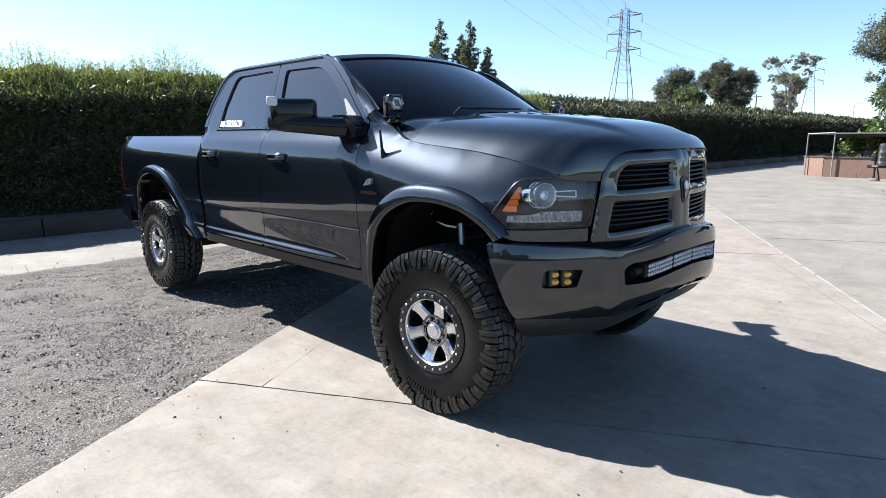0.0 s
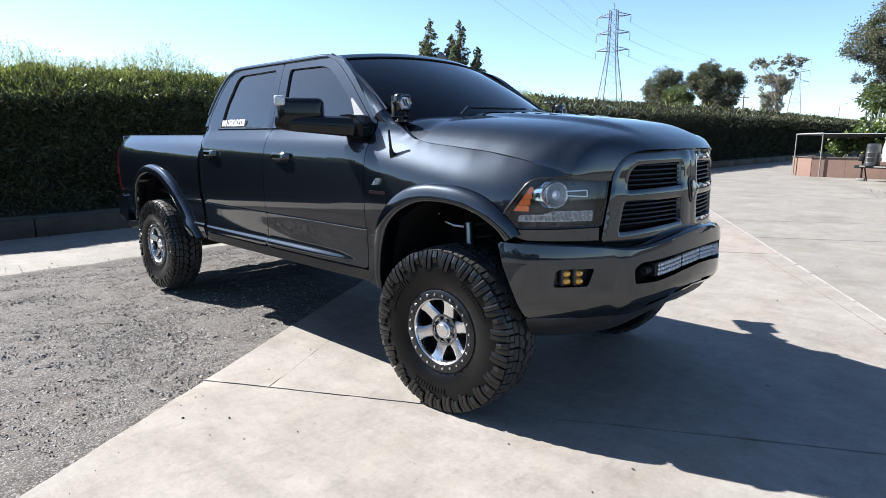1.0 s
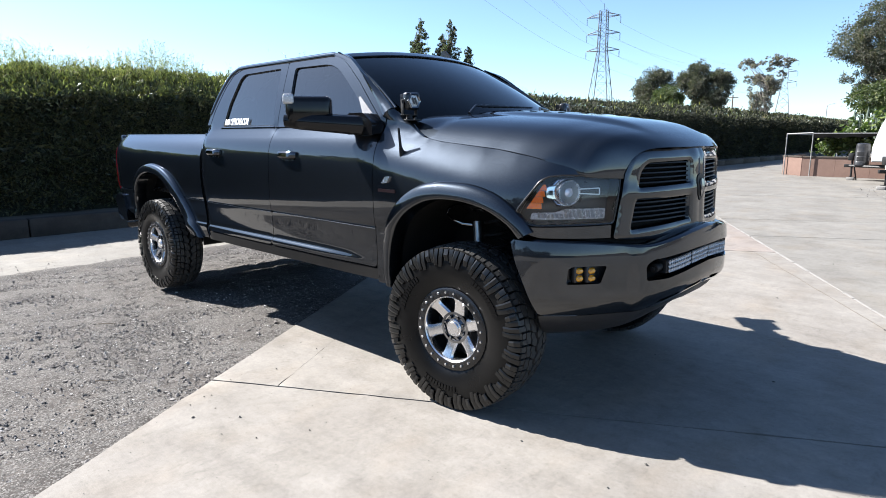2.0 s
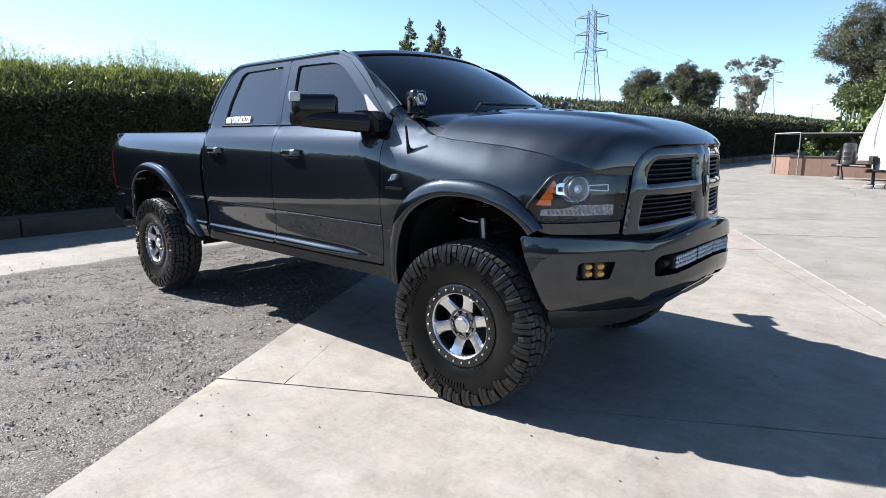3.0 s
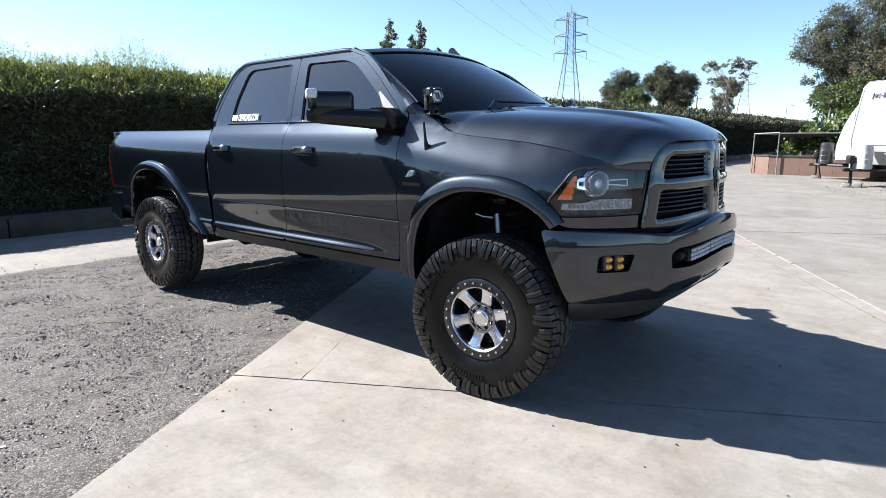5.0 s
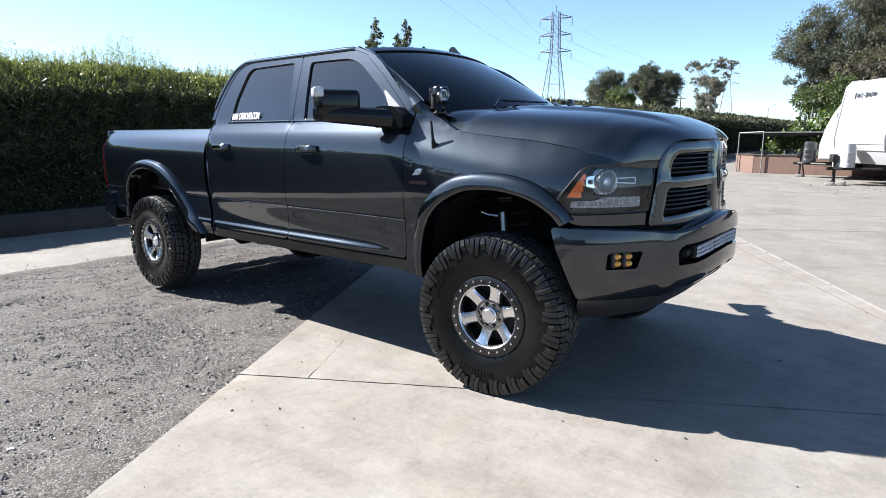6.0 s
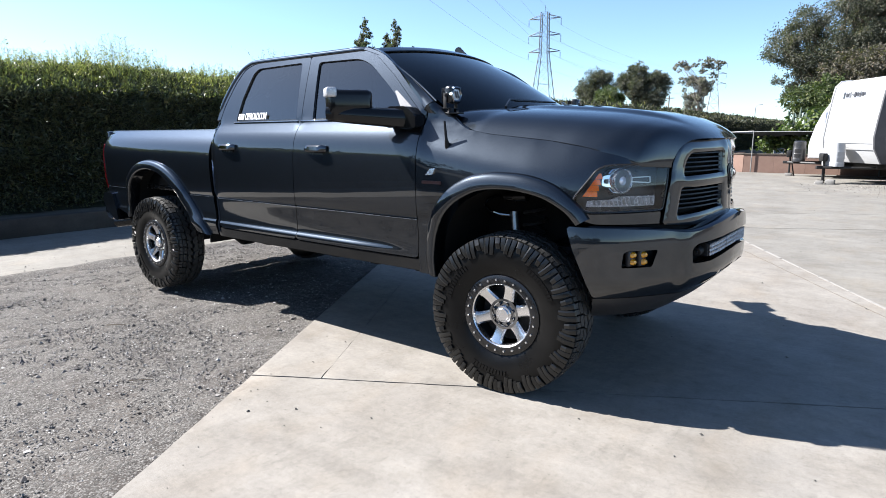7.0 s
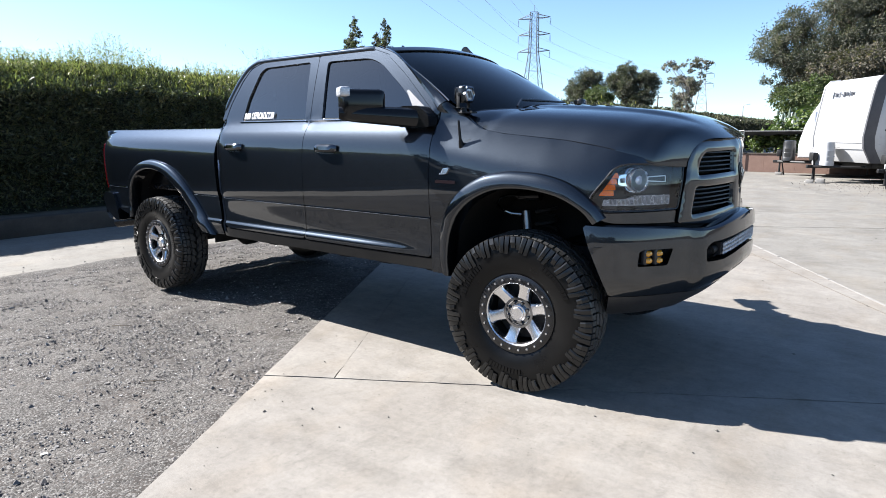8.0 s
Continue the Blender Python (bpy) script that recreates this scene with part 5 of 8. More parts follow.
def sheet(bm, outline, holes, place, step=0.04, rim=0.02, hole_rim=None, off=0.0, levels=()):
    """A curved panel: an outline with holes in a flat chart, laid by place(u, v, off), with its edges folded inwards."""
    from mathutils.geometry import delaunay_2d_cdt
    loops = [cut_at(divided(outline, step), levels)] + [cut_at(divided(h, step), levels) for h in holes]
    pts, edges = [], []
    for lp in loops:
        k = len(pts)
        pts += lp
        edges += [(k + i, k + (i + 1) % len(lp)) for i in range(len(lp))]
    polys = [np.array(lp) for lp in loops]
    lo, hi = polys[0].min(0), polys[0].max(0)
    rim_pts = np.array(pts)
    nu, nv = int((hi[0] - lo[0]) / step), int((hi[1] - lo[1]) / step)
    for i in range(1, nu + 1):
        for j in range(1, nv + 1):
            p = (lo[0] + (i - 0.5 + 0.5 * (j % 2)) * step, lo[1] + j * step)
            if all(abs(p[1] - z) > 0.011 for z in levels) and np.abs(rim_pts - p).max(1).min() > step * 0.45 and inside(polys[0], p) and not any(inside(h, p) for h in polys[1:]):
                pts.append(p)
    for z in levels:
        row = [(p[0], k) for k, p in enumerate(rim_pts) if abs(p[1] - z) < 1e-9]
        for x in np.arange(lo[0] + step * 0.3, hi[0], step):
            p = (float(x), z)
            if np.abs(rim_pts - p).max(1).min() > step * 0.25 and inside(polys[0], p) and not any(inside(h, p) for h in polys[1:]):
                row.append((p[0], len(pts)))
                pts.append(p)
        row.sort()
        for (xa, a), (xb, b) in zip(row, row[1:]):
            if xb - xa < step * 1.9 and inside(polys[0], ((xa + xb) / 2, z)):
                edges.append((a, b))
    v2, _, f2, ov, _, _ = delaunay_2d_cdt([Vector(p) for p in pts], edges, [], 0, 1e-6)
    made = [bm.verts.new(place(p.x, p.y, off)) for p in v2]
    for f in f2:
        c = sum((v2[i] for i in f), Vector((0, 0))) / len(f)
        if inside(polys[0], c) and not any(inside(h, c) for h in polys[1:]):
            bm.faces.new([made[i] for i in f])
    where = {}
    for k, srcs in enumerate(ov):
        for s in srcs:
            where[s] = k
    n0 = 0
    for li, lp in enumerate(loops):
        depth = rim if li == 0 or hole_rim is None else hole_rim
        ring = [where[n0 + i] for i in range(len(lp))]
        low = [bm.verts.new(place(v2[i].x, v2[i].y, off - depth)) for i in ring]
        for i in range(len(lp)):
            j = (i + 1) % len(lp)
            if ring[i] != ring[j]:
                try:
                    bm.faces.new((made[ring[i]], made[ring[j]], low[j], low[i]))
                except ValueError:
                    pass
        n0 += len(lp)
    for v in [v for v in bm.verts if not v.link_faces]:
        bm.verts.remove(v)
    return bm


def skin(bm, rows):
    """Quads over rows of points."""
    vs = [[bm.verts.new(p) for p in row] for row in rows]
    for a, b in zip(vs, vs[1:]):
        for k in range(len(a) - 1):
            bm.faces.new((a[k], a[k + 1], b[k + 1], b[k]))
    return vs


def shelled(bm, depth):
    """Give an open skin a back at the vector depth."""
    old = list(bm.faces)
    ext = bmesh.ops.extrude_face_region(bm, geom=old)
    bmesh.ops.translate(bm, vec=depth, verts=[g for g in ext["geom"] if isinstance(g, bmesh.types.BMVert)])
    return bm


CREASE = (0.713, 0.728, 0.736, 0.744, 0.754, 0.924, 0.934, 0.940, 0.946, 0.956)
ARCH_FRONT = [(0.415, 0.985), (0.36, 1.05), (0.25, 1.112), (0.12, 1.142), (0.0, 1.148), (-0.11, 1.138), (-0.20, 1.108), (-0.30, 1.05), (-0.38, 0.965), (-0.43, 0.86), (-0.448, 0.74), (-0.44, 0.61)]
FLARE_FRONT = [(0.468, 1.02), (0.412, 1.095), (0.295, 1.183), (0.15, 1.228), (0.0, 1.240), (-0.10, 1.236), (-0.23, 1.206), (-0.36, 1.13), (-0.46, 1.015), (-0.515, 0.88), (-0.525, 0.74), (-0.505, 0.62)]
ARCH_REAR = [(-4.24, 0.66), (-4.24, 0.82), (-4.17, 0.97), (-4.05, 1.075), (-3.90, 1.125), (-3.75, 1.13), (-3.58, 1.095), (-3.43, 1.01), (-3.30, 0.89), (-3.18, 0.76), (-3.06, 0.64)]
FLARE_REAR = [(-4.32, 0.66), (-4.325, 0.84), (-4.25, 1.03), (-4.10, 1.155), (-3.92, 1.21), (-3.73, 1.215), (-3.53, 1.175), (-3.35, 1.08), (-3.19, 0.93), (-3.04, 0.77), (-2.90, 0.61)]

for sgn in (-1, 1):
    on = side_of(sgn)
    # bed side
    bm = bmesh.new()
    outline = [(-4.86, 0.78), (-4.86, 1.40), (-4.845, 1.462), (-4.80, 1.475), (-2.835, 1.475), (-2.835, 1.2), (-2.825, 0.9), (-2.81, 0.70), (-2.79, 0.625), (-3.05, 0.62)] + list(map(tuple, catmull(ARCH_REAR, 4)))[::-1] + [(-4.30, 0.66), (-4.55, 0.72)]
    sheet(bm, outline, [], on, 0.045, 0.03, levels=CREASE)
    bed_side = part("bed_side", bm, PAINT, truck)
    bm = bmesh.new()
    skin(bm, [[(x, sgn * (flank(x, 1.475) - d), 1.475 + h) for d, h in ((0.0, 0.0), (0.006, 0.009), (0.03, 0.013), (0.075, 0.012), (0.085, 0.002), (0.085, -0.03))] for x in np.linspace(-4.80, -2.835, 24)])
    part("bed_rail", bm, PAINT, truck)
    bm = bmesh.new()
    skin(bm, [[(x, sgn * 0.80, 0.95), (x, sgn * 0.80, 1.462), (x, sgn * 0.84, 1.465)] for x in (-4.82, -3.8, -2.84)])
    part("bed_wall", bm, PAINT, truck)
    # tail lamp wraps the rear corner
    bm = bmesh.new()
    sheet(bm, rounded([(-4.905, 0.90), (-4.905, 1.36), (-4.83, 1.345), (-4.80, 1.10), (-4.82, 0.91)], 0.02), [], on, 0.03, 0.03, off=0.006)
    part("tail_lamp", bm, RED_LENS, truck, "tall red tail lamp")
    # doors: lower skin and window frame in one pressing
    frame_f = [(-1.60, 1.538), (-1.655, 1.935), (-1.25, 1.930), (-1.13, 1.885), (-0.93, 1.735), (-0.775, 1.605), (-0.715, 1.538)]
    frame_r = [(-2.505, 1.538), (-2.475, 1.71), (-2.40, 1.905), (-2.35, 1.937), (-1.835, 1.945), (-1.775, 1.538)]
    glass_f = rounded(frame_f, [0.015, 0.03, 0.10, 0.10, 0.02, 0.02, 0.02])
    glass_r = rounded(frame_r, [0.02, 0.02, 0.06, 0.06, 0.03, 0.015])
    for name, outline, hole, handle_x in (
        ("front_door", rounded([(-1.739, 0.70), (-0.600, 0.70), (-0.600, 1.50), (-0.648, 1.575), (-0.90, 1.795), (-1.09, 1.935), (-1.22, 1.977), (-1.749, 1.977), (-1.719, 1.53)], [0.03, 0.03, 0.03, 0.03, 0.0, 0.06, 0.08, 0.02, 0.0]), glass_f, -1.478),
        ("rear_door", rounded([(-2.715, 0.70), (-1.7435, 0.70), (-1.7235, 1.53), (-1.7535, 1.977), (-2.40, 1.977), (-2.52, 1.94), (-2.60, 1.84), (-2.69, 1.66), (-2.735, 1.50), (-2.735, 1.0)], [0.05, 0.03, 0.0, 0.02, 0.08, 0.06, 0.05, 0.05, 0.05, 0.05]), glass_r, -2.516),
    ):
        bm = bmesh.new()
        sheet(bm, outline, [hole], on, 0.04, 0.03, 0.025, levels=CREASE)
        door = part(name, bm, PAINT, truck)
        bm = bmesh.new()
        grown = [(x, z) for x, z in hole]
        sheet(bm, grown, [], on, 0.05, 0.004, off=-0.014)
        part("window_pane", bm, TINT, door, "dark tinted side window")
        # rubber seal round the opening
        bm = bmesh.new()
        ring = divided(hole, 0.03)
        tube(bm, [on(x, z, -0.010) for x, z in ring + ring[:1]], 0.006, 6)
        part("window_seal", bm, TRIM_BLACK, door)
        # bright belt moulding
        x0, x1 = (-1.725, -0.69) if name == "front_door" else (-2.52, -1.755)
        bm = bmesh.new()
        skin(bm, [[on(x, 1.520, 0.002), on(x, 1.522, 0.010), on(x, 1.532, 0.009), on(x, 1.536, -0.004)] for x in np.linspace(x0, x1, 24)])
        part("belt_moulding", bm, CHROME, door, "bright strip under the window")
        # handle, with a flat black plate behind that paints the cup's shade
        bm = bmesh.new()
        hw = 0.108
        rows = []
        for t in np.linspace(-1, 1, 15):
            x = handle_x + t * hw
            out = 0.016 + 0.028 * (1 - abs(t) ** 4)
            hh = 0.023 * (1 - 0.22 * abs(t) ** 6)
            rows.append([on(x, 1.345 - hh, 0.004), on(x, 1.345 - hh, out * 0.8), on(x, 1.345 - hh * 0.5, out), on(x, 1.345 + hh * 0.5, out), on(x, 1.345 + hh, out * 0.8), on(x, 1.345 + hh, 0.004)])
        vs = skin(bm, rows)
        bm.faces.new(vs[0])
        bm.faces.new(vs[-1][::-1])
        part("door_handle", bm, HANDLE, door, "dark chrome pull handle")
        bm = bmesh.new()
        sheet(bm, rounded([(handle_x - 0.085, 1.305), (handle_x + 0.085, 1.305), (handle_x + 0.085, 1.37), (handle_x - 0.085, 1.37)], 0.03), [], on, 0.03, 0.004, off=0.003)
        part("handle_cup_shade", bm, TRIM_BLACK, door)
    # strip of cab behind and above the doors
    bm = bmesh.new()
    outline = [(-2.77, 0.66), (-2.722, 0.66), (-2.722, 0.70), (-2.742, 1.0), (-2.742, 1.50), (-2.697, 1.665), (-2.607, 1.845), (-2.525, 1.947), (-2.40, 1.984), (-1.22, 1.984), (-1.085, 1.942),
               (-0.895, 1.802), (-0.643, 1.582), (-0.60, 1.52), (-0.598, 1.575), (-0.70, 1.672), (-0.86, 1.812), (-0.95, 1.884), (-1.03, 1.938), (-1.075, 1.963), (-1.13, 1.984), (-1.20, 1.998), (-2.40, 1.998), (-2.47, 1.990), (-2.53, 1.970), (-2.58, 1.938), (-2.645, 1.86), (-2.70, 1.765), (-2.745, 1.665), (-2.785, 1.50), (-2.785, 1.0)]
    sheet(bm, outline, [], on, 0.03, 0.03)
    part("cab_side", bm, PAINT, truck)
    bm = bmesh.new()
    sheet(bm, [(-2.40, 1.992), (-1.22, 1.992), (-1.085, 1.950), (-0.895, 1.810), (-0.643, 1.590), (-0.60, 1.535), (-0.64, 1.535), (-0.68, 1.575), (-0.915, 1.778), (-1.10, 1.918), (-1.22, 1.962), (-2.40, 1.962)], [], on, 0.03, 0.01, off=-0.005)
    part("door_jamb", bm, PAINT, truck)
    # front fender
    bm = bmesh.new()
    seam = [(-0.50, 1.548), (-0.425, 1.530), (-0.385, 1.506), (-0.35, 1.482), (-0.30, 1.462), (-0.17, 1.437), (0.0, 1.420), (0.2, 1.400), (0.4, 1.367), (0.55, 1.330), (0.62, 1.306), (0.68, 1.294)]
    outline = [(-0.5955, 0.61), (-0.5955, 1.50), (-0.590, 1.562)] + seam + [(0.66, 1.290), (0.59, 1.290), (0.545, 1.290), (0.478, 1.266), (0.43, 1.19), (0.385, 1.105), (0.39, 1.05)] + list(map(tuple, catmull(ARCH_FRONT, 4)))
    sheet(bm, outline, [], on, 0.03, 0.025)
    part("fender", bm, PAINT, truck)
    # rocker panel under the doors
    bm = bmesh.new()
    sheet(bm, [(-2.77, 0.622), (-0.48, 0.622), (-0.50, 0.645), (-0.598, 0.692), (-2.72, 0.692), (-2.77, 0.66)], [], on, 0.04, 0.05, off=-0.004)
    part("rocker_panel", bm, WELL_BLACK, truck, "dark lower sill panel")
    bm = bmesh.new()
    for x in np.arange(-2.70, -0.5, 0.4):
        box(bm, (0.10, 0.10, 0.05), (x, sgn * 0.79, 0.60), 0.01)
    skin(bm, [[(x, sgn * 0.935, 0.626), (x, sgn * 0.89, 0.598), (x, sgn * 0.78, 0.59), (x, sgn * 0.70, 0.63)] for x in (-2.74, -1.6, -0.48)])
    part("rocker_underside", bm, WELL_BLACK, truck)
    # corner of painted metal between hood, fender and windscreen
    bm = bmesh.new()
    outer = [(-0.592, 1.562), (-0.56, 1.557), (-0.53, 1.553), (-0.50, 1.548), (-0.46, 1.540), (-0.425, 1.530), (-0.385, 1.506), (-0.35, 1.482), (-0.30, 1.462)]
    inner = [(-0.552, 0.848, 1.614), (-0.528, 0.838, 1.598), (-0.503, 0.828, 1.580), (-0.478, 0.818, 1.562), (-0.452, 0.813, 1.546), (-0.43, 0.816, 1.534), (-0.385, 0.834, 1.508), (-0.35, 0.846, 1.484), (-0.302, 0.856, 1.465)]
    rows = []
    for k, ((x, z), (ix, iy, iz)) in enumerate(zip(outer, inner)):
        a, b = on(x, z, 0.001), Vector((ix, sgn * iy, iz))
        rows.append([a.lerp(b, t) + Vector((0, sgn * (0.006 + 0.008 * max(0.0, 1 - k / 5)), 0.008)) * (4 * t * (1 - t) * min(1.0, (a - b).length / 0.06)) for t in np.linspace(0, 1, 6)])
    foot_a, foot_b = Vector((-0.613, sgn * 0.897, 1.580)), Vector((-0.562, sgn * 0.852, 1.622))
    rows.insert(0, [foot_a.lerp(foot_b, t) + Vector((0.007, sgn * 0.016, 0.009)) * (4 * t * (1 - t)) for t in np.linspace(0, 1, 6)])
    skin(bm, rows)
    part("cowl_corner", bm, PAINT, truck)
    # wheel-arch flares
    for outer, inner, wide in ((FLARE_FRONT, ARCH_FRONT, 0.050), (FLARE_REAR, ARCH_REAR, 0.048)):
        o, i = resample(catmull(outer, 10), 46), resample(catmull(inner, 10), 46)
        rows = []
        for a, b in zip(o, i):
            row = []
            for k, off in ((0.0, -0.004), (0.03, 0.010), (0.08, 0.022), (0.16, 0.032), (0.30, 0.039), (0.52, 0.045), (0.78, 0.048), (0.92, 0.046), (0.98, 0.041), (1.0, 0.034), (1.02, -0.06)):
                x, z = a + (b - a) * k
                row.append(on(x, z, off * wide / 0.05))
            rows.append(row)
        bm = bmesh.new()
        skin(bm, rows)
        flare = part("wheel_arch_flare", bm, PAINT, truck, "painted wheel-arch flare", 50)
        # inner liner of the arch
        bm = bmesh.new()
        rows = [[on(x, z, -0.02), (x, sgn * 0.78, z + 0.015), (x, sgn * 0.60, z + 0.02), (x, sgn * 0.46, z - 0.02)] for x, z in i]
        vs = skin(bm, rows)
        bm.faces.new([v[-1] for v in vs])
        part("arch_liner", bm, WELL_BLACK, truck)

    # added flap in the rear arch, cuts sun leaking past the tyre towards the cab
    bm = bmesh.new()
    skin(bm, [[(-2.985, sgn * y, z) for y in np.linspace(0.50, 0.90, 7)] for z in (0.53, 0.60, 0.66)])
    shelled(bm, (-0.014, 0, 0))
    part("arch_sun_block", bm, WELL_BLACK, truck)

# bed floor, front wall, tailgate
bm = bmesh.new()
box(bm, (2.0, 1.62, 0.04), (-3.83, 0, 0.95), 0.004)
part("bed_floor", bm, TRIM_BLACK, truck)
bm = bmesh.new()
box(bm, (0.03, 1.72, 0.86), (-2.85, 0, 1.04), 0.006)
part("bed_front_wall", bm, PAINT, truck)
bm = bmesh.new()
box(bm, (0.07, 1.66, 0.62), (-4.88, 0, 1.17), 0.02)
box(bm, (0.04, 1.5, 0.3), (-4.915, 0, 1.12), 0.015)
part("tailgate", bm, PAINT, truck)
bm = bmesh.new()
pts = [(-4.66, -0.955), (-4.80, -0.955), (-4.95, -0.86), (-5.03, -0.6), (-5.05, 0), (-5.03, 0.6), (-4.95, 0.86), (-4.80, 0.955), (-4.66, 0.955)]
rows = [[(x * 1.0 + dx * (1 if abs(y) < 0.95 else 0.2), y * (1 - dy), z) for dx, dy, z in ((0.05, 0.02, 0.60), (-0.012, 0.0, 0.66), (-0.02, 0.0, 0.80), (0.0, 0.01, 0.865), (0.12, 0.05, 0.87))] for x, y in pts]
skin(bm, rows)
rear_bumper = part("rear_bumper", bm, PAINT, truck, "painted rear bumper with wrapped ends", 50)
bm = bmesh.new()
rod(bm, (-4.75, -0.62, 0.56), (-4.98, -0.78, 0.53), 0.055, 0.06, 16)
part("exhaust_tip", bm, TRIM_BLACK, truck, "black exhaust tip")
for sgn in (-1, 1):
    bm = bmesh.new()
    prism(bm, rounded([(-4.62, 0.868), (-4.80, 0.868), (-4.84, 0.80), (-4.77, 0.69), (-4.62, 0.605), (-4.54, 0.60), (-4.57, 0.72)], 0.025), lambda u, v: Vector((u, sgn * 0.958, v)), (0, -sgn * 0.12, 0))
    part("bumper_end", bm, PAINT, truck)

# rounded bead along the roof edge and down both pillars
for sgn in (-1, 1):
    on = side_of(sgn)
    line = catmull([(-2.785, 1.537), (-2.745, 1.665), (-2.70, 1.765), (-2.645, 1.86), (-2.58, 1.938), (-2.50, 1.982), (-2.40, 1.998), (-2.0, 1.999), (-1.6, 1.999), (-1.32, 1.999)], 6)
    run = [on(x, z - 0.009, -0.012 - 0.03 * max(0.0, (6 - k) / 6)) for k, (x, z) in enumerate(line)]
    top = Vector((-1.135, sgn * 0.727, 1.958))
    run += [Vector(p) for p in ((-1.25, sgn * 0.744, 1.9885), (-1.20, sgn * 0.737, 1.981))] + [top]
    bm = bmesh.new()
    tube(bm, run, [0.021] * (len(run) - 3) + [0.019, 0.014, 0.007], 14)
    part("roof_bead", bm, PAINT, truck, "rounded painted roof edge", 60)

# cab shell: roof, back wall, windscreen and pillars
def roof_edge(x):
    return flank(x, 1.998)


bm = bmesh.new()
rows = []
for u in np.linspace(0, 1, 22):
    row = []
    for v in np.linspace(-1, 1, 29):
        xf = -1.20 + 0.13 * (1 - v * v)
        xr = -2.50 - 0.05 * (1 - v * v)
        x = xr + (xf - xr) * u
        e = roof_edge(max(min(x, -1.2), -2.5))
        z = 1.998 + 0.060 * (1 - abs(v) ** 2.6) - 0.03 * max(0, 0.15 - u) / 0.15 - 0.022 * max(0, u - 0.8) / 0.2
        row.append((x, v * e, z))
    rows.append(row)
skin(bm, rows)
part("roof", bm, PAINT, truck)
bm = bmesh.new()
rows = []
for t in np.linspace(0, 1, 9):
    row = []
    for v in np.linspace(-1, 1, 15):
        x = -2.50 - 0.05 * (1 - v * v) - 0.27 * t ** 0.8
        z = 1.968 + 0.055 * (1 - abs(v) ** 2.6) - t * (0.47 + 0.055 * (1 - abs(v) ** 2.6))
        row.append((x, v * (0.76 + 0.14 * t), z))
    rows.append(row)
skin(bm, rows)
shelled(bm, (0.006, 0, -0.002))
part("rear_window", bm, TINT, truck, "dark tinted rear cab window")
bm = bmesh.new()
box(bm, (0.03, 1.84, 0.86), (-2.762, 0, 1.06), 0.006)
part("cab_back", bm, PAINT, truck)
bm = bmesh.new()
box(bm, (2.3, 1.76, 0.05), (-1.62, 0, 0.66), 0.01)
part("cab_floor", bm, WELL_BLACK, truck)
bm = bmesh.new()
box(bm, (0.05, 1.72, 0.88), (-0.60, 0, 1.09), 0.01)
part("firewall", bm, WELL_BLACK, truck)


def ws_edge(t):
    """Side edge of the windscreen from its base (t = 0) to the roof (t = 1)."""
    a, b = Vector((-0.462, 0.805, 1.552)), Vector((-1.20, 0.705, 1.990))
    return a.lerp(b, t) + Vector((-0.012, 0.014, 0.030)) * (4 * t * (1 - t))


def ws_point(t, v):
    e = ws_edge(t)
    bow_x = 0.27 * (1 - t) + 0.13 * t
    bow_z = 0.018 * (1 - t) + 0.045 * t
    return Vector((e.x + bow_x * (1 - abs(v) ** 2.2), e.y * v, e.z + bow_z * (1 - abs(v) ** 2.2)))


bm = bmesh.new()
skin(bm, [[ws_point(t, v) for v in np.linspace(-1, 1, 29)] for t in np.linspace(0, 1, 15)])
shelled(bm, (-0.004, 0, -0.006))
windscreen = part("windscreen", bm, TINT_FRONT, truck, "dark tinted windscreen")
bm = bmesh.new()
skin(bm, [[ws_point(t, v) + Vector((0.006 + 0.006 * min(1, (1.01 - t) * 60), 0, 0.004)) for v in np.linspace(-1, 1, 29)] for t in (0.925, 0.935, 0.955, 0.975, 0.995, 1.01)])
part("roof_header", bm, PAINT, truck, "painted roof edge over the windscreen", 60)
bm = bmesh.new()
tube(bm, [ws_point(0.925, v) + Vector((0.008, 0, 0.002)) for v in np.linspace(-1, 1, 21)], 0.005, 6)
part("windscreen_seal", bm, TRIM_BLACK, truck)
for sgn in (-1, 1):
    pillar = [(-0.612, 1.584), (-0.70, 1.672), (-0.86, 1.812), (-1.03, 1.938), (-1.20, 1.998)]
    low = resample(catmull(pillar, 8), 20)
    rows = []
    for k, (x, z) in enumerate(low):
        t = k / 19
        a = Vector((x, sgn * flank(x, z), z)) if x < -0.62 else Vector((x, sgn * 0.895, z))
        e = ws_edge(t * 0.86 + 0.13)
        out = 0.012 + 0.036 * max(0.0, 1 - t / 0.5) ** 2
        b = Vector((e.x, sgn * (e.y + out), e.z + 0.004))
        mid = a.lerp(b, 0.5) + Vector((0.008, sgn * 0.016, 0.010))
        rows.append([a, a.lerp(mid, 0.5) + Vector((0, sgn * 0.006, 0.003)), mid, mid.lerp(b, 0.5) + Vector((0.004, sgn * 0.006, 0.006)), b])
    bm = bmesh.new()
    skin(bm, rows)
    part("windscreen_pillar", bm, PAINT, truck)
    bm = bmesh.new()
    tube(bm, [Vector((ws_edge(t).x + 0.004, sgn * (ws_edge(t).y + 0.008 + 0.036 * max(0.0, 1 - (t - 0.13) / 0.43) ** 2), ws_edge(t).z + 0.006)) for t in np.linspace(0.13, 0.94, 16)], 0.0065, 8)
    part("drip_rail", bm, PAINT, truck, "painted strip along the windscreen edge")

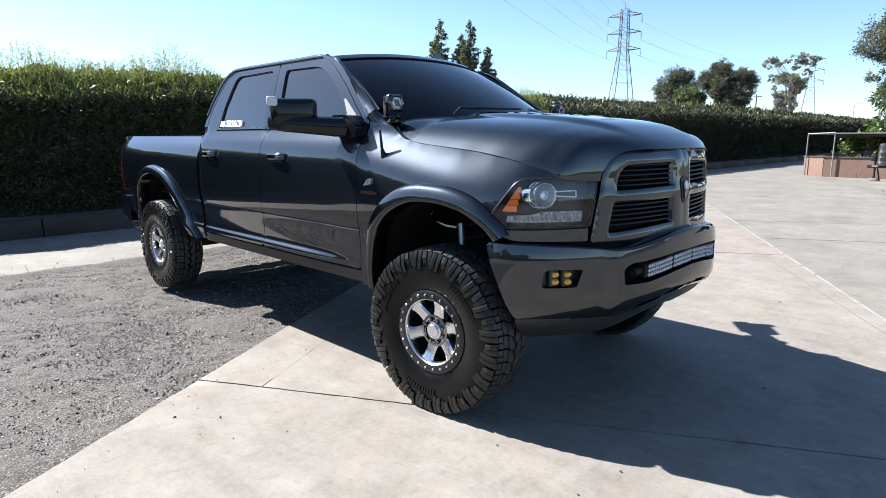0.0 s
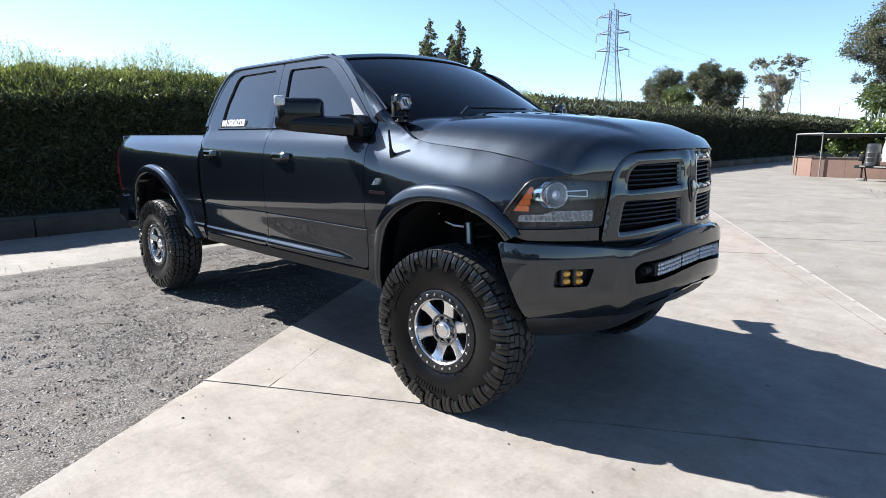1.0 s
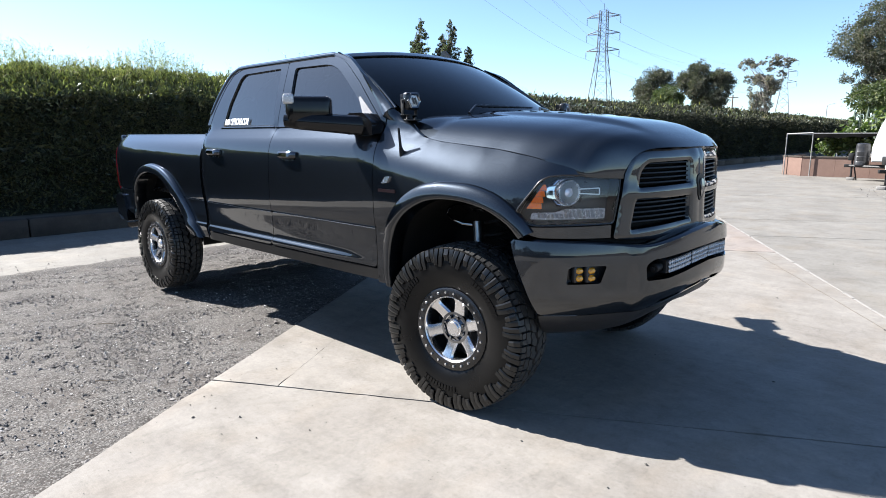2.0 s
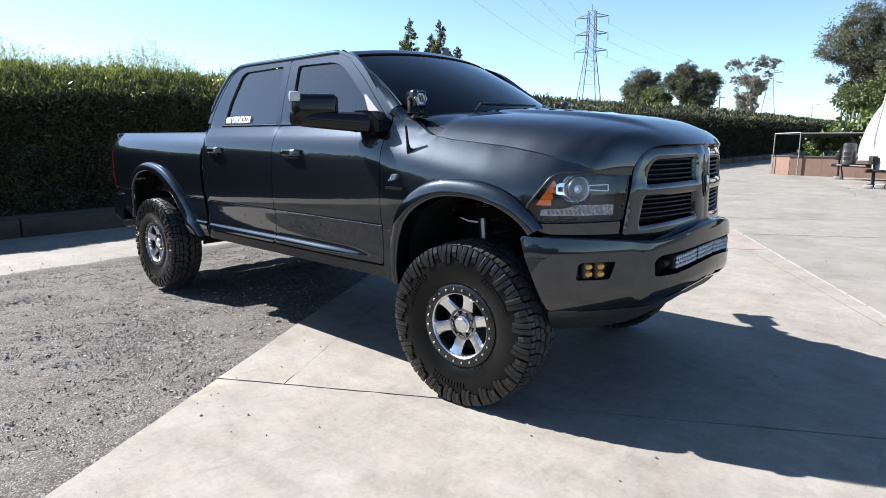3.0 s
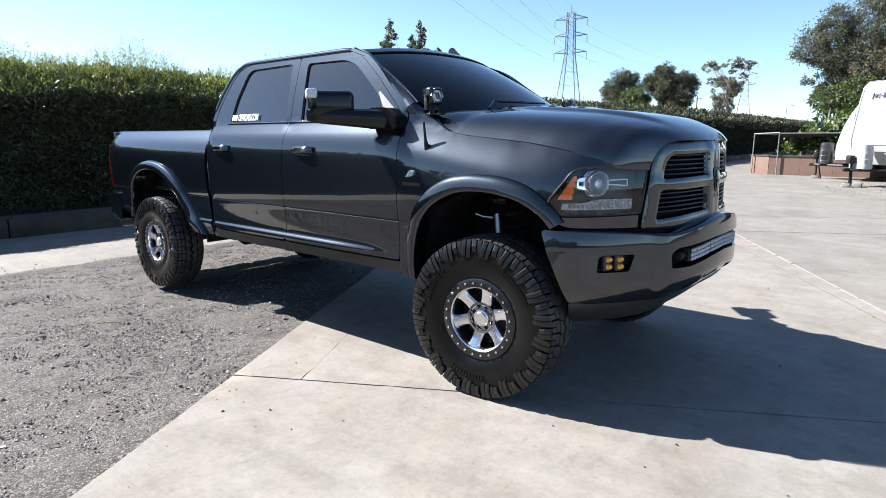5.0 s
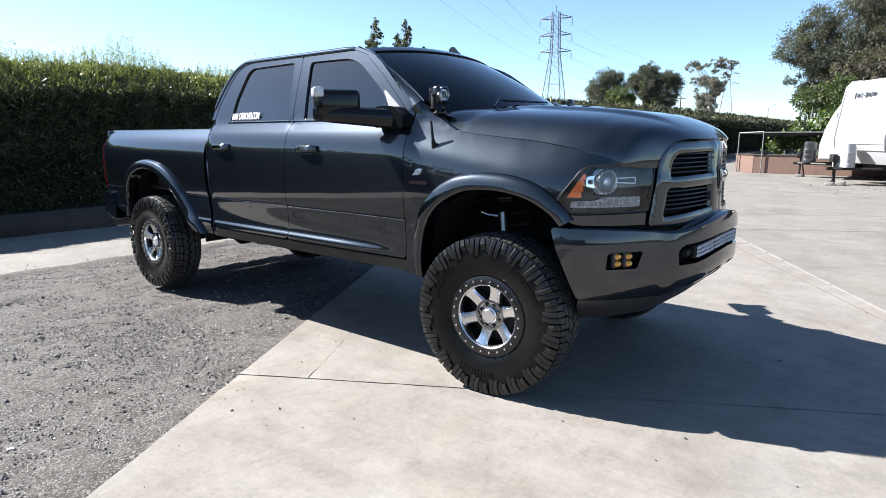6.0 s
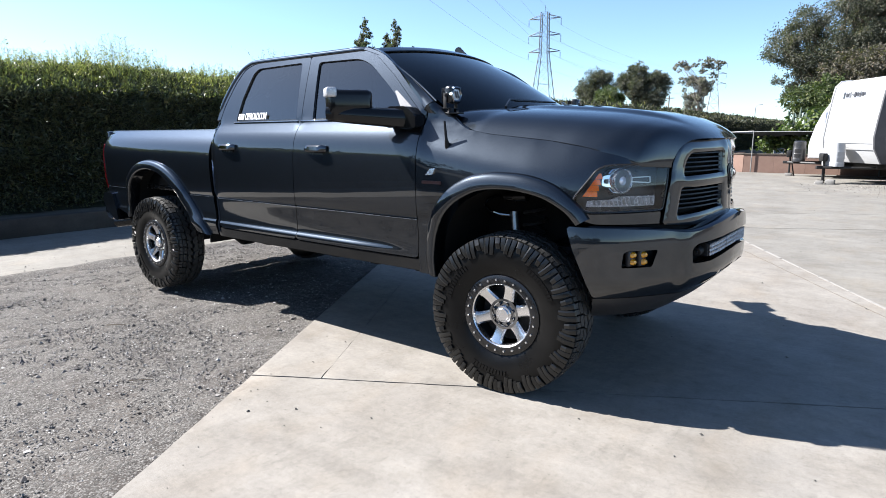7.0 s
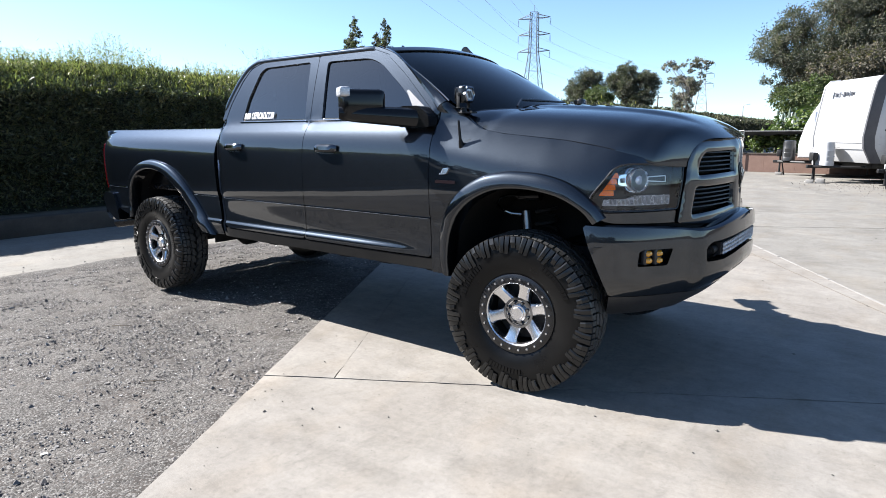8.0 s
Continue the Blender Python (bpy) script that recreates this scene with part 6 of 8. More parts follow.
# roof aerial fin
bm = bmesh.new()
prism(bm, [(0.0, -0.01), (-0.165, -0.01), (-0.150, 0.078), (-0.112, 0.088), (-0.05, 0.028)], lambda u, v: Vector((-1.120 + u, 0.296, 2.034 + v)), (0, 0.028, 0))
bmesh.ops.bevel(bm, geom=list(bm.edges), offset=0.008, segments=2, affect="EDGES")
part("aerial_fin", bm, TRIM_BLACK, truck, "small black roof aerial fin")

# hood: crowned, with a raised middle and pressed louvres
edge_x = Smooth([(0, -0.50), (0.06, -0.43), (0.12, -0.35), (0.25, -0.18), (1.0, 0.752)])
edge_table = Smooth([(-0.50, 0.797), (-0.42, 0.820), (-0.375, 0.838), (-0.31, 0.855), (-0.28, 0.857), (-0.16, 0.860), (0.0, 0.904), (0.2, 0.892), (0.4, 0.868), (0.5, 0.842), (0.57, 0.812), (0.62, 0.782), (0.66, 0.748), (0.735, 0.636), (0.752, 0.606)])


def edge_y(x):
    """Half-width of the hood, flush with the fender."""
    if x < -0.28 or x > 0.60:
        return edge_table(x)
    return flank(x, TOP(x) - 0.003) - 0.003


mid_x = Smooth([(0, -0.24), (0.12, -0.13), (0.25, -0.01), (1.0, 0.872)])
mid_z = Smooth([(0, 1.600), (0.2, 1.598), (0.45, 1.583), (0.65, 1.562), (0.80, 1.532), (0.90, 1.494), (0.96, 1.454), (1.0, 1.414)])
bulge_u = Smooth([(0, 1.0), (0.70, 1.0), (0.80, 0.8), (0.90, 0.15), (0.94, 0.0), (1.0, 0.0)])
bulge_v = Smooth([(0, 1.0), (0.40, 1.0), (0.44, 0.9), (0.48, 0.25), (0.51, 0.0), (1.0, 0.0)])
dome = Smooth([(0, 1.0), (0.36, 0.985), (0.50, 0.93), (0.60, 0.88), (0.75, 0.765), (0.86, 0.60), (0.93, 0.38), (0.975, 0.16), (1.0, 0.0)])
brow = Smooth([(0, 1.0), (0.6, 0.985), (0.76, 0.93), (0.86, 0.80), (0.94, 0.52), (1.0, 0.0)])


def hood_point(u, v, off=0.0):
    x_e = edge_x(u)
    a = abs(v)
    z_e = TOP(x_e) - 0.002
    k = max(0.0, (u - 0.72) / 0.28)
    k = k * k * (3 - 2 * k)
    sh = dome(a) * (1 - k) + brow(a) * k
    x = mid_x(u) + (x_e - mid_x(u)) * (a ** 2.4)
    return Vector((x, v * edge_y(x_e), z_e + (mid_z(u) - z_e) * sh + 0.014 * bulge_u(u) * bulge_v(a) + off))


bm = bmesh.new()
us = list(np.linspace(0, 0.9, 30)) + list(np.linspace(0.915, 1.0, 8))
vs_ = np.linspace(-1, 1, 65)
rows = [[hood_point(u, -1) + Vector((0, 0.003, -0.018))] + [hood_point(u, v) for v in vs_] + [hood_point(u, 1) + Vector((0, -0.003, -0.018))] for u in us]
last = [p + Vector((-0.016, 0, -0.003)) for p in rows[-1]]
skin(bm, rows + [last])
hood = part("hood", bm, PAINT, truck, "bonnet with a raised middle", 40)
for sgn in (-1, 1):
    for k in range(4):
        u0 = 0.18 + k * 0.085
        bm = bmesh.new()
        skin(bm, [[hood_point(u0 + du, sgn * v, h) for v in np.linspace(0.14, 0.34, 9)] for du, h in ((0.0, 0.0004), (0.006, 0.0060), (0.030, 0.0050), (0.058, 0.0004))])
        part("louvre", bm, PAINT, hood)
bm = bmesh.new()
skin(bm, [[hood_point(0.0, v) + Vector((0.0, 0, -0.004)) for v in np.linspace(-1, 1, 31)], [hood_point(0.0, v) + Vector((-0.10, 0, -0.035)) for v in np.linspace(-1, 1, 31)],
          [ws_point(0.02, v * 0.99) + Vector((0.01, 0, -0.012)) for v in np.linspace(-1, 1, 31)]])
part("cowl_panel", bm, TRIM_BLACK, truck, "black cowl at the foot of the windscreen")
for y0, y1 in ((-0.50, 0.12), (0.10, 0.64)):
    bm = bmesh.new()
    a, b = ws_point(0.05, y0 / 0.8) + Vector((0.02, 0, 0.028)), ws_point(0.10, y1 / 0.8) + Vector((0.01, 0, 0.024))
    tube(bm, [a + Vector((0.02, 0, -0.02)), a.lerp(b, 0.12) + Vector((0, 0, 0.022)), a.lerp(b, 0.35) + Vector((0, 0, 0.018)), a.lerp(b, 0.6) + Vector((0, 0, 0.010))], 0.008, 6)
    rod(bm, a.lerp(b, 0.2) + Vector((0.0, 0, 0.018)), b, 0.009, 0.006, 6)
    part("wiper", bm, TRIM_BLACK, truck)

# bulkhead behind grille and lamps
bm = bmesh.new()
skin(bm, [[FRONT(s, z, -0.15) for s in np.linspace(-1.05, 1.05, 41)] for z in (0.94, 1.1, 1.25, 1.40)])
part("front_bulkhead", bm, WELL_BLACK, truck)
bm = bmesh.new()
box(bm, (1.0, 1.0, 0.04), (0.1, 0, 1.28), 0.01)
box(bm, (0.9, 0.84, 0.5), (0.0, 0, 1.02), 0.04)
part("engine_block", bm, WELL_BLACK, truck)

# ---- grille ----
def mirrored(poly):
    return [(-s, z) for s, z in poly[::-1]]


half_out = [(0.0, 1.419), (0.27, 1.416), (0.42, 1.412), (0.495, 1.404), (0.548, 1.386), (0.583, 1.350), (0.612, 1.295), (0.645, 1.14), (0.674, 0.995), (0.664, 0.985), (0.45, 0.968), (0.316, 0.966), (0.0, 0.978)]
up_open = rounded([(0.100, 1.228), (0.534, 1.222), (0.518, 1.300), (0.470, 1.342), (0.100, 1.348)], [0.010, 0.014, 0.03, 0.035, 0.010])
low_open = rounded([(0.100, 1.042), (0.582, 1.022), (0.549, 1.164), (0.100, 1.168)], [0.010, 0.016, 0.014, 0.010])
bm = bmesh.new()


def grille_place(s, z, off=0.0, soft=None):
    a = abs(s)
    if soft is not None:
        off -= 0.006 * math.exp(-(soft(a, z) / 0.007) ** 2)
    ridge = 0.008 * math.exp(-((a - 0.04) / 0.06) ** 2) + 0.005 * math.exp(-((z - 1.197) / 0.04) ** 2)
    lean = -0.05 * (z - 1.2) - 3.0 * max(0.0, z - 1.335) ** 2
    p = FRONT(s, z, off + 0.012 + ridge)
    return Vector((p.x + lean, p.y, p.z))


outline = half_out + [(-s, z) for s, z in half_out[-2:0:-1]]
rim_lines = [np.array(p) for p in (half_out[1:12], up_open + up_open[:1], low_open + low_open[:1])]


def rim_distance(a, z):
    """Distance of a place on the grille's half from its outer edge and its openings."""
    best = 1.0
    for line in rim_lines:
        p, d = line[:-1], np.diff(line, axis=0)
        t = (((a, z) - p) * d).sum(1) / (d * d).sum(1)
        best = min(best, np.linalg.norm(p + d * t.clip(0, 1)[:, None] - (a, z), axis=1).min())
    return best


sheet(bm, outline, [up_open, low_open, mirrored(up_open), mirrored(low_open)], lambda s, z, off=0.0: grille_place(s, z, off, rim_distance), 0.013, 0.05, 0.055)
grille = part("grille_surround", bm, PAINT, truck, "painted cross-bar grille surround")
# inner chrome-grey bevel round each opening
for poly in (up_open, low_open, mirrored(up_open), mirrored(low_open)):
    c = Vector((sum(p[0] for p in poly) / len(poly), sum(p[1] for p in poly) / len(poly)))
    bm = bmesh.new()
    rows = []
    for p in poly + poly[:1]:
        q = Vector(p)
        inn = q + (c - q).normalized() * 0.012
        rows.append([grille_place(p[0], p[1], -0.008), grille_place(inn.x, inn.y, -0.022), grille_place(inn.x, inn.y, -0.055)])
    skin(bm, rows)
    part("opening_bevel", bm, PAINT, grille, "smooth bevel round the opening")
for sg in (-1, 1):
    for zs, z0, z1 in (((5), 1.232, 1.348), ((5), 1.048, 1.160)):
        for k in range(zs):
            z = z0 + (k + 0.5) * (z1 - z0) / zs
            edge = np.interp(z, (1.03, 1.165, 1.225, 1.30, 1.35), (0.57, 0.542, 0.525, 0.51, 0.46))
            bm = bmesh.new()
            rows = [[grille_place(sg * s, z - 0.007, -0.030), grille_place(sg * s, z - 0.002, -0.014), grille_place(sg * s, z + 0.004, -0.016), grille_place(sg * s, z + 0.007, -0.05), grille_place(sg * s, z - 0.005, -0.05)] for s in np.linspace(0.08, edge, 14)]
            vs = skin(bm, rows)
            part("slat", bm, SLAT, grille)
        bm = bmesh.new()
        skin(bm, [[grille_place(sg * s, z, -0.065) for s in np.linspace(0.05, 0.60, 12)] for z in (z0 - 0.02, z1 + 0.02)])
        part("mesh_backing", bm, WELL_BLACK, grille)
# shield emblem as a plain shape
bm = bmesh.new()
shield = rounded([(-0.050, 1.232), (-0.044, 1.262), (0.0, 1.275), (0.044, 1.262), (0.050, 1.232), (0.036, 1.165), (0.0, 1.128), (-0.036, 1.165)], 0.012)
sheet(bm, shield, [], lambda s, z, off=0.0: grille_place(s, z, off), 0.02, 0.03, off=0.004)
part("emblem", bm, SLAT, grille, "plain black shield emblem")
bm = bmesh.new()
inner = rounded([(-0.030, 1.232), (-0.014, 1.248), (0.014, 1.248), (0.030, 1.232), (0.018, 1.18), (0.0, 1.15), (-0.018, 1.18)], 0.01)
sheet(bm, inner, [], lambda s, z, off=0.0: grille_place(s, z, off), 0.015, 0.012, off=0.010)
part("emblem_relief", bm, DARK_CHROME, grille)
bm = bmesh.new()
skin(bm, [[FRONT(s, 0.995, -0.03), FRONT(s, 0.95, 0.02), FRONT(s, 0.90, 0.0)] for s in np.linspace(-0.95, 0.95, 40)])
part("grille_filler", bm, WELL_BLACK, truck)

# ---- headlights ----
lamp_out = [(1.150, 1.090), (1.128, 1.135), (1.03, 1.262), (0.99, 1.280), (0.93, 1.287), (0.630, 1.286), (0.668, 1.060), (1.055, 1.050), (1.115, 1.064)]
lamp_out = rounded(lamp_out, [0.015, 0.0, 0.02, 0.0, 0.02, 0.012, 0.015, 0.02, 0.015])
for sg in (-1, 1):
    def lamp(s, z, off=0.0):
        return FRONT(sg * s, z, off - 0.6 * max(0.0, z - 1.13) ** 2)

    bm = bmesh.new()
    sheet(bm, lamp_out, [], lamp, 0.05, 0.002, off=-0.115)
    rows = [[lamp(s, z, -0.006), lamp(s * 0.99 + 0.01, z, -0.115)] for s, z in divided(lamp_out, 0.03) + divided(lamp_out, 0.03)[:1]]
    skin(bm, rows)
    light = part("headlight", bm, LAMP_BODY, truck, "headlight with black housing and clear lens")
    bm = bmesh.new()
    sheet(bm, lamp_out, [], lamp, 0.035, 0.004, off=0.002)
    lens = part("lens", bm, CLEAR, light, "clear headlight lens")
    lens.visible_shadow = False
    bm = bmesh.new()
    ring = divided(lamp_out, 0.03)
    tube(bm, [lamp(s, z, 0.001) for s, z in ring + ring[:1]], 0.005, 6)
    part("gasket", bm, TRIM_BLACK, light)
    # projector: chrome bowl with a glass ball, facing forward
    c = lamp(0.902, 1.205, -0.055)
    turn = Vector((1, sg * 0.42, 0)).to_track_quat("Y", "Z").to_matrix().to_4x4()
    bm = bmesh.new()
    lathe(bm, [(0.047, 0.014), (0.050, 0.028), (0.054, 0.034), (0.059, 0.034), (0.062, 0.028), (0.063, -0.01), (0.058, -0.06)], 36, "Y")
    bmesh.ops.transform(bm, matrix=Matrix.Translation(c) @ turn, verts=bm.verts)
    for f in [f for f in bm.faces if len(f.verts) > 4]:
        bm.faces.remove(f)
    part("projector_bezel", bm, BRIGHT, light, "bright projector ring")
    bm = bmesh.new()
    lathe(bm, [(0.0005, 0.034), (0.012, 0.032), (0.024, 0.024), (0.033, 0.012), (0.035, 0.0), (0.035, -0.01)], 28, "Y")
    bmesh.ops.transform(bm, matrix=Matrix.Translation(c) @ turn, verts=bm.verts)
    part("projector_lens", bm, LENS_BALL, light, "bluish projector lens")
    bm = bmesh.new()
    lathe(bm, [(0.0005, -0.012), (0.030, -0.006), (0.045, 0.010), (0.052, 0.026)], 28, "Y")
    bmesh.ops.transform(bm, matrix=Matrix.Translation(c) @ turn, verts=bm.verts)
    part("projector_bowl", bm, SHOCK_SILVER, light)
    # chrome arms each side of the projector
    bm = bmesh.new()
    sheet(bm, rounded([(0.930, 1.172), (1.000, 1.182), (1.000, 1.224), (0.985, 1.232), (0.930, 1.238)], 0.01), [rounded([(0.965, 1.192), (0.990, 1.194), (0.990, 1.214), (0.965, 1.216)], 0.005)], lamp, 0.02, 0.03, off=-0.026)
    part("chrome_arm", bm, CHROME, light)
    bm = bmesh.new()
    sheet(bm, rounded([(0.728, 1.192), (0.840, 1.198), (0.840, 1.222), (0.728, 1.226)], 0.006), [rounded([(0.7325, 1.1965), (0.836, 1.2025), (0.836, 1.2175), (0.7325, 1.2215)], 0.003)], lamp, 0.02, 0.006, off=-0.04)
    part("chrome_arm", bm, SHOCK_SILVER, light)
    bm = bmesh.new()
    for z in (1.262, 1.150):
        tube(bm, [lamp(0.965, 1.205 + (z - 1.205) * 0.62, -0.030), lamp(0.945, z, -0.030), lamp(0.912, 1.205 + (z - 1.205) * 1.08, -0.032), lamp(0.880, 1.205 + (z - 1.205) * 0.98, -0.034)], 0.0045, 7)
    part("chrome_arm", bm, CHROME, light)
    # amber turn signal, in four stacked cells
    for k in range(4):
        z0 = 1.128 + k * 0.029
        s0 = 1.092 - k * 0.020
        bm = bmesh.new()
        sheet(bm, rounded([(s0 - 0.072 + k * 0.012, z0), (s0 + 0.004, z0), (s0 - 0.016, z0 + 0.0275), (s0 - 0.070 + k * 0.014, z0 + 0.0275)], 0.004), [], lamp, 0.02, 0.02, off=-0.022)
        part("turn_signal_cell", bm, AMBER, light, "orange turn signal cell")
    # lower row of clear light cells
    bm = bmesh.new()
    sheet(bm, rounded([(0.700, 1.082), (1.078, 1.076), (1.070, 1.106), (0.950, 1.112), (0.900, 1.128), (0.700, 1.130)], 0.006), [], lamp, 0.02, 0.03, off=-0.040)
    part("light_strip", bm, LED_DIM, light, "translucent lower light strip")
    for k in range(15):
        s0 = 0.708 + k * 0.0225
        top = 1.124 if s0 < 0.89 else 1.106
        bm = bmesh.new()
        skin(bm, [[lamp(s0 + dx + (z - 1.1) * 0.25, z, o) for dx, o in ((0.0, -0.040), (0.006, -0.030), (0.016, -0.036), (0.018, -0.041))] for z in (1.086, 1.100, top)])
        part("light_cell", bm, LED_DIM, light)
    # body strip under the lamp
    bm = bmesh.new()
    sheet(bm, rounded([(0.676, 0.990), (1.03, 0.992), (1.10, 1.012), (1.118, 1.052), (1.055, 1.041), (0.676, 1.051)], [0.005, 0.02, 0.01, 0.01, 0.0, 0.005]), [], lamp, 0.03, 0.03)
    part("headlight_sill", bm, PAINT, truck)

# ---- front bumper ----
arch = Smooth([(0.0, 0.046), (0.15, 0.040), (0.32, 0.024), (0.46, 0.008), (0.58, 0.0), (1.4, 0.0)])


def bumper_place(s, z, off=0.0):
    """Bumper face: bulged in its middle, tucked under below, with a proud centre block; z before the arch of the middle is added."""
    a = abs(s)
    lift = arch(a)
    k = (z - 0.79) / 0.18
    tuck = -0.045 * max(0.0, (0.70 - z) / 0.09) ** 1.6 - 0.034 * max(0.0, k - 0.40) ** 2
    block = 0.027 / (1 + math.exp((a - 0.610) / 0.010)) * min(1.0, max(0.0, (z - 0.60) / 0.07))
    p = BUMPER(s, z + lift, off + tuck + block - 0.006)
    return p


bm = bmesh.new()
half_b = [(0.0, 0.957), (0.30, 0.949), (0.50, 0.943), (0.62, 0.947), (0.70, 0.956), (0.82, 0.966), (0.98, 0.973), (1.225, 0.977), (1.238, 0.965), (1.198, 0.86), (1.144, 0.74), (1.090, 0.620), (1.065, 0.608), (0.94, 0.614), (0.66, 0.619), (0.36, 0.620), (0.0, 0.645)]
bar_open = rounded([(0.0, 0.862), (0.27, 0.870), (0.515, 0.880), (0.556, 0.856), (0.546, 0.780), (0.40, 0.766), (0.0, 0.772)], [0, 0, 0.03, 0.03, 0.012, 0, 0])
bar_hole = bar_open + [(-s, z) for s, z in bar_open[::-1] if s > 0.001]
fog_open = rounded([(0.950, 0.776), (0.782, 0.778), (0.754, 0.858), (0.760, 0.864), (0.920, 0.863), (0.943, 0.850)], [0.012, 0.012, 0.006, 0.006, 0.012, 0.008])
slot = rounded([(0.455, 0.640), (0.275, 0.644), (0.285, 0.668), (0.445, 0.664)], 0.006)
slot_b = rounded([(0.235, 0.648), (0.06, 0.655), (0.065, 0.680), (0.245, 0.672)], 0.006)
holes = [bar_hole, fog_open, mirrored(fog_open), slot, mirrored(slot), slot_b, mirrored(slot_b)]
outline = half_b + [(-s, z) for s, z in half_b[-2:0:-1]]
sheet(bm, outline, holes, bumper_place, 0.028, 0.03, 0.06)
bumper = part("front_bumper", bm, PAINT, truck, "painted steel front bumper", 40)
# top lip of the bumper rolls back towards the grille
bm = bmesh.new()
top_line = [(s, z) for s, z in half_b[:8]]
tl = resample(catmull(top_line, 6), 40)
full = [(-s, z) for s, z in tl[::-1]] + [(s, z) for s, z in tl[1:]]
skin(bm, [[bumper_place(s, z, 0.0), bumper_place(s, z + 0.010, -0.008), bumper_place(s, z + 0.013, -0.03), bumper_place(s, z + 0.008, -0.10)] for s, z in full])
part("top_lip", bm, PAINT, bumper, "", 60)
# valance below
bm = bmesh.new()
half_v = [(s, z) for s, z in ((0.0, 0.640), (0.36, 0.615), (0.66, 0.614), (0.94, 0.609), (1.085, 0.604))]
vl = resample(catmull(half_v, 6), 30)
full = [(-s, z) for s, z in vl[::-1]] + [(s, z) for s, z in vl[1:]]
skin(bm, [[bumper_place(s, z, -0.002), bumper_place(s, z - 0.03, 0.006), bumper_place(s, z - 0.06, 0.004), bumper_place(s, z - 0.125, -0.008), bumper_place(s, z - 0.165, -0.045), bumper_place(s, z - 0.160, -0.24)] for s, z in full])
part("valance", bm, BLACK_PLASTIC, bumper, "black plastic valance", 50)
bm = bmesh.new()
skin(bm, [[bumper_place(s, z, -0.16) for s in np.linspace(-1.0, 1.0, 40)] for z in (0.60, 0.80, 0.96)])
part("bumper_backing", bm, WELL_BLACK, bumper)
for sg in (-1, 1):
    bm = bmesh.new()
    skin(bm, [[bumper_place(sg * s, z, -0.055) for s in np.linspace(0.74, 0.97, 10)] for z in (0.765, 0.82, 0.88)])
    part("fog_pocket", bm, TRIM_BLACK, bumper)
    for s in (0.884, 0.823):
        c = bumper_place(sg * s, 0.822, -0.012)
        n = (bumper_place(sg * s, 0.828, 0.05) - c).normalized()
        turn = n.lerp(Vector((1, 0, 0)), 0.55).to_track_quat("Y", "Z").to_matrix().to_4x4()
        bm = bmesh.new()
        box(bm, (0.056, 0.03, 0.084), (0, -0.018, 0), 0.010)
        bmesh.ops.transform(bm, matrix=Matrix.Translation(c) @ turn, verts=bm.verts)
        fog = part("fog_lamp", bm, BLACK_PLASTIC, bumper, "square amber LED fog lamp")
        for dz in (-0.018, 0.018):
            for dx in (-0.0035, 0.0035):
                bm = bmesh.new()
                lathe(bm, [(0.0005, 0.014), (0.008, 0.0125), (0.0140, 0.006), (0.0160, -0.006)], 14, "Y", (dx, 0, dz))
                bmesh.ops.transform(bm, matrix=Matrix.Translation(c) @ turn, verts=bm.verts)
                part("amber_lens", bm, AMBER_LENS, fog, "amber lens")
# LED light bar in the middle opening
bm = bmesh.new()
skin(bm, [[bumper_place(s, 0.755, -0.09), bumper_place(s, 0.895, -0.09)] for s in np.linspace(-0.58, 0.58, 40)])
part("bar_pocket", bm, WELL_BLACK, bumper)
bm = bmesh.new()
rows = []
for s in np.linspace(-0.41, 0.41, 33):
    rows.append([bumper_place(s, 0.786, -0.075), bumper_place(s, 0.786, -0.022), bumper_place(s, 0.789, -0.016), bumper_place(s, 0.851, -0.016), bumper_place(s, 0.854, -0.022), bumper_place(s, 0.854, -0.075)])
vs = skin(bm, rows)
bm.faces.new(vs[0])
bm.faces.new(vs[-1][::-1])
bar = part("light_bar", bm, BLACK_PLASTIC, bumper, "long LED light bar in four lens sections")
for k in range(4):
    for r in range(3):
        for q in range(12):
            s0 = -0.404 + k * 0.204 + q * 0.0158
            c = bumper_place(s0 + 0.013, 0.7985 + r * 0.0215, -0.013)
            n = (bumper_place(s0 + 0.013, 0.815, 0.05) - bumper_place(s0 + 0.013, 0.815, 0.0)).normalized()
            if k == 0 and r == 0 and q == 0:
                cell = bmesh.new()
                lathe(cell, [(0.0004, 0.0040), (0.003, 0.0030), (0.006, 0.0035), (0.0095, 0.0055), (0.0112, 0.0065), (0.0116, 0.002)], 4, "Y")
                cell_me = finish("reflector", cell, LED_CLEAR, bar)
                first_me = cell_me.data
                cell_me.matrix_basis = Matrix.Translation(c) @ n.to_track_quat("Y", "Z").to_matrix().to_4x4()
            else:
                ob = new("reflector", first_me)
                ob.parent = bar
                ob.matrix_basis = Matrix.Translation(c) @ n.to_track_quat("Y", "Z").to_matrix().to_4x4()
for sg in (-1, 1):
    bm = bmesh.new()
    rod(bm, bumper_place(sg * 0.42, 0.82, -0.05), bumper_place(sg * 0.47, 0.82, -0.04), 0.022, sides=14)
    rod(bm, bumper_place(sg * 0.47, 0.82, -0.04), bumper_place(sg * 0.485, 0.82, -0.035), 0.009, sides=8)
    part("bar_bracket", bm, BLACK_STEEL, bumper)

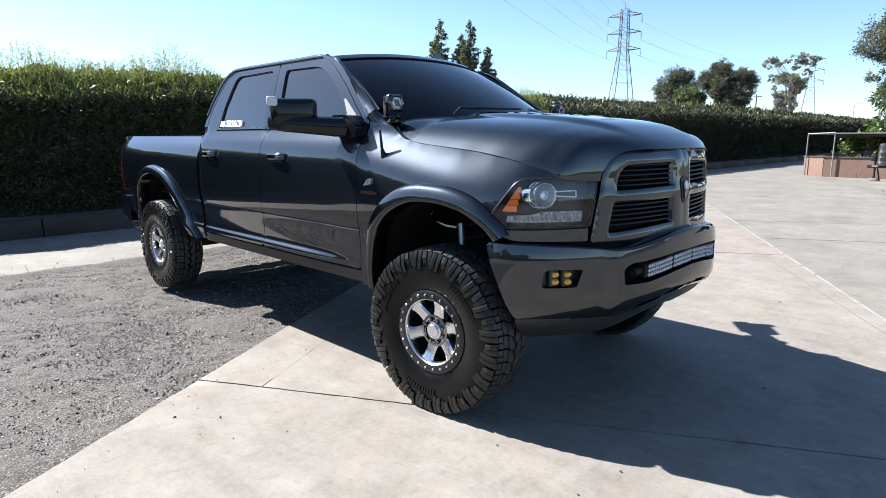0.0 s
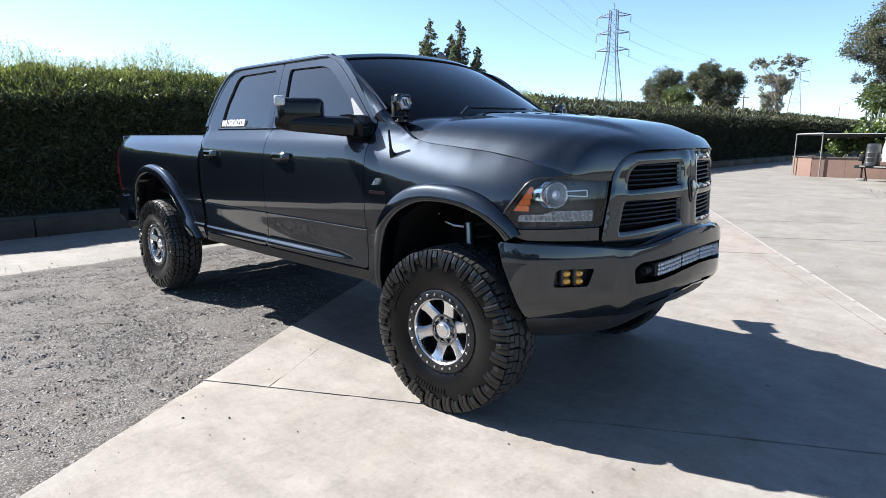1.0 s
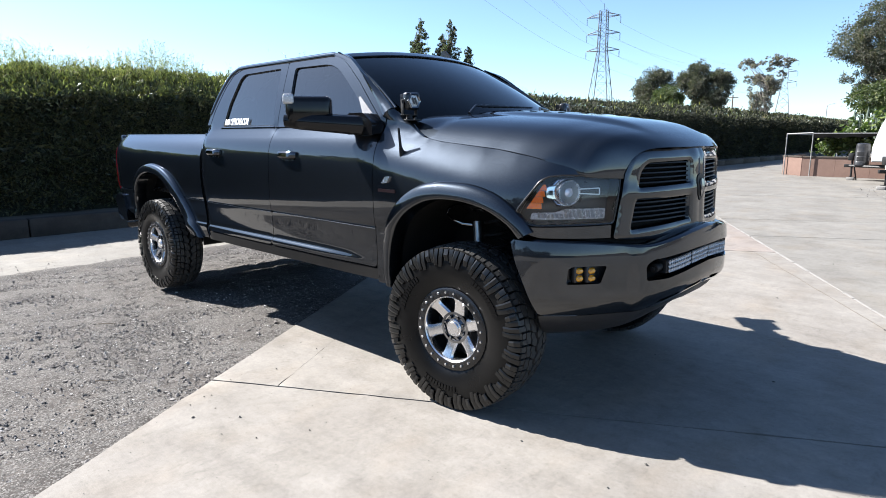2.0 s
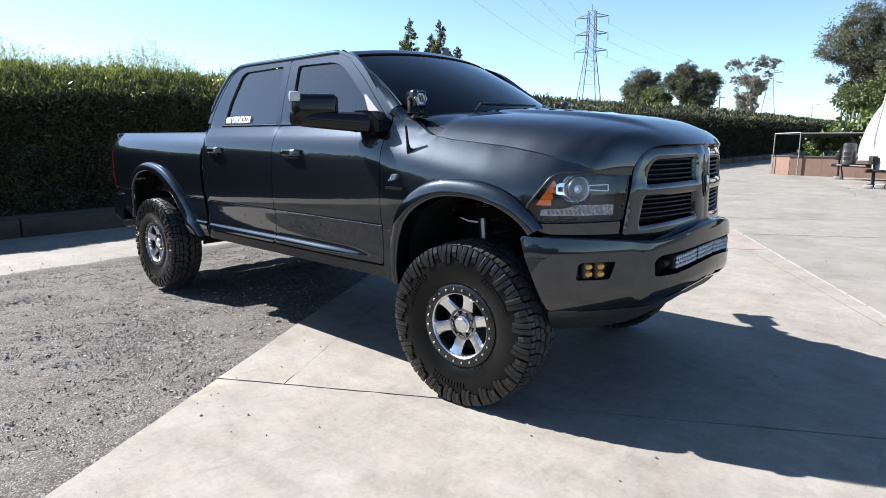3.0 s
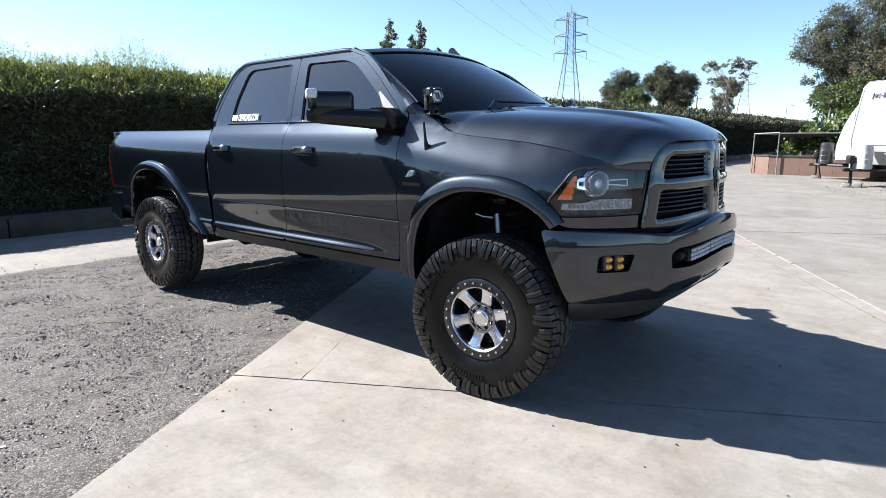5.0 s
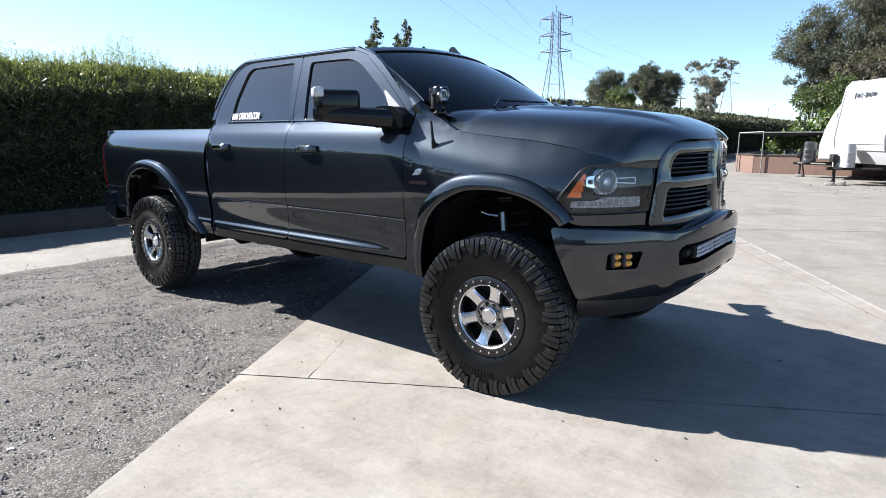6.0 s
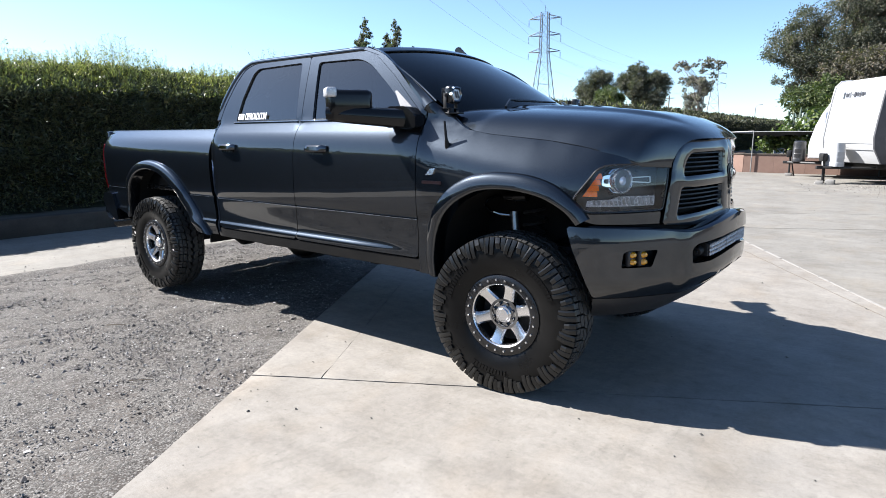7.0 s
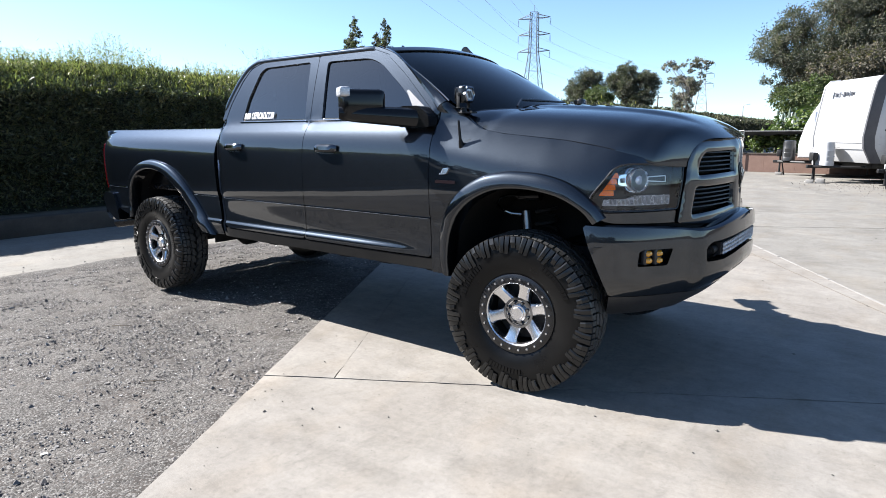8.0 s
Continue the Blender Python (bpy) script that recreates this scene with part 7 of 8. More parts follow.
# ---- tow mirrors ----
for sg in (-1, 1):
    mirror = new("side_mirror")
    mirror.parent = truck
    tagged(mirror, "large black towing mirror")
    ax = Vector((-0.157, sg * 0.242, 0)).normalized()
    fw = Vector((0.242, sg * 0.157 * 1.0, 0)).normalized()
    basis = Matrix((ax, fw, Vector((0, 0, 1)))).transposed()
    bm = bmesh.new()
    c = Vector((-0.955, sg * 1.165, 1.612))
    made = bmesh.ops.create_cube(bm, size=1.0)["verts"]
    for v in made:
        v.co = Vector((v.co.x * 0.285, v.co.y * 0.125, v.co.z * 0.178))
        if v.co.y > 0:
            v.co.x *= 0.86
            v.co.z *= 0.90
        if v.co.x > 0:
            v.co.y -= 0.01
    bmesh.ops.bevel(bm, geom=list(bm.edges), offset=0.034, segments=4, profile=0.5, affect="EDGES")
    bmesh.ops.transform(bm, matrix=Matrix.Translation(c) @ basis.to_4x4(), verts=bm.verts)
    part("housing", bm, PIANO, mirror)
    bm = bmesh.new()
    made = bmesh.ops.create_cube(bm, size=1.0)["verts"]
    for v in made:
        v.co = Vector((v.co.x * 0.062 + 0.116, v.co.y * 0.122 + 0.002, v.co.z * 0.056 + 0.064))
    bmesh.ops.bevel(bm, geom=list(bm.edges), offset=0.012, segments=3, profile=0.5, affect="EDGES")
    bmesh.ops.transform(bm, matrix=Matrix.Translation(c) @ basis.to_4x4(), verts=bm.verts)
    part("marker_lamp", bm, LED_CLEAR, mirror, "clear marker lamp at the outer corner")
    bm = bmesh.new()
    box(bm, (0.235, 0.006, 0.135), (0, -0.067, 0), 0.002)
    bmesh.ops.transform(bm, matrix=Matrix.Translation(c) @ basis.to_4x4(), verts=bm.verts)
    part("mirror_glass", bm, CHROME, mirror, "silvered mirror glass")
    bm = bmesh.new()
    rows = []
    a, b = Vector((-1.045, sg * 1.272, 1.556)), Vector((-0.665, sg * 0.925, 1.524))
    side = (b - a).cross(Vector((0, 0, 1))).normalized()
    for t in np.linspace(0, 1, 12):
        p = a.lerp(b, t)
        w = 0.062 - 0.019 * t
        h = 0.045 + 0.017 * t
        if t < 0.12:
            w, h = w * (0.72 + 0.28 * t / 0.12), h * (0.80 + 0.20 * t / 0.12)
        rows.append([p + side * (w * math.cos(q)) * (0.9 if abs(math.cos(q)) > 0.9 else 1) + Vector((0, 0, h * math.sin(q))) for q in np.linspace(0, math.tau, 15)])
    vs = skin(bm, rows)
    bmesh.ops.remove_doubles(bm, verts=bm.verts, dist=0.0005)
    bm.faces.new([v for v in vs[0][:-1] if v.is_valid])
    bm.faces.new([v for v in vs[-1][:-1] if v.is_valid])
    part("arm", bm, PIANO, mirror)
    bm = bmesh.new()
    on = side_of(sg)
    prism(bm, rounded([(-0.83, 1.475), (-0.60, 1.475), (-0.605, 1.545), (-0.68, 1.60), (-0.82, 1.60)], 0.02), lambda u, v: Vector((u, sg * 0.895, v)), (0, sg * 0.095, 0))
    part("mount", bm, PIANO, mirror)
    bm = bmesh.new()
    prism(bm, [(-0.71, 1.60), (-0.80, 1.60), (-0.87, 1.70), (-0.855, 1.705)], lambda u, v: Vector((u, sg * (flank(u, v) + 0.004), v)), (0, -sg * 0.012, 0))
    part("sail_panel", bm, TRIM_GREY, mirror, "pale triangular sail panel")

# ---- cube lamps at the windscreen base ----
for sg in (-1, 1):
    cube = new("pillar_lamp")
    cube.parent = truck
    tagged(cube, "small round LED lamp in a square black housing")
    c = Vector((-0.440, sg * 0.818, 1.662))
    turn = Vector((1, sg * 0.12, 0)).to_track_quat("Y", "Z").to_matrix().to_4x4()
    m = Matrix.Translation(c) @ turn
    bm = bmesh.new()
    box(bm, (0.098, 0.052, 0.098), (0, -0.020, 0), 0.016, segments=3)
    for k in range(3):
        box(bm, (0.080, 0.005, 0.080), (0, -0.052 - 0.009 * k, 0), 0.002)
    box(bm, (0.050, 0.030, 0.050), (0, -0.055, 0), 0.004)
    bmesh.ops.transform(bm, matrix=m, verts=bm.verts)
    part("housing", bm, TRIM_BLACK, cube)
    bm = bmesh.new()
    lathe(bm, [(0.036, 0.010), (0.043, 0.014), (0.047, 0.010), (0.047, 0.0), (0.036, 0.0)], 6, "Y", closed=True)
    bmesh.ops.transform(bm, matrix=m, verts=bm.verts)
    part("bezel", bm, DARK_CHROME, cube)
    bm = bmesh.new()
    lathe(bm, [(0.0005, 0.010), (0.02, 0.0095), (0.038, 0.006), (0.039, 0.0)], 6, "Y")
    bmesh.ops.transform(bm, matrix=m, verts=bm.verts)
    part("lens", bm, LED_CLEAR, cube, "hexagonal clear lens")
    for k in (-1, 1):
        bm = bmesh.new()
        box(bm, (0.010, 0.004, 0.040), (k * 0.009, 0.013, 0.0), 0.001, Matrix.Rotation(radians(22), 3, "Y"), 1)
        bmesh.ops.transform(bm, matrix=m, verts=bm.verts)
        part("lens_mark", bm, DARK_MARK, cube)
    bm = bmesh.new()
    for k in (-1, 1):
        box(bm, (0.022, 0.005, 0.085), c + Vector((-0.035, k * 0.053, -0.034)), 0.002)
        rod(bm, c + Vector((-0.035, k * 0.054, 0)), c + Vector((-0.035, k * 0.061, 0)), 0.009, 0.008, 8)
    box(bm, (0.030, 0.111, 0.005), c + Vector((-0.035, 0, -0.076)), 0.002)
    rod(bm, c + Vector((-0.033, 0, -0.078)), c + Vector((-0.030, sg * 0.004, -0.100)), 0.016, 0.020, 10)
    box(bm, (0.115, 0.055, 0.010), c + Vector((-0.010, sg * 0.006, -0.104)), 0.003)
    rod(bm, c + Vector((0.020, sg * 0.006, -0.100)), c + Vector((0.020, sg * 0.006, -0.090)), 0.009, 0.008, 6)
    part("bracket", bm, BLACK_STEEL, cube)

# ---- aerial on the right fender, badges, sticker ----
bm = bmesh.new()
base = Vector((-0.395, -0.958, 1.385))
rod(bm, base + Vector((0, 0.012, -0.035)), base + Vector((0, -0.006, 0.02)), 0.020, 0.010, 12)
rod(bm, base + Vector((0, -0.006, 0.02)), base + Vector((-0.008, -0.012, 0.125)), 0.0085, 0.006, 8)
part("aerial", bm, SLAT, truck, "short black stub aerial")
on = side_of(-1)
bm = bmesh.new()
sheet(bm, rounded([(-0.520, 1.203), (-0.466, 1.209), (-0.446, 1.246), (-0.488, 1.242), (-0.502, 1.221)], 0.007), [], on, 0.02, 0.010, off=0.010)
part("fender_badge", bm, BRIGHT, truck, "small chrome badge")
bm = bmesh.new()
sheet(bm, rounded([(-0.545, 1.155), (-0.405, 1.155), (-0.405, 1.172), (-0.545, 1.172)], 0.004), [], on, 0.03, 0.006, off=0.008)
part("fender_badge", bm, BADGE_RED, truck, "thin dark red name badge, plain")


def lettering(text, size, place, mat, parent, label):
    cu = bpy.data.curves.new("lettering", "FONT")
    cu.body, cu.size, cu.extrude, cu.resolution_u, cu.offset = text, size, 0.0, 3, 0.0006
    cu.space_character = 0.88
    tmp = bpy.data.objects.new("lettering", cu)
    scene.collection.objects.link(tmp)
    me = bpy.data.meshes.new_from_object(tmp.evaluated_get(bpy.context.evaluated_depsgraph_get()))
    bpy.data.objects.remove(tmp)
    for v in me.vertices:
        v.co = place(v.co.x, v.co.y)
    me.materials.clear()
    me.materials.append(mat)
    ob = new("lettering", me)
    ob.parent = parent
    return tagged(ob, label)


rear_doors = [o for o in truck.children if o.name.startswith("rear_door")]
right_rear = min(rear_doors, key=lambda o: sum(v.co.y for v in o.data.vertices) / len(o.data.vertices))
lettering("OFFROAD.COM", 0.062, lambda u, v: on(-2.400 + u * 0.66, 1.552 + v * 1.15, 0.0), STICKER, right_rear, "white vinyl web address")
for k in range(3):
    bm = bmesh.new()
    x = -2.487 + k * 0.026
    sheet(bm, [(x, 1.553), (x + 0.018, 1.553), (x + 0.020, 1.597), (x + 0.004, 1.597)], [], on, 0.02, 0.001, off=0.0)
    part("vinyl_mark", bm, STICKER, right_rear)

# ---- cabin seen dimly through the glass ----
for x in (-1.45, -2.25):
    for y in (-0.42, 0.42):
        bm = bmesh.new()
        box(bm, (0.5, 0.52, 0.16), (x, y, 1.02), 0.05)
        box(bm, (0.16, 0.50, 0.62), (x - 0.25, y, 1.33), 0.05, Matrix.Rotation(radians(-12), 3, "Y"))
        box(bm, (0.10, 0.26, 0.17), (x - 0.33, y, 1.74), 0.04)
        part("seat", bm, CABIN, truck)
bm = bmesh.new()
skin(bm, [[(-0.50, y, 1.50), (-0.66, y, 1.52), (-0.85, y, 1.49), (-0.90, y, 1.40), (-0.84, y, 1.0)] for y in np.linspace(-0.84, 0.84, 9)])
part("dashboard", bm, CABIN, truck)
bm = bmesh.new()
pts = [Vector((-1.02, 0.42, 1.42)) + Matrix.Rotation(radians(25), 3, "Y") @ Vector((0, 0.19 * math.cos(q), 0.19 * math.sin(q))) for q in np.linspace(0, math.tau, 25)]
tube(bm, pts, 0.016, 8)
rod(bm, (-1.02, 0.42, 1.42), (-0.85, 0.42, 1.34), 0.03)
part("steering_wheel", bm, CABIN, truck)

# ---- frame and axles ----
for y in (-0.42, 0.42):
    bm = bmesh.new()
    box(bm, (5.4, 0.07, 0.15), (-2.0, y, 0.70), 0.012)
    part("frame_rail", bm, BLACK_STEEL, truck)
for x in (0.0, -3.8):
    bm = bmesh.new()
    rod(bm, (x, -0.72, 0.465), (x, 0.72, 0.465), 0.05, sides=14)
    lathe(bm, [(0.02, -0.16), (0.10, -0.13), (0.165, -0.05), (0.165, 0.05), (0.10, 0.13), (0.02, 0.16)], 18, "Y", (x, 0.18 if x == 0 else 0.0, 0.465))
    part("axle", bm, BLACK_STEEL, truck)
bm = bmesh.new()
rod(bm, (-0.7, 0.05, 0.62), (-3.7, 0.0, 0.50), 0.045, sides=12)
part("drive_shaft", bm, BLACK_STEEL, truck)
bm = bmesh.new()
box(bm, (1.3, 0.42, 0.20), (-1.1, 0.0, 0.66), 0.05)
part("gearbox", bm, BLACK_STEEL, truck)
bm = bmesh.new()
tube(bm, [(-0.9, -0.30, 0.60), (-2.4, -0.34, 0.60), (-3.3, -0.50, 0.62), (-3.9, -0.56, 0.88), (-4.4, -0.58, 0.62), (-4.75, -0.62, 0.56)], 0.045, 10)
part("exhaust_pipe", bm, STEEL, truck)
for sg in (-1, 1):
    bm = bmesh.new()
    rod(bm, (-0.16, sg * 0.54, 0.50), (-0.18, sg * 0.54, 0.84), 0.036, sides=12)
    part("shock_absorber", bm, BLACK_STEEL, truck)
    bm = bmesh.new()
    rod(bm, (-0.18, sg * 0.54, 0.84), (-0.20, sg * 0.53, 0.97), 0.026, sides=12)
    part("shock_sleeve", bm, SHOCK_SILVER, truck, "silver shock absorber sleeve")
    bm = bmesh.new()
    coil = [Vector((-0.06 + 0.065 * math.cos(q), sg * 0.52 + 0.065 * math.sin(q), 0.55 + 0.012 * q)) for q in np.linspace(0, 12 * math.pi, 120)]
    tube(bm, coil, 0.010, 6)
    part("coil_spring", bm, BLACK_STEEL, truck)
    bm = bmesh.new()
    hose = [Vector((x, sg * y, z)) for x, y, z in ((-0.18, 0.658, 1.074), (-0.25, 0.656, 1.073), (-0.315, 0.652, 1.052), (-0.344, 0.640, 1.013), (-0.330, 0.600, 0.972), (-0.285, 0.565, 0.951), (-0.225, 0.542, 0.947))]
    tube(bm, hose, 0.0085, 8)
    part("brake_hose", bm, DARK_CHROME, truck, "braided steel hose")
    bm = bmesh.new()
    rod(bm, hose[0] + Vector((-0.012, 0, 0)), hose[0] + Vector((0.012, 0, 0)), 0.020, sides=14)
    rod(bm, hose[0] + Vector((0.010, 0, 0.002)), hose[0] + Vector((0.150, sg * 0.01, 0.010)), 0.030, sides=18)
    rod(bm, hose[0] + Vector((0.060, 0, 0.004)), hose[0] + Vector((0.072, 0, 0.005)), 0.034, sides=18)
    part("shock_reservoir", bm, PIANO, truck, "black shock absorber reservoir")
    bm = bmesh.new()
    tube(bm, [(-4.4, sg * 0.52, 0.62), (-4.1, sg * 0.52, 0.55), (-3.8, sg * 0.52, 0.53), (-3.4, sg * 0.52, 0.56), (-3.0, sg * 0.52, 0.64)], 0.035, 6)
    part("leaf_spring", bm, BLACK_STEEL, truck)


# ---- wheels: built once for the right side, hub at the origin, outer face towards -y ----
def tread_block(bm, corners, r0, r1, shrink=0.92):
    """A raised block on the tyre's crown from corners (angle, y)."""
    corners = [(a, y * 0.88) for a, y in corners]
    ca, cy = sum(c[0] for c in corners) / len(corners), sum(c[1] for c in corners) / len(corners)
    low = [bm.verts.new((r0 * math.cos(a), y, r0 * math.sin(a))) for a, y in corners]
    top = []
    for a, y in corners:
        a2, y2 = ca + (a - ca) * shrink, cy + (y - cy) * shrink
        drop = 0.016 * (max(0.0, abs(y2) - 0.07) / 0.066) ** 2
        top.append(bm.verts.new(((r1 - drop) * math.cos(a2), y2, (r1 - drop) * math.sin(a2))))
    n = len(corners)
    bm.faces.new(top)
    for k in range(n):
        bm.faces.new((low[k], low[(k + 1) % n], top[(k + 1) % n], top[k]))


wheel = new("wheel")
bm = bmesh.new()
lathe(bm, [(0.218, -0.128), (0.225, -0.130), (0.226, -0.118), (0.206, -0.108), (0.200, -0.06), (0.190, 0.0), (0.195, 0.10), (0.22, 0.125), (0.222, 0.13), (0.205, 0.132)], 48, "Y")
for f in [f for f in bm.faces if len(f.verts) > 4]:
    bm.faces.remove(f)
part("rim_barrel", bm, BLACK_STEEL, wheel)
bm = bmesh.new()
prof = [(0.226, -0.125), (0.243, -0.139), (0.262, -0.147), (0.285, -0.154), (0.310, -0.1595), (0.338, -0.1635), (0.362, -0.1635), (0.385, -0.1605), (0.408, -0.156), (0.430, -0.149), (0.440, -0.136), (0.447, -0.10), (0.452, -0.04), (0.4525, 0.0),
        (0.452, 0.04), (0.447, 0.10), (0.440, 0.136), (0.430, 0.152), (0.400, 0.161), (0.350, 0.1635), (0.30, 0.158), (0.262, 0.150), (0.245, 0.146), (0.226, 0.125)]
lathe(bm, prof, 72, "Y", closed=True)
part("tyre", bm, SIDEWALL, wheel, "off-road tyre", 60)
bm = bmesh.new()
N = 40
step = math.tau / N
for k in range(N):
    a = k * step
    for sg in (-1, 1):
        b = a + (0.5 * step if sg > 0 else 0)
        # shoulder lugs, long and short by turns, each cut by a slit, and two hooked rows in the middle
        far = 0.156 if k % 2 else 0.150
        tread_block(bm, [(b + (u + 5.5 * min(y, 0.08)) * step, sg * y) for u, y in ((-0.45, 0.076), (-0.08, 0.071), (0.10, 0.082), (0.41, 0.075), (0.45, 0.112), (-0.02, 0.116), (-0.43, 0.110))], 0.446, 0.474, 0.955)
        tread_block(bm, [(b + (u + 5.5 * min(y, 0.08)) * step, sg * y) for u, y in ((-0.43, 0.117), (-0.05, 0.122), (-0.05, far), (-0.40, far))], 0.440, 0.475, 0.95)
        tread_block(bm, [(b + (u + 5.5 * min(y, 0.08)) * step, sg * y) for u, y in ((0.02, 0.122), (0.45, 0.118), (0.42, far - 0.004), (0.02, far - 0.004))], 0.440, 0.473, 0.95)
        tread_block(bm, [(b + (u + 5.5 * min(y, 0.08)) * step, sg * y) for u, y in ((-0.46, 0.010), (0.04, 0.003), (0.20, 0.022), (0.46, 0.028), (0.40, 0.064), (0.12, 0.072), (-0.08, 0.060), (-0.48, 0.066), (-0.55, 0.038))], 0.452, 0.475, 0.95)
tagged(part("tread", bm, RUBBER, wheel, "deep blocky tread with shoulder lugs", 25), kind="stuff")
# raised lugs run over the shoulder onto the sidewall
bm = bmesh.new()
for k in range(N):
    for q, (r0, r1, y, wd) in enumerate(((0.364 if k % 2 else 0.388, 0.462, -0.1580 if k % 2 else -0.1550, 0.36), )):
        a = k * step + (0.52 * step if q else 0.0)
        aw = wd * step
        tilt = 0.06 if k % 2 else -0.02
        # each lug is cut by a slit into two nearly flat blocks of uneven height
        for s0, s1, lift in ((-1.02, -0.08, 0.0075), (0.07, 1.04, 0.0115)):
            inner = r0 + (0.010 if s0 > 0 else 0.0)
            ridge = s0 + (s1 - s0) * 0.72
            low, top = [], []
            for r, lean, yy in ((inner, tilt * 0.5, y - 0.001), (0.5 * (inner + r1), tilt * 0.15, y - 0.004), (r1, 0.0, -0.146)):
                for s, up in ((s0, lift * 0.8), (ridge, lift), (s1, lift * 0.75)):
                    t = a + aw * s * 1.18 + lean
                    top.append(bm.verts.new((r * math.cos(t), yy - up - 0.002, r * math.sin(t))))
            for m in (0, 3):
                for c in (0, 1):
                    bm.faces.new((top[m + c], top[m + c + 1], top[m + c + 4], top[m + c + 3]))
            edge = [top[c] for c in (0, 1, 2, 5, 8, 7, 6, 3)]
            mid = sum((v.co for v in edge), Vector()) / 8
            low = [bm.verts.new((mid.x + (v.co.x - mid.x) * 1.10, -0.145, mid.z + (v.co.z - mid.z) * 1.10)) for v in edge]
            for c in range(8):
                bm.faces.new((low[c], low[(c + 1) % 8], edge[(c + 1) % 8], edge[c]))
bmesh.ops.recalc_face_normals(bm, faces=bm.faces[:])
tagged(part("sidewall_relief", bm, LUG, wheel, "raised lugs round the shoulder", 25), kind="stuff")
for centre in (-1.75, 0.75, 2.6):
    for k in range(11):
        a = centre + (k - 5) * 0.062
        bm = bmesh.new()
        pts = [(0.328, a - 0.019), (0.328, a + 0.023), (0.357, a + 0.017), (0.357, a - 0.025)]
        low = [bm.verts.new((r * math.cos(t), -0.155, r * math.sin(t))) for r, t in pts]
        top = [bm.verts.new((r * math.cos(t) * 0.999, -0.1690, r * math.sin(t) * 0.999)) for r, t in pts]
        bm.faces.new(top)
        for j in range(4):
            bm.faces.new((low[j], low[(j + 1) % 4], top[(j + 1) % 4], top[j]))
        part("raised_mark", bm, SIDEWALL, wheel)
bm = bmesh.new()
lathe(bm, [(0.188, -0.124), (0.188, -0.140), (0.192, -0.145), (0.232, -0.146), (0.240, -0.141), (0.243, -0.128)], 64, "Y", closed=True)
part("beadlock_ring", bm, TRIM_BLACK, wheel, "black beadlock ring")
bolt_me = None
for k in range(24):
    a = (k + 0.5) * math.tau / 24
    if bolt_me is None:
        bm = bmesh.new()
        lathe(bm, [(0.0002, -0.009), (0.0062, -0.009), (0.0076, -0.006), (0.0076, 0.0)], 6, "Y")
        ob = part("beadlock_bolt", bm, MACHINED, wheel)
        bolt_me = ob.data
    else:
        ob = new("beadlock_bolt", bolt_me)
        ob.parent = wheel
    ob.matrix_basis = pose(0.213 * math.cos(a), -0.1455, 0.213 * math.sin(a))
# six spokes, each flared at the rim and at the hub
spoke_me = None
for k in range(6):
    a = (k + 0.27) * math.tau / 6
    if spoke_me is None:
        bm = bmesh.new()
        rows = []
        for r, w, y in ((0.070, 0.040, -0.098), (0.090, 0.0365, -0.101), (0.115, 0.0340, -0.105), (0.140, 0.0335, -0.112), (0.160, 0.0350, -0.119), (0.174, 0.041, -0.124), (0.187, 0.054, -0.128)):
            rows.append([(r, y + 0.050, -w * 1.02), (r, y + 0.012, -w), (r, y + 0.001, -w * 0.72), (r, y - 0.0005, -w * 0.45), (r, y - 0.0005, w * 0.45), (r, y + 0.001, w * 0.72), (r, y + 0.012, w), (r, y + 0.050, w * 1.02)])
        skin(bm, rows)
        ob = part("spoke", bm, MACHINED, wheel, "machined alloy spoke", 28)
        spoke_me = ob.data
    else:
        ob = tagged(new("spoke", spoke_me), "machined alloy spoke")
        ob.parent = wheel
    ob.matrix_basis = pose(0, 0, 0, 0, -math.degrees(a), 0)
bm = bmesh.new()
lathe(bm, [(0.190, -0.142), (0.183, -0.136), (0.179, -0.120), (0.182, -0.09)], 60, "Y")
for f in [f for f in bm.faces if len(f.verts) > 4]:
    bm.faces.remove(f)
part("rim_lip", bm, MACHINED, wheel, "polished rim lip")
bm = bmesh.new()
lathe(bm, [(0.0005, -0.075), (0.085, -0.075), (0.094, -0.090), (0.092, -0.102), (0.078, -0.104), (0.074, -0.092), (0.0005, -0.092)], 40, "Y")
part("hub_face", bm, DARK_CHROME, wheel, "dark hub face")
nut_me = None
for k in range(8):
    a = (k + 0.5) * math.tau / 8
    if nut_me is None:
        bm = bmesh.new()
        lathe(bm, [(0.0003, -0.028), (0.007, -0.028), (0.0105, -0.022), (0.0115, 0.0)], 6, "Y")
        ob = part("lug_nut", bm, DARK_CHROME, wheel)
        nut_me = ob.data
    else:
        ob = new("lug_nut", nut_me)
        ob.parent = wheel
    ob.matrix_basis = pose(0.0655 * math.cos(a), -0.084, 0.0655 * math.sin(a))
bm = bmesh.new()
lathe(bm, [(0.0005, -0.121), (0.034, -0.121), (0.037, -0.118), (0.038, -0.112), (0.046, -0.112), (0.050, -0.108), (0.050, -0.085)], 36, "Y")
part("centre_cap", bm, MACHINED, wheel, "round alloy centre cap")
bm = bmesh.new()
lathe(bm, [(0.0005, -0.03), (0.168, -0.03), (0.172, -0.026), (0.172, 0.0), (0.168, 0.004), (0.0005, 0.004)], 40, "Y")
part("brake_disc", bm, BLACK_STEEL, wheel)
bm = bmesh.new()
lathe(bm, [(0.0005, 0.02), (0.198, 0.02), (0.198, 0.024), (0.0005, 0.024)], 32, "Y")
part("brake_shield", bm, WELL_BLACK, wheel)

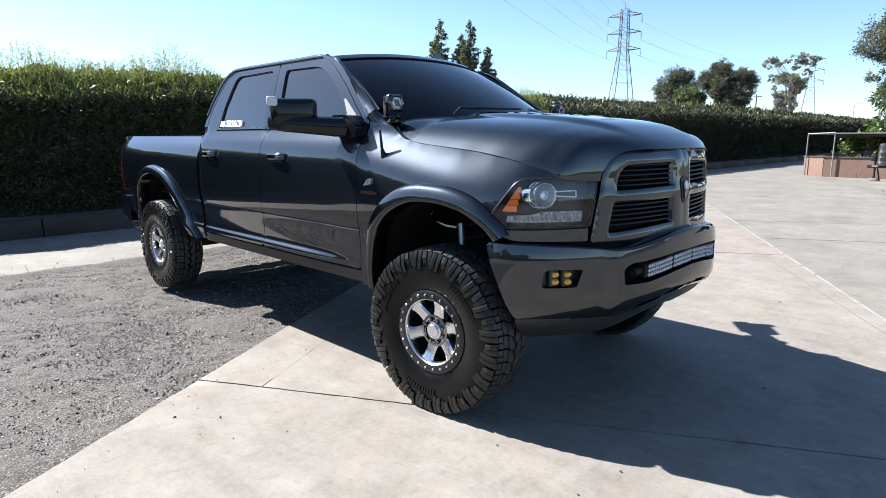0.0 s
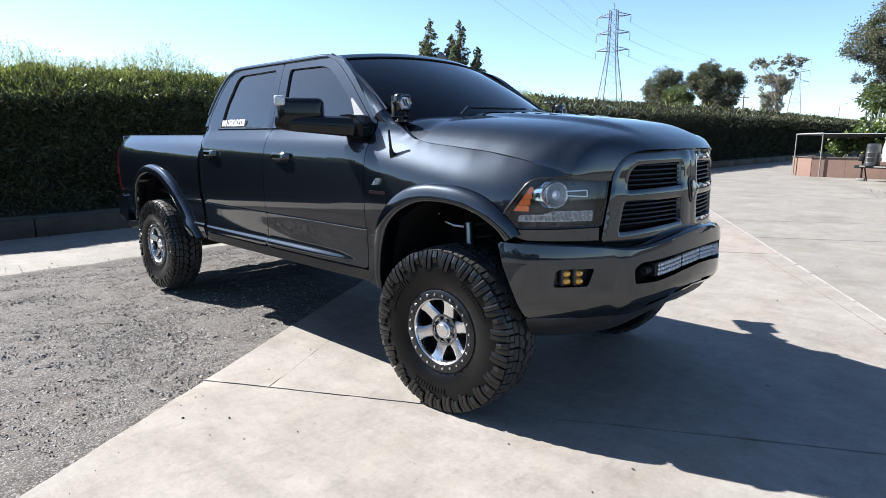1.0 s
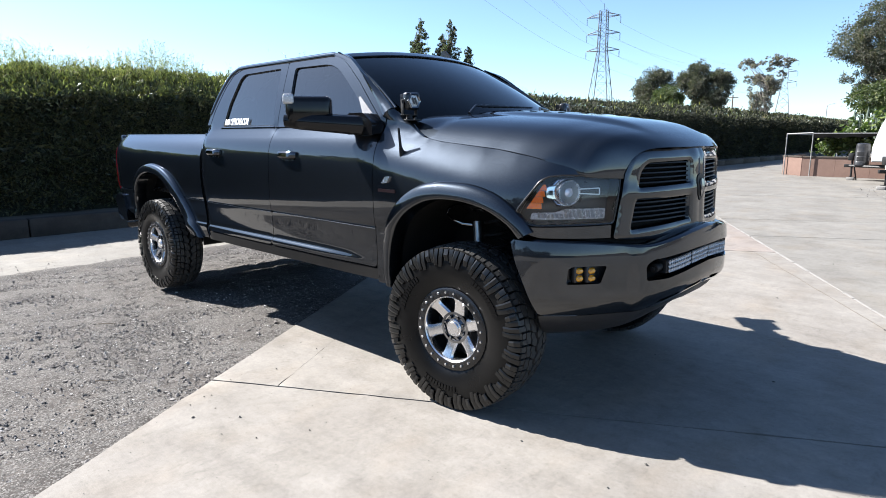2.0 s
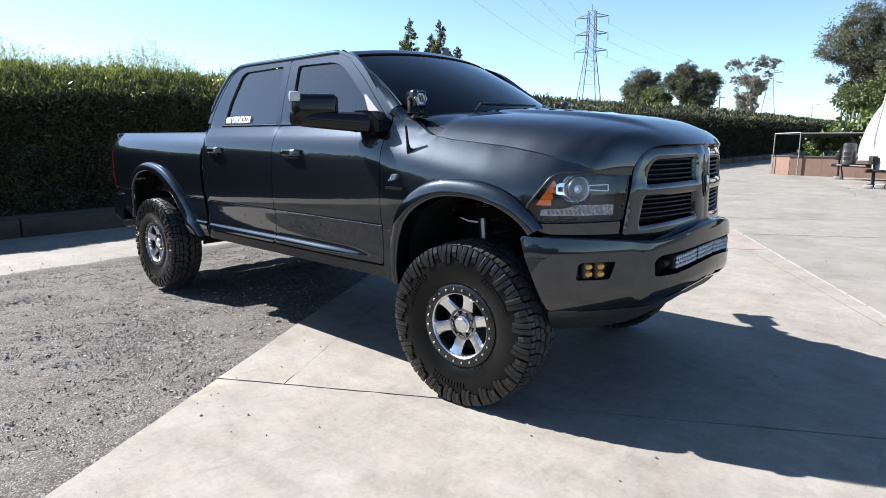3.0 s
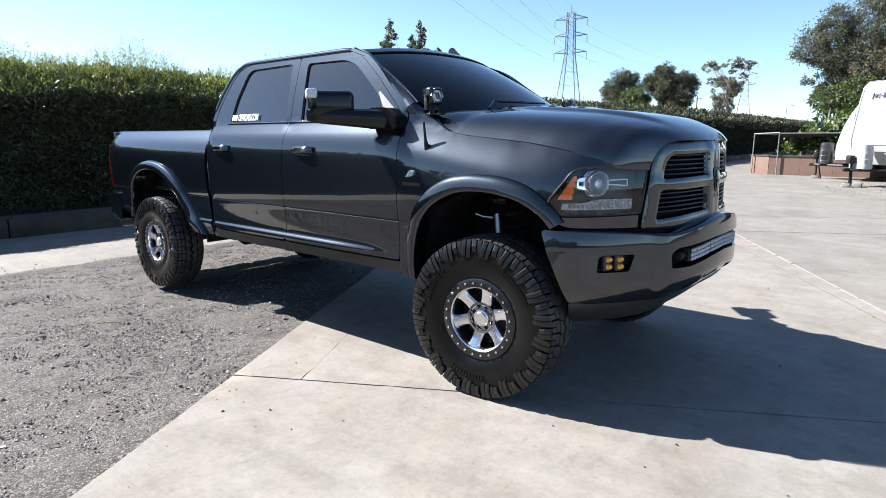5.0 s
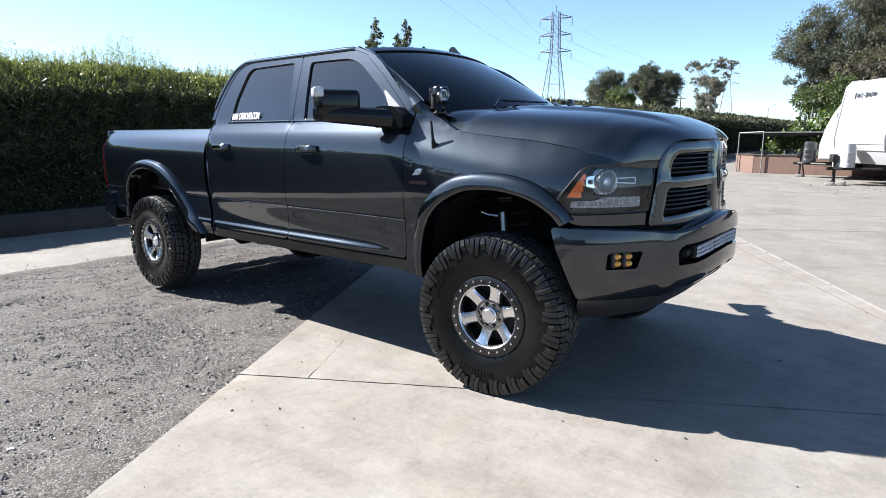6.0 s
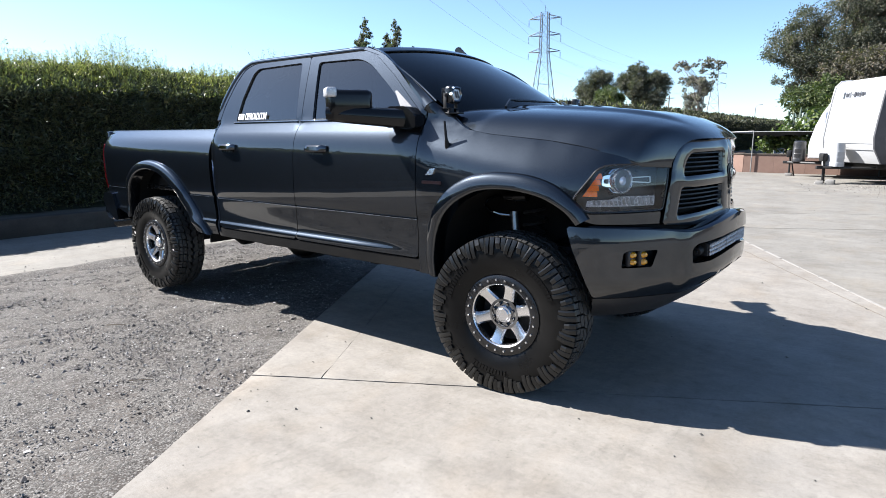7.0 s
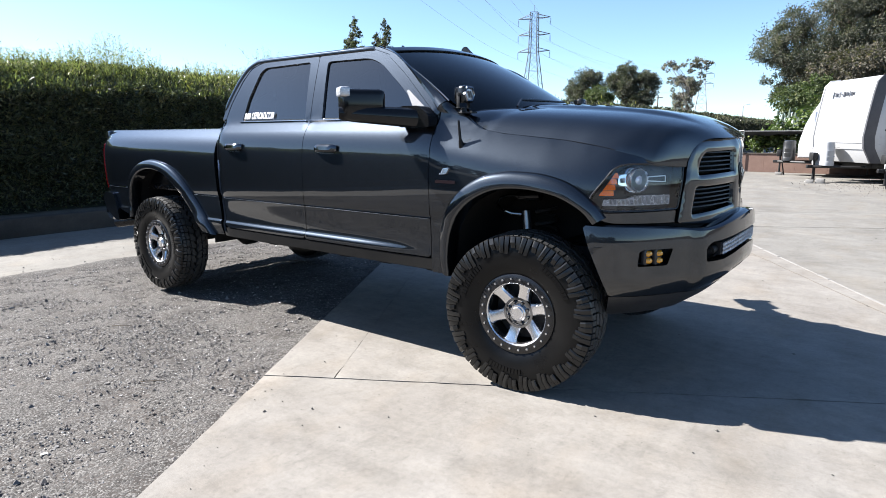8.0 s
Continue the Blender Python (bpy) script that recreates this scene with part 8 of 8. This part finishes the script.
WHEEL_Z = 0.449
SIZE = Matrix.Scale(0.952, 4)
wheel.parent = truck
wheel.matrix_basis = pose(-0.015, -0.85, WHEEL_Z, 0, 0, 5) @ SIZE
for x, y, turn, spin in ((-3.80, -0.85, 0, 35), (0.0, 0.85, 185, 20), (-3.80, 0.85, 180, 70)):
    copy_thing(wheel, pose(x, y, WHEEL_Z, 0, 0, turn) @ pose(0, 0, 0, 0, spin, 0) @ SIZE)


# ---- concrete slabs of the yard, one by one ----
def slab_outline(rng, u0, u1, v0, v1, gap=0.006, gap_u=0.006):
    """Slab corners with slightly uneven edges."""
    pts = []
    for (a, b) in (((u0, v0), (u1, v0)), ((u1, v0), (u1, v1)), ((u1, v1), (u0, v1)), ((u0, v1), (u0, v0))):
        n = max(2, int(math.dist(a, b) / 0.09))
        for k in range(n):
            t = k / n
            u, v = a[0] + (b[0] - a[0]) * t, a[1] + (b[1] - a[1]) * t
            j = rng.uniform(-0.0025, 0.0025) + (rng.uniform(-0.008, 0.008) if rng.random() < 0.12 else 0.0)
            cu, cv = (u0 + u1) / 2, (v0 + v1) / 2
            pts.append((u + math.copysign(gap_u, cu - u) * (abs(u - cu) > (u1 - u0) / 2 - 1e-6) + j, v + math.copysign(gap, cv - v) * (abs(v - cv) > (v1 - v0) / 2 - 1e-6) + j))
    return pts


yard_pavement = tagged(new("pavement_yard"), "large pale concrete slabs of a driveway yard", "pavement", kind="structure")
slab_rng = random.Random(4)
COLUMNS = [
    (-2.0, -1.56, 0.006, [-0.80, 4.47, 9.8, 15.2, 20.6, 26.0, 31.4]),
    (-1.56, 2.64, 0.006, [-22.0, -16.6, -11.3, -6.1, -0.80, 4.47, 7.1, 9.8, 15.2, 20.6, 26.0, 31.4, 36.8]),
    (2.64, 6.9, 0.008, [-22.0, -16.0, -10.2, -4.6, 0.6, 5.84, 7.80, 12.6, 17.4, 22.2, 27.0, 31.8, 36.6]),
    (6.9, 11.2, 0.006, [-22.0, -16.0, -10.2, -4.6, 0.6, 5.84, 10.6, 15.4, 20.2, 25.0, 29.8, 34.6]),
    (11.2, 15.5, 0.006, [-22.0, -16.0, -10.2, -4.6, 0.6, 5.84, 10.6, 15.4, 20.2, 25.0, 29.8]),
    (15.5, 20.0, 0.006, [-22.0, -16.0, -10.2, -4.6, 0.6, 5.84, 10.6, 15.4, 20.2, 25.0]),
    (20.0, 32.0, 0.006, [-22.0, -10.2, 0.6, 10.6, 20.2]),
]
for i, (u0, u1, gap, lines) in enumerate(COLUMNS):
    for v0, v1 in zip(lines, lines[1:]):
        a = COLUMNS[0][0] if i == 1 and v1 < 0 else u0
        hair = 0.0015 if i < 2 and v1 > 0 else gap
        bm = bmesh.new()
        pts = [yard(u, v) for u, v in slab_outline(slab_rng, a, u1, v0, v1, 0.0085 if -1 < v0 < 0 or -1 < v1 < 0 else 0.007 if i == 2 else 0.005, hair)]
        plate(bm, pts, slab_rng.uniform(-0.0015, 0.0015), 0.05)
        top = [e for e in bm.edges if all(v.co.z > -0.01 for v in e.verts)]
        bmesh.ops.bevel(bm, geom=top, offset=0.004, segments=2, profile=0.5, affect="EDGES", clamp_overlap=True)
        finish("slab", bm, CONCRETE_RED if i == 1 and 4 < v0 < 7 else CONCRETE if i < 2 else CONCRETE_OLD, yard_pavement)
# pale sealant in the long joint, broken here and there
bm = bmesh.new()
v = -6.0
while v < 22:
    n = slab_rng.uniform(0.12, 0.5)
    w = slab_rng.uniform(0.006, 0.016)
    c = [yard(2.64 - w + slab_rng.uniform(-0.003, 0.003), v), yard(2.64 + w, v), yard(2.64 + w + slab_rng.uniform(-0.004, 0.004), v + n), yard(2.64 - w, v + n)]
    plate(bm, c, 0.003, 0.02)
    v += n + slab_rng.uniform(0.0, 0.05)
tagged(finish("joint_sealant", bm, JOINT_PALE), "crumbling pale sealant along the yard's long joint", "sealant", kind="structure")

# hairline crack that runs beside the long joint
bm = bmesh.new()
line = []
for k in range(60):
    t = k / 59
    u = 2.36 + 0.14 * t + 0.012 * noise.noise((t * 9, 0, 0)) + 0.006 * noise.noise((t * 40, 3, 0))
    line.append((u, 4.40 - 3.6 * t, 0.0016 + 0.0012 * noise.noise((t * 25, 7, 0))))
for (u0, v0, w0), (u1, v1, w1) in zip(line, line[1:]):
    plate(bm, [yard(u0 - w0, v0), yard(u0 + w0, v0), yard(u1 + w1, v1), yard(u1 - w1, v1)], 0.0035, 0.003)
tagged(finish("crack", bm, JOINT), "thin dark crack across a pale concrete slab", "crack", kind="structure")

# crumbs of stone lying about on the slabs
rng = np.random.default_rng(17)
n = 520
u, v = rng.uniform(-2.1, 7.0, n), rng.uniform(-6.5, 9.0, n)
u[:200] = -2.05 + rng.exponential(0.35, 200)
r = 0.0045 * rng.lognormal(0, 0.45, n).clip(0.4, 2.2)
base = np.array([[1, 0, 0], [0, 1, 0], [-1, 0, 0], [0, -1, 0], [0, 0, 0.8], [0, 0, -0.2]], float)
p = (base[None] * rng.uniform(0.6, 1.3, (n, 6, 3))) * r[:, None, None]
p += np.stack([u * SLAB_U.x + v * SLAB_V.x, u * SLAB_U.y + v * SLAB_V.y, 0.002 + 0.2 * r], -1)[:, None]
f = np.array([[0, 1, 4], [1, 2, 4], [2, 3, 4], [3, 0, 4], [1, 0, 5], [2, 1, 5], [3, 2, 5], [0, 3, 5]])
joined("stone_crumbs", p.reshape(-1, 3), (np.arange(n)[:, None, None] * 6 + f[None]).reshape(-1, 3), DARK_CRUMB, "dark stone crumbs scattered on the concrete", "gravel", "stuff")

# gravel kicked over the edge of the far concrete strip
n = 420
x, y = -5.62 - rng.exponential(0.22, n), rng.uniform(-6.5, 6.0, n)
r = 0.0062 * rng.lognormal(0, 0.45, n).clip(0.4, 2.2)
p = (base[None] * rng.uniform(0.6, 1.3, (n, 6, 3))) * r[:, None, None]
p += np.stack([x, y, 0.002 + 0.2 * r], -1)[:, None]
joined("stone_crumbs", p.reshape(-1, 3), (np.arange(n)[:, None, None] * 6 + f[None]).reshape(-1, 3), STONE, "grey gravel kicked onto the concrete strip", "gravel", "stuff")
